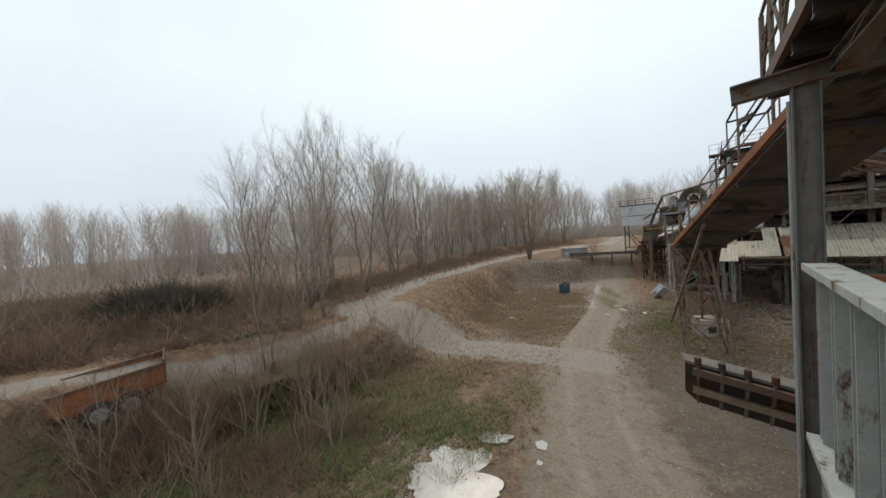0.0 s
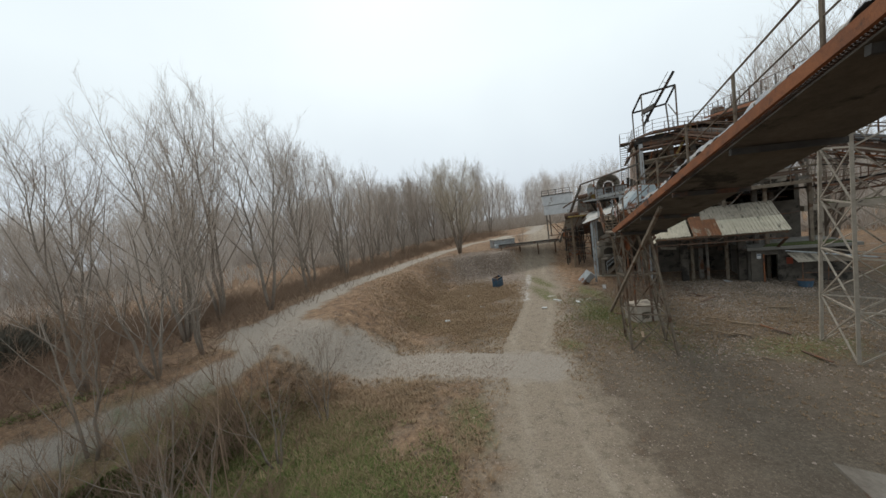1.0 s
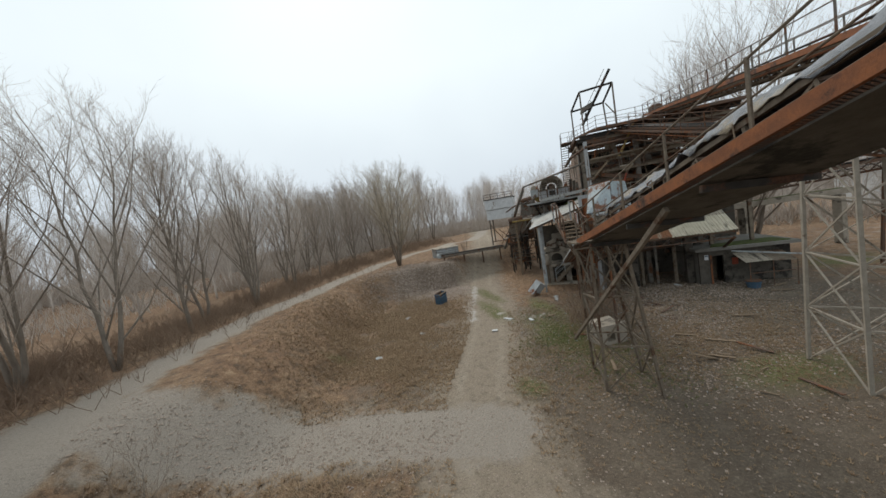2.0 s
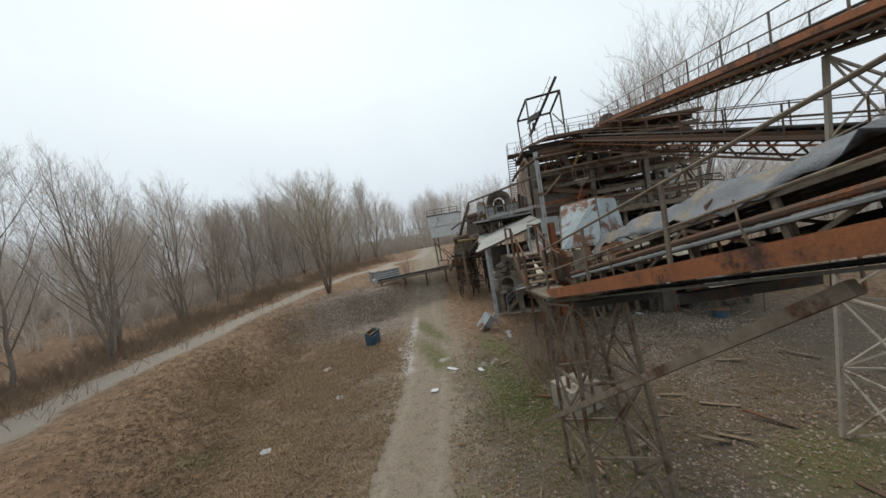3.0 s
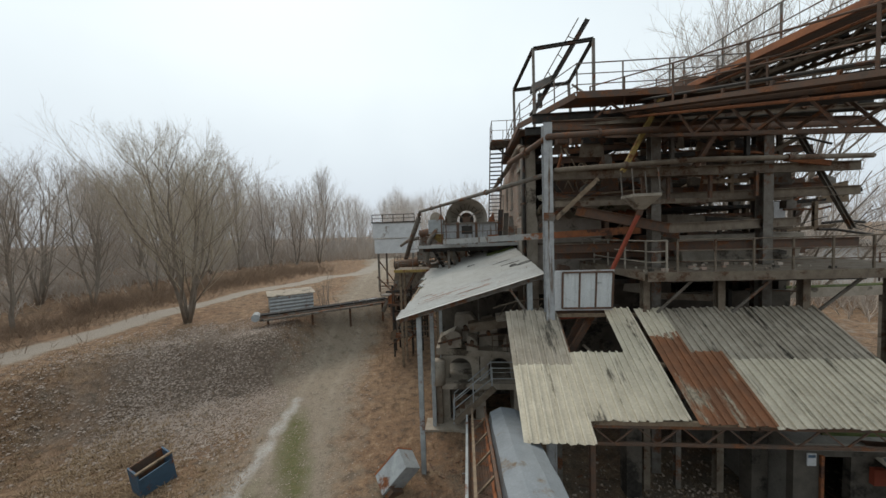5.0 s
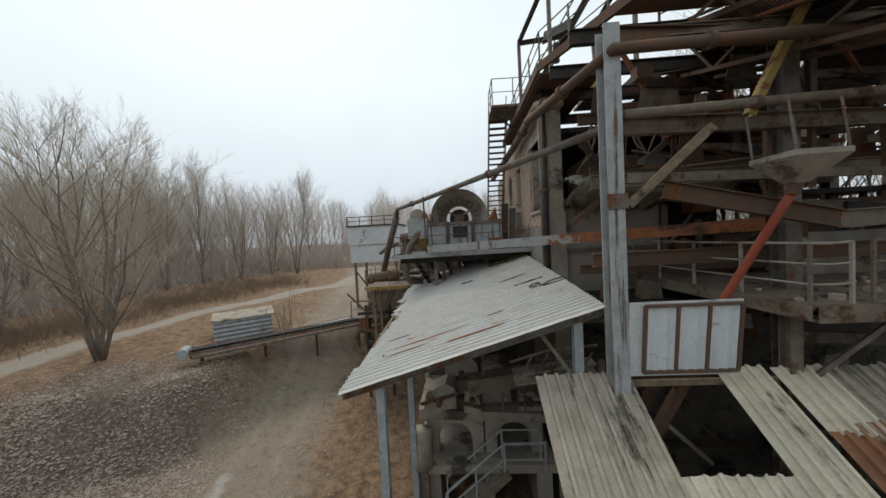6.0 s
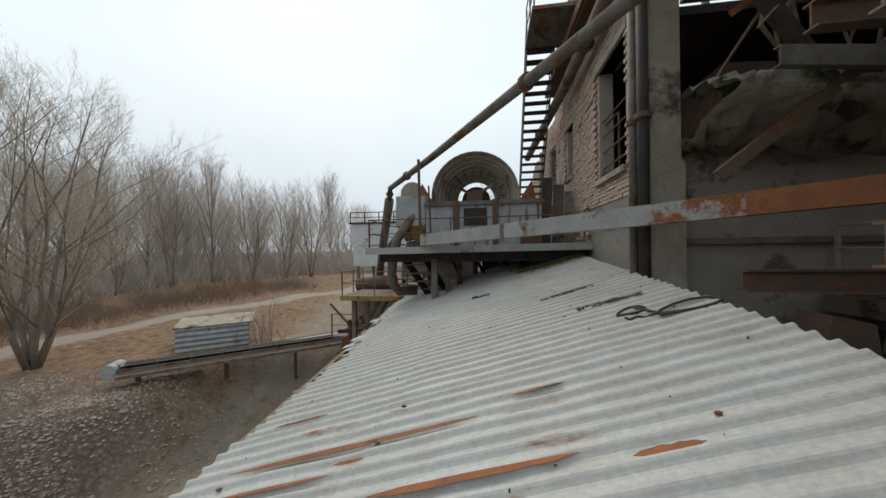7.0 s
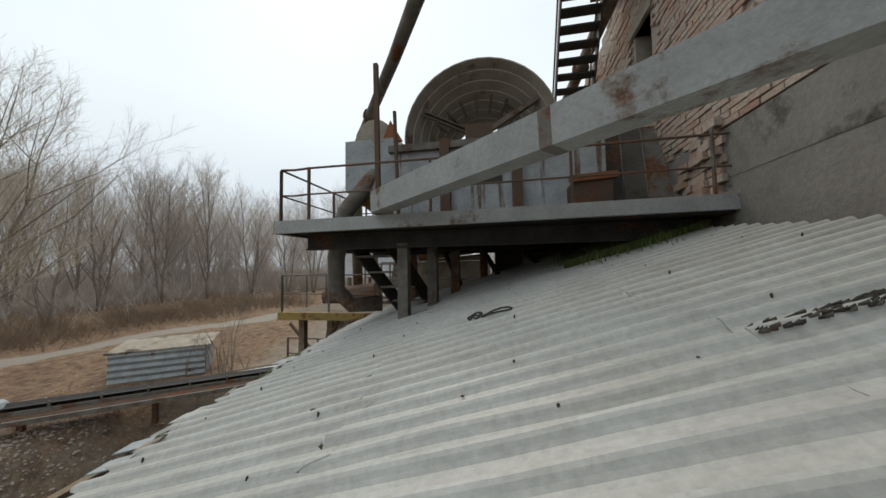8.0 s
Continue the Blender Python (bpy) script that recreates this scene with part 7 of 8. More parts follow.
for k, (x, y, mat, lab) in enumerate(((11.0, 28.0, M_WHITE, "flat white sheet scrap"), (9.4, 26.4, M_WHITE, "flat white sheet scrap"), (12.2, 27.0, M_WHITE, "torn pale sheet scrap"), (5.1, 29.0, M_PALE, "pale broken board"), (4.5, 33.6, M_PALE, "pale broken board"), (15.9, 30.0, M_PALE, "bent grey tin sheet"), (16.2, 30.6, M_PALE, "bent grey tin sheet"), (2.1, 26.2, M_PALE, "small white litter"), (24.2, 27.2, M_WHITE, "white bag of rubble"))):
    s = thing("scrap_sheet", (x, y, gz(x, y)), lab + " lying on the ground", "scrap", group="scrap sheets")
    a, z = random.uniform(0, 3), gz(x, y) + 0.03
    d, e = Vector((math.cos(a), math.sin(a), 0.05)) * random.uniform(0.2, 0.4), Vector((-math.sin(a), math.cos(a), 0.1)) * random.uniform(0.1, 0.2)
    o = Vector((x, y, z))
    part("sheet", Mesh().prism([o - d - e, o + d * 0.8 - e, o + d + e * 0.6, o + e, o - d * 0.7 + e * 0.8], (0, 0, 0.03)), mat, s)
pit = thing("concrete_block", (13.6, 21.6, 0), "broken concrete block with a square dark opening", "block")
part("shell", Mesh().box((13.0, 21.0, 0), (13.3, 22.2, 1.0)).box((13.75, 21.0, 0), (14.4, 22.2, 1.0)).box((13.3, 21.0, 0.6), (13.75, 22.2, 1.0)).box((13.3, 21.0, 0), (13.75, 22.2, 0.2)), M_CONC, pit)
for k in range(26):
    x, y = random.uniform(12, 27), random.uniform(14, 27)
    a = random.uniform(0, 6.28)
    ln = random.uniform(0.4, 1.3)
    z = gz(x, y) + 0.05
    b = thing("loose_plank", (x, y, z), "grey weathered plank lying in the yard", "plank", group="loose planks")
    part("board", Mesh().bar((x, y, z), (x + math.cos(a) * ln, y + math.sin(a) * ln, z + random.uniform(0, 0.2)), 0.12, 0.035), (M_WOOD, M_BROWN, M_WOOD)[k % 3], b)

# rusted trailer in the scrub
truck = thing("rusted_trailer", (-12, 9, 0.6), "rust-brown tipper trailer wreck overgrown with scrub", "trailer")
ta, tb = Vector((-12.9, 7.3, 0)), Vector((-11.1, 9.6, 0))
zt = gz(-12.2, 8.0) + 0.55
td = (tb - ta).normalized()
tn = Vector((-td.y, td.x, 0))
for o, nm in ((tn * 0, "side_board"), (tn * 2.2, "side_board")):
    part(nm, Mesh().prism([ta + o + Vector((0, 0, zt)), tb + o + Vector((0, 0, zt + 0.3)), tb + o + Vector((0, 0, zt + 1.15)), ta + o + Vector((0, 0, zt + 0.85))], tn * 0.06), M_ORANGE, truck)
    part("top_rail", Mesh().bar(ta + o + Vector((0, 0, zt + 0.85)), tb + o + Vector((0, 0, zt + 1.15)), 0.12, 0.09), M_BROWN, truck)
part("floor", Mesh().prism([ta + Vector((0, 0, zt)), tb + Vector((0, 0, zt + 0.4)), tb + tn * 2.2 + Vector((0, 0, zt + 0.4)), ta + tn * 2.2 + Vector((0, 0, zt))], (0, 0, 0.06)), M_BROWN, truck)
part("tailgate", Mesh().prism([tb + Vector((0, 0, zt + 0.4)), tb + tn * 2.2 + Vector((0, 0, zt + 0.4)), tb + tn * 2.2 + Vector((0, 0, zt + 1.3)), tb + Vector((0, 0, zt + 1.3))], td * 0.06), M_BROWN, truck)
for k in (0.4, 0.68):
    o = ta.lerp(tb, k) - tn * 0.1
    o.z = gz(o.x, o.y) + 0.42
    w = part("wheel", Mesh().tube([o, o + tn * 0.3], 0.45, 20), M_RUBBER, truck)
    part("rim", Mesh().tube([o - tn * 0.03, o + tn * 0.1], 0.24, 16), M_PALE, w)

# ---- trees and scrub ----
M_DARKBUSH = bark_material("dark_evergreen_stems", (0.045, 0.045, 0.035), (0.10, 0.095, 0.075))


def twig(mesh, p, d, ln, r, bend, rng, n=3):
    """A thin tapering stem of two lengths; returns points along it."""
    p, d = Vector(p), Vector(d).normalized()
    d2 = (d + bend).normalized()
    a, b = p + d * ln * 0.5, p + d * ln * 0.5 + d2 * ln * 0.5
    s = d.cross(Vector((0.31, 0.2, 0.93))).normalized()
    o = d.cross(s)
    k = len(mesh.v)
    for q, rr in ((p, r), (a, r * 0.7), (b, r * 0.28)):
        for j in range(n):
            c = 6.2832 * j / n
            v = q + (s * math.cos(c) + o * math.sin(c)) * rr
            mesh.v.append((v.x, v.y, v.z))
    for i in range(2):
        for j in range(n):
            mesh.f.append((k + i * n + j, k + i * n + (j + 1) % n, k + (i + 1) * n + (j + 1) % n, k + (i + 1) * n + j))
    return p, a, b, d, d2


def spike(mesh, p, d, ln, r):
    """The finest twigs: one three-sided point."""
    p, d = Vector(p), Vector(d).normalized()
    s = d.cross(Vector((0.31, 0.2, 0.93))).normalized() * r
    o = d.cross(s)
    k = len(mesh.v)
    e = p + d * ln
    for v in (p + s, p - s * 0.5 + o * 0.87, p - s * 0.5 - o * 0.87, e):
        mesh.v.append((v.x, v.y, v.z))
    mesh.f += [(k, k + 1, k + 3), (k + 1, k + 2, k + 3), (k + 2, k, k + 3)]


def make_tree(seed, tall, stems, spread, counts):
    """Trunk mesh and crown mesh of a bare tree, foot at the origin; counts: limbs a stem, then branches, twigs and tips of each."""
    rng = random.Random(seed)
    wood, crown = Mesh(), Mesh()
    last = len(counts) - 1
    fine = max(0.0004 * tall * (1.0 if last == 3 else 1.5), 0.0065 if tall < 8 else 0.0)

    def rv(k):
        return Vector((rng.uniform(-k, k), rng.uniform(-k, k), rng.uniform(-k, k)))

    def branch(p, d, ln, r, level):
        p0, a, b, d1, d2 = twig(wood if level == 1 else crown, p, d, ln, max(r * 0.8, fine), rv(0.16) + Vector((0, 0, 0.34 if level == 1 else 0.16)), rng, 4 if level == 1 else 3)
        for i in range(counts[level]):
            k = 0.15 + 0.85 * (i + rng.random()) / counts[level]
            q = p0.lerp(a, k * 2) if k < 0.5 else a.lerp(b, k * 2 - 1)
            side = rv(1.0)
            side = (side - d2 * side.dot(d2)).normalized()
            dd = (d2 * 0.95 + side * rng.uniform(0.35, 0.9) + Vector((0, 0, 0.2))).normalized()
            l2 = ln * rng.uniform(0.36, 0.64) * (1.2 - 0.5 * k)
            if level == last:
                spike(crown, q, dd, l2 * 1.2, fine * 0.62)
            else:
                branch(q, dd, l2, r * 0.42 * (1.15 - 0.5 * k), level + 1)

    for s in range(stems):
        a = 6.28 * s / stems + rng.uniform(0, 1)
        lean = Vector((math.cos(a), math.sin(a), 0)) * (0.04 if stems == 1 else rng.uniform(0.1, 0.26) * (0.7 + spread))
        h = tall * rng.uniform(0.8, 1.0)
        r = 0.0115 * tall * (1 if stems == 1 else 0.78)
        base, pts = Vector((lean.x * 0.5, lean.y * 0.5, -0.2)), []
        for i in range(8):
            k = i / 7
            pts.append(base + Vector((lean.x * h * 0.8 * k ** 0.8, lean.y * h * 0.8 * k ** 0.8, h * 0.9 * k)) + rv(0.010 * tall) * (i > 0))
        wood.tube(pts, r, 6, r * 0.10)
        d = (pts[-1] - pts[0]).normalized()
        for i in range(counts[0]):
            k = 0.13 + 0.87 * (i + rng.random()) / counts[0]
            j = min(int(k * 7), 6)
            q = pts[j].lerp(pts[j + 1], min(k * 7 - j, 1))
            an = i * 2.4 + rng.uniform(-0.6, 0.6)
            out = Vector((math.cos(an), math.sin(an), 0))
            # widest at two fifths of the height, narrowing to the top
            wide = 0.17 + 0.27 * math.sin(math.pi * min(1, k * 0.95 + 0.12)) ** 0.8
            branch(q, d * (0.95 + 0.5 * k) + out * (0.55 + spread) * rng.uniform(0.6, 1.15), h * wide * rng.uniform(0.85, 1.25), r * 0.5 * (1.1 - 0.75 * k), 1)
    return wood, crown


KINDS = [(11, 17, 1, 0.1, (20, 9, 6, 4)), (12, 18, 2, 0.1, (13, 9, 6, 3)), (13, 16, 3, 0.15, (10, 8, 5, 4)), (14, 15, 5, 0.25, (7, 8, 5, 3)), (15, 20, 1, -0.2, (26, 7, 5, 3)), (16, 13, 3, 0.3, (9, 8, 5, 4)),
         (31, 16, 1, 0.1, (20, 8, 5)), (32, 17, 2, 0.1, (12, 8, 5)), (33, 15, 3, 0.2, (8, 8, 5)), (34, 18, 1, -0.2, (22, 8, 5)), (35, 14, 2, 0.25, (12, 8, 5)), (41, 15, 6, 0.6, (9, 9, 6, 4)), (42, 6, 2, 0.25, (9, 6, 4)), (43, 6, 3, 0.4, (8, 6, 4))]
stock = []
for seed, tall, stems, spread, counts in KINDS:
    w, c = make_tree(seed, tall, stems, spread, counts)
    # kinds seeded 31 to 35 take the haze-paled colour, trunk and crown
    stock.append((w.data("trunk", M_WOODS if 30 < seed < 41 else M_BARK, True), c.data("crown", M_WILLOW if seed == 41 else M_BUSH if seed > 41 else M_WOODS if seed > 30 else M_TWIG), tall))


def tree_at(x, y, kind, tall, label="tall bare winter tree with grey bark and fine twigs", group="bare trees"):
    wood, crown, h = stock[kind]
    ob = new("bare_tree")
    k = tall / h
    ob.matrix_world = pose(x, y, gz(x, y) - 0.05, 0, 0, random.uniform(0, 360)) @ Matrix.Diagonal((k, k, k * random.uniform(0.94, 1.06), 1))
    tagged(ob, label, "tree", group)
    for nm, data in (("trunk", wood), ("crown", crown)):
        c = new(nm, data)
        c.parent = ob
    return ob


# the line of trees along the loop road
ROW = ((-10.8, 14.2, 1, 10.5), (-9.2, 15.2, 5, 8.5), (-8.9, 17.2, 1, 10), (-11.6, 19.8, 3, 13.5), (-12.2, 23.5, 2, 15), (-9.9, 25.2, 1, 15), (-9.8, 31.5, 0, 14.5), (-10.6, 35, 1, 15.5), (-8.4, 39.0, 2, 14.5), (-10.0, 43, 3, 15), (-7.0, 47, 1, 14.5), (-9.2, 52.5, 2, 14.5), (-5.4, 54.5, 0, 14), (-4.0, 61, 2, 14.5), (-9, 64, 3, 16), (-1.5, 66.5, 1, 15), (-8.7, 73, 0, 17))
for x, y, kind, tall in ROW:
    tree_at(x, y, kind, tall * 0.87)
tree_at(5.4, 50.4, 11, 14.4, "many-stemmed bare willow on the bank beside the track", "")
tree_at(16.2, 84, 2, 14, "single bare tree at the edge of the clearing", "")
for x, y, kind, tall in ((-6.5, 78, 0, 15), (-2, 73, 2, 14), (1.8, 75.5, 1, 15), (4.5, 80, 0, 16), (8.5, 83, 2, 15), (-9.5, 75, 1, 15), (12.5, 86, 1, 14), (-3.6, 83, 0, 17)):
    tree_at(x, y, kind, tall, "full bare tree at the back of the clearing", "trees behind the clearing")
tree_at(20.5, 122, 4, 27, "slender bare poplar above the woods", "")
tree_at(38.5, 32.5, 3, 24, "tall bare tree behind the high conveyors", "")
tree_at(35.0, 34.0, 2, 20, "bare tree behind the high conveyors", "")
for x, y, kind, tall in ((44, 36, 5, 12), (50, 42, 3, 13), (47, 26, 5, 8), (33, 41, 2, 15), (41, 44, 1, 17)):
    tree_at(x, y, kind, tall)
for x, y, kind, tall in ((-7.6, 7.6, 12, 4.6), (-4.1, 9.4, 13, 3.8), (-9.0, 12.4, 12, 6.4), (-6.2, 11.2, 13, 4.6), (-4.0, 13.0, 13, 4.4), (-7.9, 10.0, 12, 5.0), (-10.4, 7.0, 13, 4.2), (-3.2, 15.2, 13, 3.4)):
    tree_at(x, y, kind, tall, "thin leafless young tree on the near bank", "young trees")
rng = random.Random(5)


def strewn(line, count, spread):
    """Places along a line, clear of the open ground."""
    seg = list(zip(line, line[1:]))
    ln = [math.dist(p, q) for p, q in seg]
    for i in range(count):
        (ax, ay), (bx, by) = rng.choices(seg, ln)[0]
        k, o = rng.random(), rng.gauss(0, spread)
        L = math.dist((ax, ay), (bx, by))
        x, y = ax + (bx - ax) * k - (by - ay) / L * o, ay + (by - ay) * k + (bx - ax) / L * o
        if not (15 < x < 26 and 60 < y < 104 or (x > -15 and y < 70 and x < 40)):
            yield x, y


def belt(line, count, spread, tall, label, group):
    for x, y in strewn(line, count, spread):
        tree_at(x, y, rng.choice((6, 7, 8, 9, 10)), rng.uniform(*tall), label, group)


def far_woods(line, count, spread, tall):
    """The distant belt, past counting: one joined mesh."""
    plans = []
    for kind in (6, 7, 8, 9, 10):
        for data in stock[kind][:2]:
            n, m = len(data.vertices), len(data.loops)
            co, li, ls = np.empty(n * 3, np.float32), np.empty(m, np.int32), np.empty(len(data.polygons), np.int32)
            data.vertices.foreach_get("co", co)
            data.loops.foreach_get("vertex_index", li)
            data.polygons.foreach_get("loop_start", ls)
            plans.append((kind, co.reshape(-1, 3), li, ls))
    cos, lis, lss, nv, nl = [], [], [], 0, 0
    for x, y in strewn(line, count, spread):
        kind = rng.choice((6, 7, 8, 9, 10))
        k = rng.uniform(*tall) / stock[kind][2]
        m = np.array(pose(x, y, gz(x, y) - 0.05, 0, 0, rng.uniform(0, 360)) @ Matrix.Scale(k, 4))
        for kd, co, li, ls in plans:
            if kd == kind:
                cos.append(co @ m[:3, :3].T + m[:3, 3])
                lis.append(li + nv)
                lss.append(ls + nl)
                nv, nl = nv + len(co), nl + len(li)
    data = bpy.data.meshes.new("far_woods")
    co, li, ls = np.concatenate(cos).astype(np.float32), np.concatenate(lis).astype(np.int32), np.concatenate(lss).astype(np.int32)
    data.vertices.add(nv)
    data.loops.add(nl)
    data.polygons.add(len(ls))
    data.vertices.foreach_set("co", co.ravel())
    data.loops.foreach_set("vertex_index", li)
    data.polygons.foreach_set("loop_start", ls)
    data.update(calc_edges=True)
    # the pale colour carries the haze of distance
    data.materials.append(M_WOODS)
    tagged(new("far_woods", data), "distant belt of bare grey-brown winter trees, paled for haze", "woods", kind="stuff")


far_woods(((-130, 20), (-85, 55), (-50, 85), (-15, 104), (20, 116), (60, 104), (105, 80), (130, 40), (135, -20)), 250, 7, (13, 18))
belt(((-95, 8), (-60, 35), (-38, 62), (-16, 86), (8, 97)), 74, 6, (11, 15), "bare tree of the woods beyond the track", "woods beyond the track")
belt(((-30, 34), (-22, 50), (-15, 70), (-4, 84)), 14, 4, (9, 12), "bare tree of the woods beyond the track", "woods beyond the track")
belt(((-4, 88), (8, 93), (15, 97)), 14, 3, (13, 17), "bare tree at the back of the clearing", "woods behind the clearing")
belt(((28, 92), (45, 76), (58, 56), (66, 36), (74, 10), (80, -15)), 75, 5, (10, 15), "bare tree of the woods beyond the plant", "woods beyond the plant")


def scrub(name, label, count, place, tall, material, seed, thick=0.012, fan=0.5, split=2):
    """Thin stems in clumps, one joined object."""
    r, m = random.Random(seed), Mesh()
    for i in range(count):
        x, y, k = place(r)
        z = gz(x, y)
        for j in range(split):
            d = Vector((r.uniform(-fan, fan), r.uniform(-fan, fan), 1))
            h = tall * k * r.uniform(0.5, 1.15) * max(0.25, 0.8 + 0.95 * noise.noise(Vector((x * 0.3, y * 0.3, 4.0))))
            p, a, b, d1, d2 = twig(m, (x, y, z - 0.05), d, h, thick * (0.6 + k * 0.6), Vector((r.uniform(-0.4, 0.4), r.uniform(-0.4, 0.4), 0)), r)
            for q in range(4):
                dd = d2 + Vector((r.uniform(-0.9, 0.9), r.uniform(-0.9, 0.9), r.uniform(0, 0.6)))
                spike(m, p.lerp(b, r.uniform(0.35, 0.9)), dd, h * r.uniform(0.3, 0.6), thick * 0.45)
    me2 = bpy.data.meshes.new(name)
    me2.from_pydata(m.v, [], m.f)
    me2.materials.append(material)
    return tagged(new(name, me2), label, "scrub", kind="stuff")


def along(line, spread, shift=0.0):
    seg = list(zip(line, line[1:]))
    ln = [math.dist(a, b) for a, b in seg]

    def place(r):
        (ax, ay), (bx, by) = r.choices(seg, ln)[0]
        k = r.random()
        dx, dy = (bx - ax), (by - ay)
        L = math.hypot(dx, dy)
        o = shift + r.gauss(0, spread)
        return ax + dx * k - dy / L * o, ay + dy * k + dx / L * o, r.uniform(0.6, 1.2)
    return place


def patch(cx, cy, rx, ry):
    """Places that thin out unevenly from a centre."""
    def place(r):
        while True:
            x, y = r.gauss(0, 0.55), r.gauss(0, 0.55)
            px, py = cx + x * rx, cy + y * ry
            if math.hypot(x, y) < 1.5 and r.random() < 0.55 + 0.9 * noise.noise(Vector((px * 0.45, py * 0.45, rx))):
                on = min(math.hypot(px - qx, py - qy) for qx, qy in TRACK)
                if on > 1.3:
                    return px, py, r.uniform(0.5, 1.2)
    return place


TRACK = [(ax + (bx - ax) * k / 8, ay + (by - ay) * k / 8) for w, l in ROADS for (ax, ay), (bx, by) in zip(l, l[1:]) if -25 < ax < 20 and ay < 60 for k in range(9)]
BEHIND = ((-20, 20), (-12.5, 21.5), (-10.6, 25), (-10.2, 31), (-7.4, 40), (-5.2, 46.5), (-1.8, 56), (3.5, 63), (9.5, 66), (16, 72))
scrub("roadside_scrub", "dense brown leafless scrub along the far side of the track", 6500, along(BEHIND, 2.3, 2.0), 1.45, M_BUSH, 21, 0.011, 0.8)
# undergrowth of the woods wears the same haze-paled colour
scrub("woodland_undergrowth", "grey-brown woodland undergrowth beneath the bare trees, paled for haze", 1900, along(((-95, 8), (-60, 32), (-36, 54), (-22, 66), (-8, 80), (6, 92)), 6, 0), 3.0, M_WOODS, 22, 0.022, 0.6)
scrub("far_undergrowth", "brown undergrowth below the far woods, paled for haze", 9000, along(((-130, 18), (-85, 52), (-50, 82), (-15, 100), (20, 112), (60, 100), (105, 76), (130, 36), (135, -25)), 6, 2), 6.0, M_WOODS, 23, 0.05, 0.7)
scrub("wood_edge", "brown thicket at the edge of the woods beyond the plant", 2600, along(((26, 88), (44, 74), (56, 54), (64, 34), (72, 8), (78, -18)), 4, 0), 3.2, M_TWIG, 34, 0.04, 0.7)
scrub("bank_thicket", "tangled brown thicket on the near bank", 1300, patch(-13.0, 8.6, 4.6, 3.6), 1.3, M_BRAMBLE, 24, 0.010, 1.2)
scrub("bank_bushes", "leafless brown bushes crowding the edge of the near bank", 210, along(((-11.0, 8.2), (-8.8, 10.6), (-7.0, 13.0), (-5.8, 14.6)), 0.6), 1.9, M_BUSH, 36, 0.012, 0.65, 4)
scrub("clearing_edge", "brown thicket at the far edge of the clearing", 2600, along(((-18, 56), (-8, 74), (4, 87), (16, 95), (27, 91), (40, 78)), 2.6), 2.6, M_TWIG, 37, 0.03, 0.7)
scrub("bramble_slope", "dark brown brambles over the left slope", 5600, patch(-21, 13, 11, 10), 1.5, M_BRAMBLE, 25, 0.013, 1.7)
scrub("tall_saplings", "tall thin leafless saplings beside the near bank", 26, patch(-6.5, 12.4, 3.6, 3.6), 3.6, M_BUSH, 26, 0.017, 0.4, 2)
scrub("near_saplings", "thin leafless saplings on the slope", 22, patch(-9.0, 8.0, 3.2, 2.4), 2.8, M_BUSH, 27, 0.015, 0.5, 2)
scrub("verge_brambles", "low red-brown bramble tangle on the near verge", 1500, patch(-5.6, 9.2, 3.2, 2.6), 0.8, M_BRAMBLE, 35, 0.009, 1.3)
scrub("mound_scrub", "sparse dry stems on the rubble bank", 420, along(((1.0, 24), (1.2, 30), (1.6, 36), (4, 42), (9, 45), (14, 48)), 1.6, 1.5), 0.7, M_GRASS, 28, 0.006)
scrub("plant_weeds", "dry weeds along the foot of the plant", 500, along(((11, 20), (14, 26), (16.5, 31), (17, 40), (18, 50)), 0.9, -0.6), 0.6, M_GRASS, 29, 0.006)
scrub("clearing_saplings", "two thin saplings on the far bank", 8, patch(15.5, 50.5, 1.8, 1.0), 3.2, M_BARK, 30, 0.02, 0.25, 2)
scrub("pit_scrub", "tangled leafless shrub under the sheet roof", 60, patch(15.5, 24.5, 1.4, 1.2), 2.0, M_BUSH, 31, 0.015, 0.6)


scrub("ivy_thicket", "dark ivy-grown thicket at the wood's edge", 700, patch(-21.5, 17.5, 3.0, 2.4), 2.7, M_DARKBUSH, 32, 0.04, 1.0, 5)
scrub("left_undergrowth", "brown undergrowth on the left slope", 3400, patch(-36, 18, 18, 15), 2.3, M_BUSH, 33, 0.024, 1.2, 3)


def grass(name, label, count, place, tall, material, seed):
    r, v, f = random.Random(seed), [], []
    for i in range(count):
        x, y, k = place(r)
        z, a, h = gz(x, y), r.uniform(0, 6.28), tall * k * r.uniform(0.5, 1.2)
        for j in range(5):
            w, a2 = 0.012 + 0.01 * r.random(), a + j * 1.26
            dx, dy = math.cos(a2), math.sin(a2)
            n = len(v)
            lean = r.uniform(0.6, 1.9) * h
            v += [(x - dy * w, y + dx * w, z - 0.02), (x + dy * w, y - dx * w, z - 0.02), (x + dx * lean, y + dy * lean, z + h)]
            f.append((n, n + 1, n + 2))
    me3 = bpy.data.meshes.new(name)
    me3.from_pydata(v, [], f)
    me3.materials.append(material)
    return tagged(new(name, me3), label, "grass", kind="stuff")


grass("dry_grass", "matted dry brown grass of the meadow", 42000, patch(3.4, 30, 5.6, 11.5), 0.075, M_GRASS, 41)
grass("tuft_grass", "rank straw-coloured grass tufts over the meadow", 5200, patch(4.0, 31, 5.6, 11.5), 0.2, M_GRASS, 47)
grass("bank_grass", "brown and straw grass on the near bank", 9000, patch(-3.6, 13.5, 4.6, 4.0), 0.20, M_GRASS, 42)
grass("green_grass", "short green winter grass on the near bank", 26000, patch(-5.2, 11.6, 4.6, 3.2), 0.19, M_GREEN, 43)
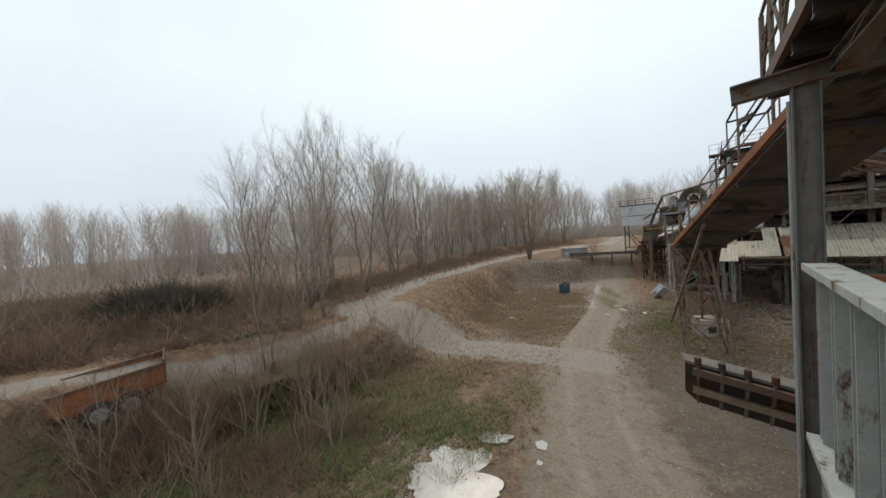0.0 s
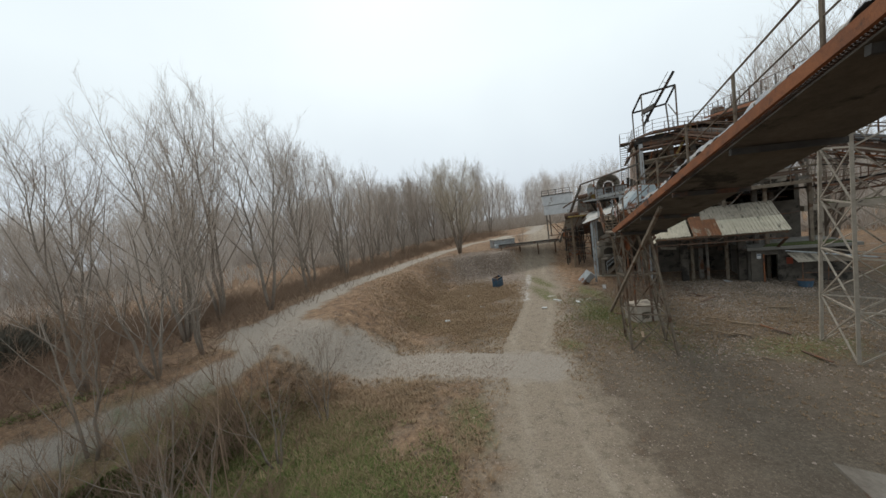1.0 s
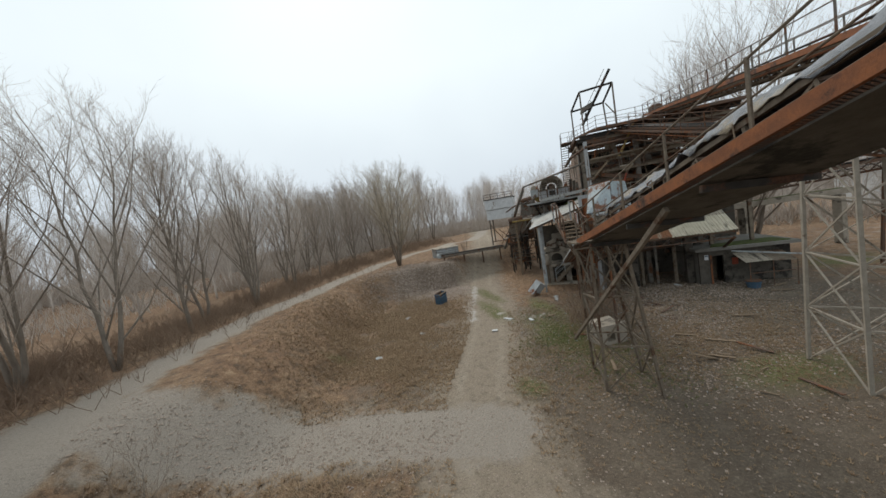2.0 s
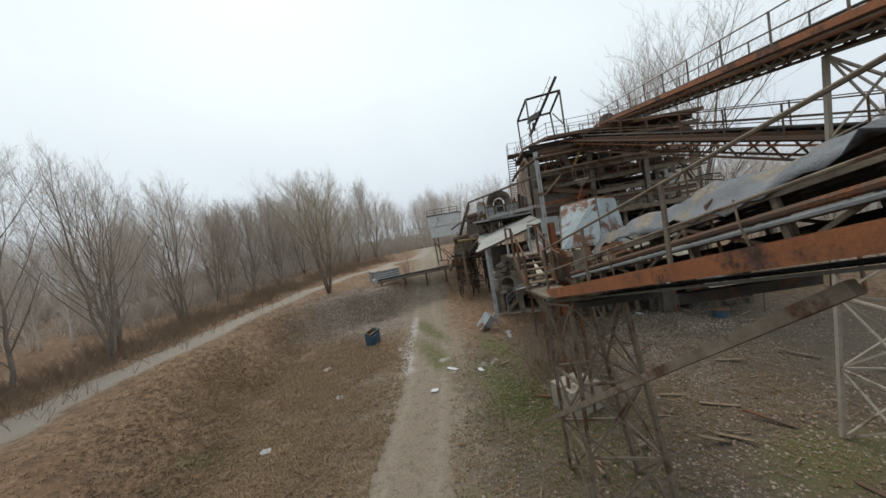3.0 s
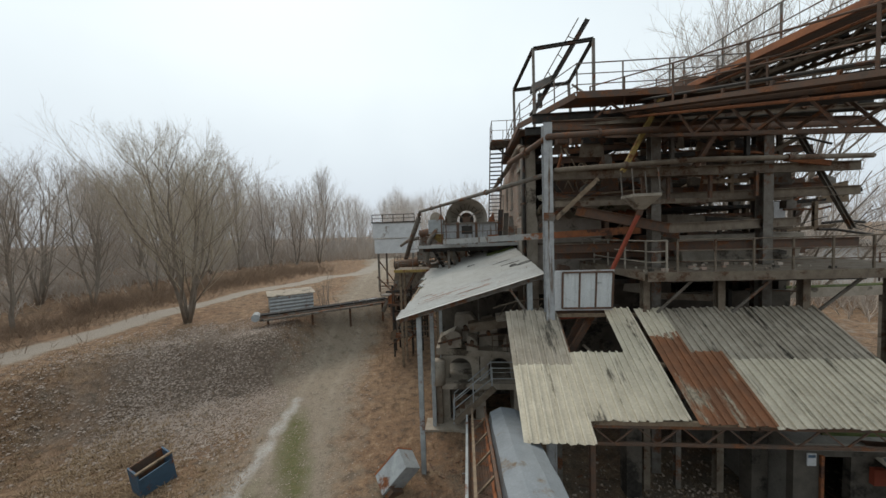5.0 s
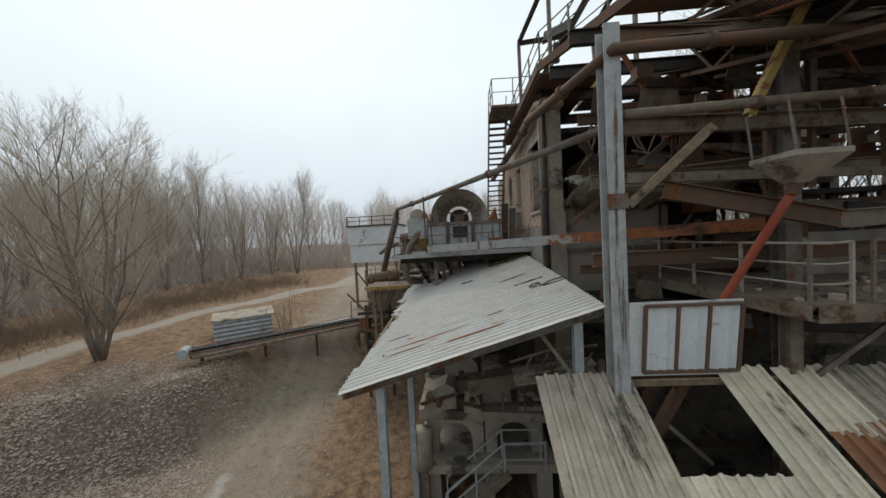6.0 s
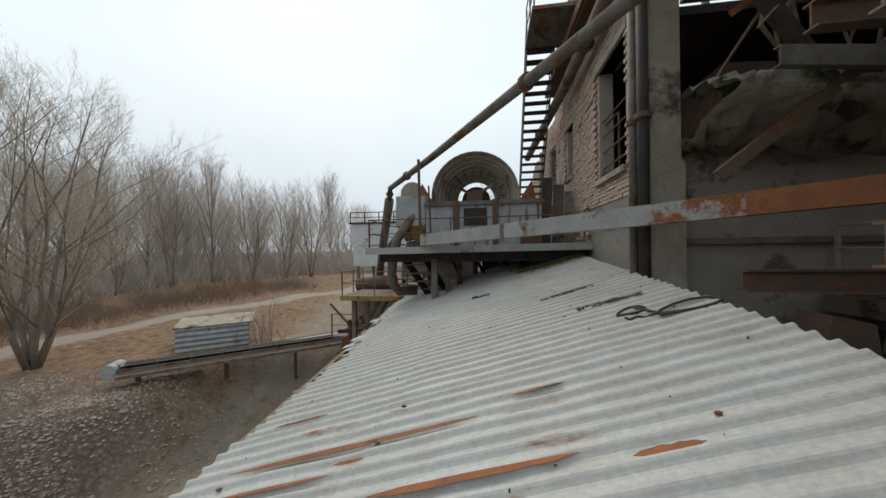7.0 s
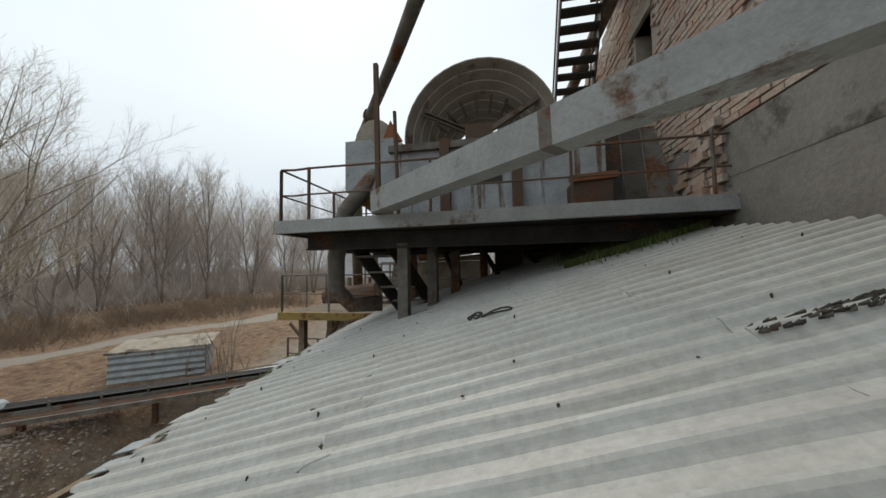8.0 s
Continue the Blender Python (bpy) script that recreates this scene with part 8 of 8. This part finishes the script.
grass("slope_grass", "green tufts on the left slope", 5000, patch(-8.6, 8.6, 3.6, 2.4), 0.18, M_GREEN, 44)
grass("yard_weeds", "thin brown weeds of the yard", 16000, patch(16, 21, 8.5, 8), 0.06, M_GRASS, 45)
grass("yard_moss", "green weeds in the damp yard", 5000, patch(12.5, 23, 2.5, 5), 0.06, M_GREEN, 46)


def stones(name, label, count, place, size, seed):
    r, v, f = random.Random(seed), [], []
    for i in range(count):
        x, y, k = place(r)
        z, s = gz(x, y), size * k * r.uniform(0.4, 1.3)
        n = len(v)
        p = [(1, 0, 0), (-1, 0, 0), (0, 1, 0), (0, -1, 0), (0, 0, 0.8), (0, 0, -0.8)]
        v += [(x + a * s * r.uniform(0.6, 1.2), y + b * s * r.uniform(0.6, 1.2), z + 0.2 * s + c * s * r.uniform(0.5, 1)) for a, b, c in p]
        f += [(n + a, n + b, n + c) for a, b, c in ((0, 2, 4), (2, 1, 4), (1, 3, 4), (3, 0, 4), (2, 0, 5), (1, 2, 5), (3, 1, 5), (0, 3, 5))]
    me4 = bpy.data.meshes.new(name)
    me4.from_pydata(v, [], f)
    me4.materials.append(M_STONE)
    return tagged(new(name, me4), label, "stones", kind="stuff")


stones("rubble_stones", "heaped pinkish-grey rubble stones on the bank", 15000, patch(7.6, 42.5, 6.2, 5.6), 0.06, 51)
stones("yard_rubble", "broken concrete rubble below the sheet roof", 3600, patch(23, 25.5, 5.0, 3.4), 0.055, 56)
stones("yard_stones", "scattered pale stones in the yard", 7500, patch(18, 20, 10, 9), 0.045, 52)
stones("road_stones", "loose gravel along the tracks", 9000, along(((4.3, 3), (4.8, 12), (6.2, 20), (9.2, 27), (11.8, 34), (13.4, 41)), 1.6), 0.03, 53)
stones("meadow_stones", "small pale stones scattered over the meadow", 4200, patch(5, 30, 6, 11), 0.04, 54)
stones("verge_stones", "coarse stones along the near verge", 3200, patch(-1.8, 9.5, 1.9, 3.2), 0.05, 55)
stones("junction_stones", "pale crushed stone where the tracks meet", 2600, along(((-6.5, 19.4), (-1.7, 19.4), (2.5, 18.6), (4.5, 17.2)), 0.9), 0.045, 57)


def debris(name, label, count, place, long, material, seed):
    """Broken boards and bars strewn over the ground, one joined object."""
    r, m = random.Random(seed), Mesh()
    for i in range(count):
        x, y, k = place(r)
        a, ln = r.uniform(0, 6.28), long * k * r.uniform(0.3, 1.0)
        z = gz(x, y) + 0.03
        m.bar((x, y, z), (x + math.cos(a) * ln, y + math.sin(a) * ln, z + r.uniform(0, 0.22) * ln), 0.02 + 0.12 * ln * r.random(), 0.02)
    me5 = bpy.data.meshes.new(name)
    me5.from_pydata([tuple(v) for v in m.v], [], m.f)
    me5.materials.append(material)
    return tagged(new(name, me5), label, "debris", kind="stuff")


debris("yard_debris", "broken boards and bars strewn over the yard", 305, patch(20, 21, 8, 7), 0.45, M_WOOD, 61)
debris("pale_debris", "pale splinters and sheet scraps strewn about the yard", 305, patch(17, 24, 6, 7), 0.12, M_PALE, 62)
debris("rusty_debris", "rusty offcuts strewn below the plant", 305, patch(18, 27, 4, 7), 0.4, M_BROWN, 63)
debris("meadow_litter", "small sticks strewn over the meadow", 305, patch(4, 33, 6, 11), 0.3, M_WOOD, 64)

# ---- bricks of the west wall ----
brick_me = Mesh().box((-0.012, 0, 0), (0.10, 0.245, 0.062)).data("brick", M_BRICK)
half_me = Mesh().box((-0.012, 0, 0), (0.10, 0.118, 0.062)).data("brick", M_BRICK)
rng = random.Random(9)
bx, by, bz = building["base"]
far_bricks, made = Mesh(), 0
row = 0
z = 8.64
while z < 12.95:
    v = 4.08 + (0.127 if row % 2 else 0)
    while v < 15.9:
        ok = all(solid(v + dv, z + dz) for dv in (0.0, 0.245) for dz in (0.0, 0.062)) and noise.noise(Vector((v * 0.8, z * 0.8, 3.0))) < 0.42 and rng.random() > 0.012
        if ok:
            out = rng.uniform(-0.008, 0.012)
            near = 6.05 < v < 8.15 and z < 11.3 or 4.05 < v < 6.2 and z < 9.15
            if near and made < 300:
                o = new("brick", brick_me)
                o.parent = building
                o.location = (out - bx, v - by, z - bz)
                o.rotation_euler = (rng.uniform(-0.01, 0.01), 0, rng.uniform(-0.02, 0.02))
                made += 1
            else:
                far_bricks.box((out - 0.012, v, z), (0.1, v + 0.245, z + 0.062))
        v += 0.257
    z += 0.075
    row += 1
fb = part("brickwork", far_bricks, M_BRICK, building, "worn red and buff brickwork")
tagged(fb, kind="stuff")
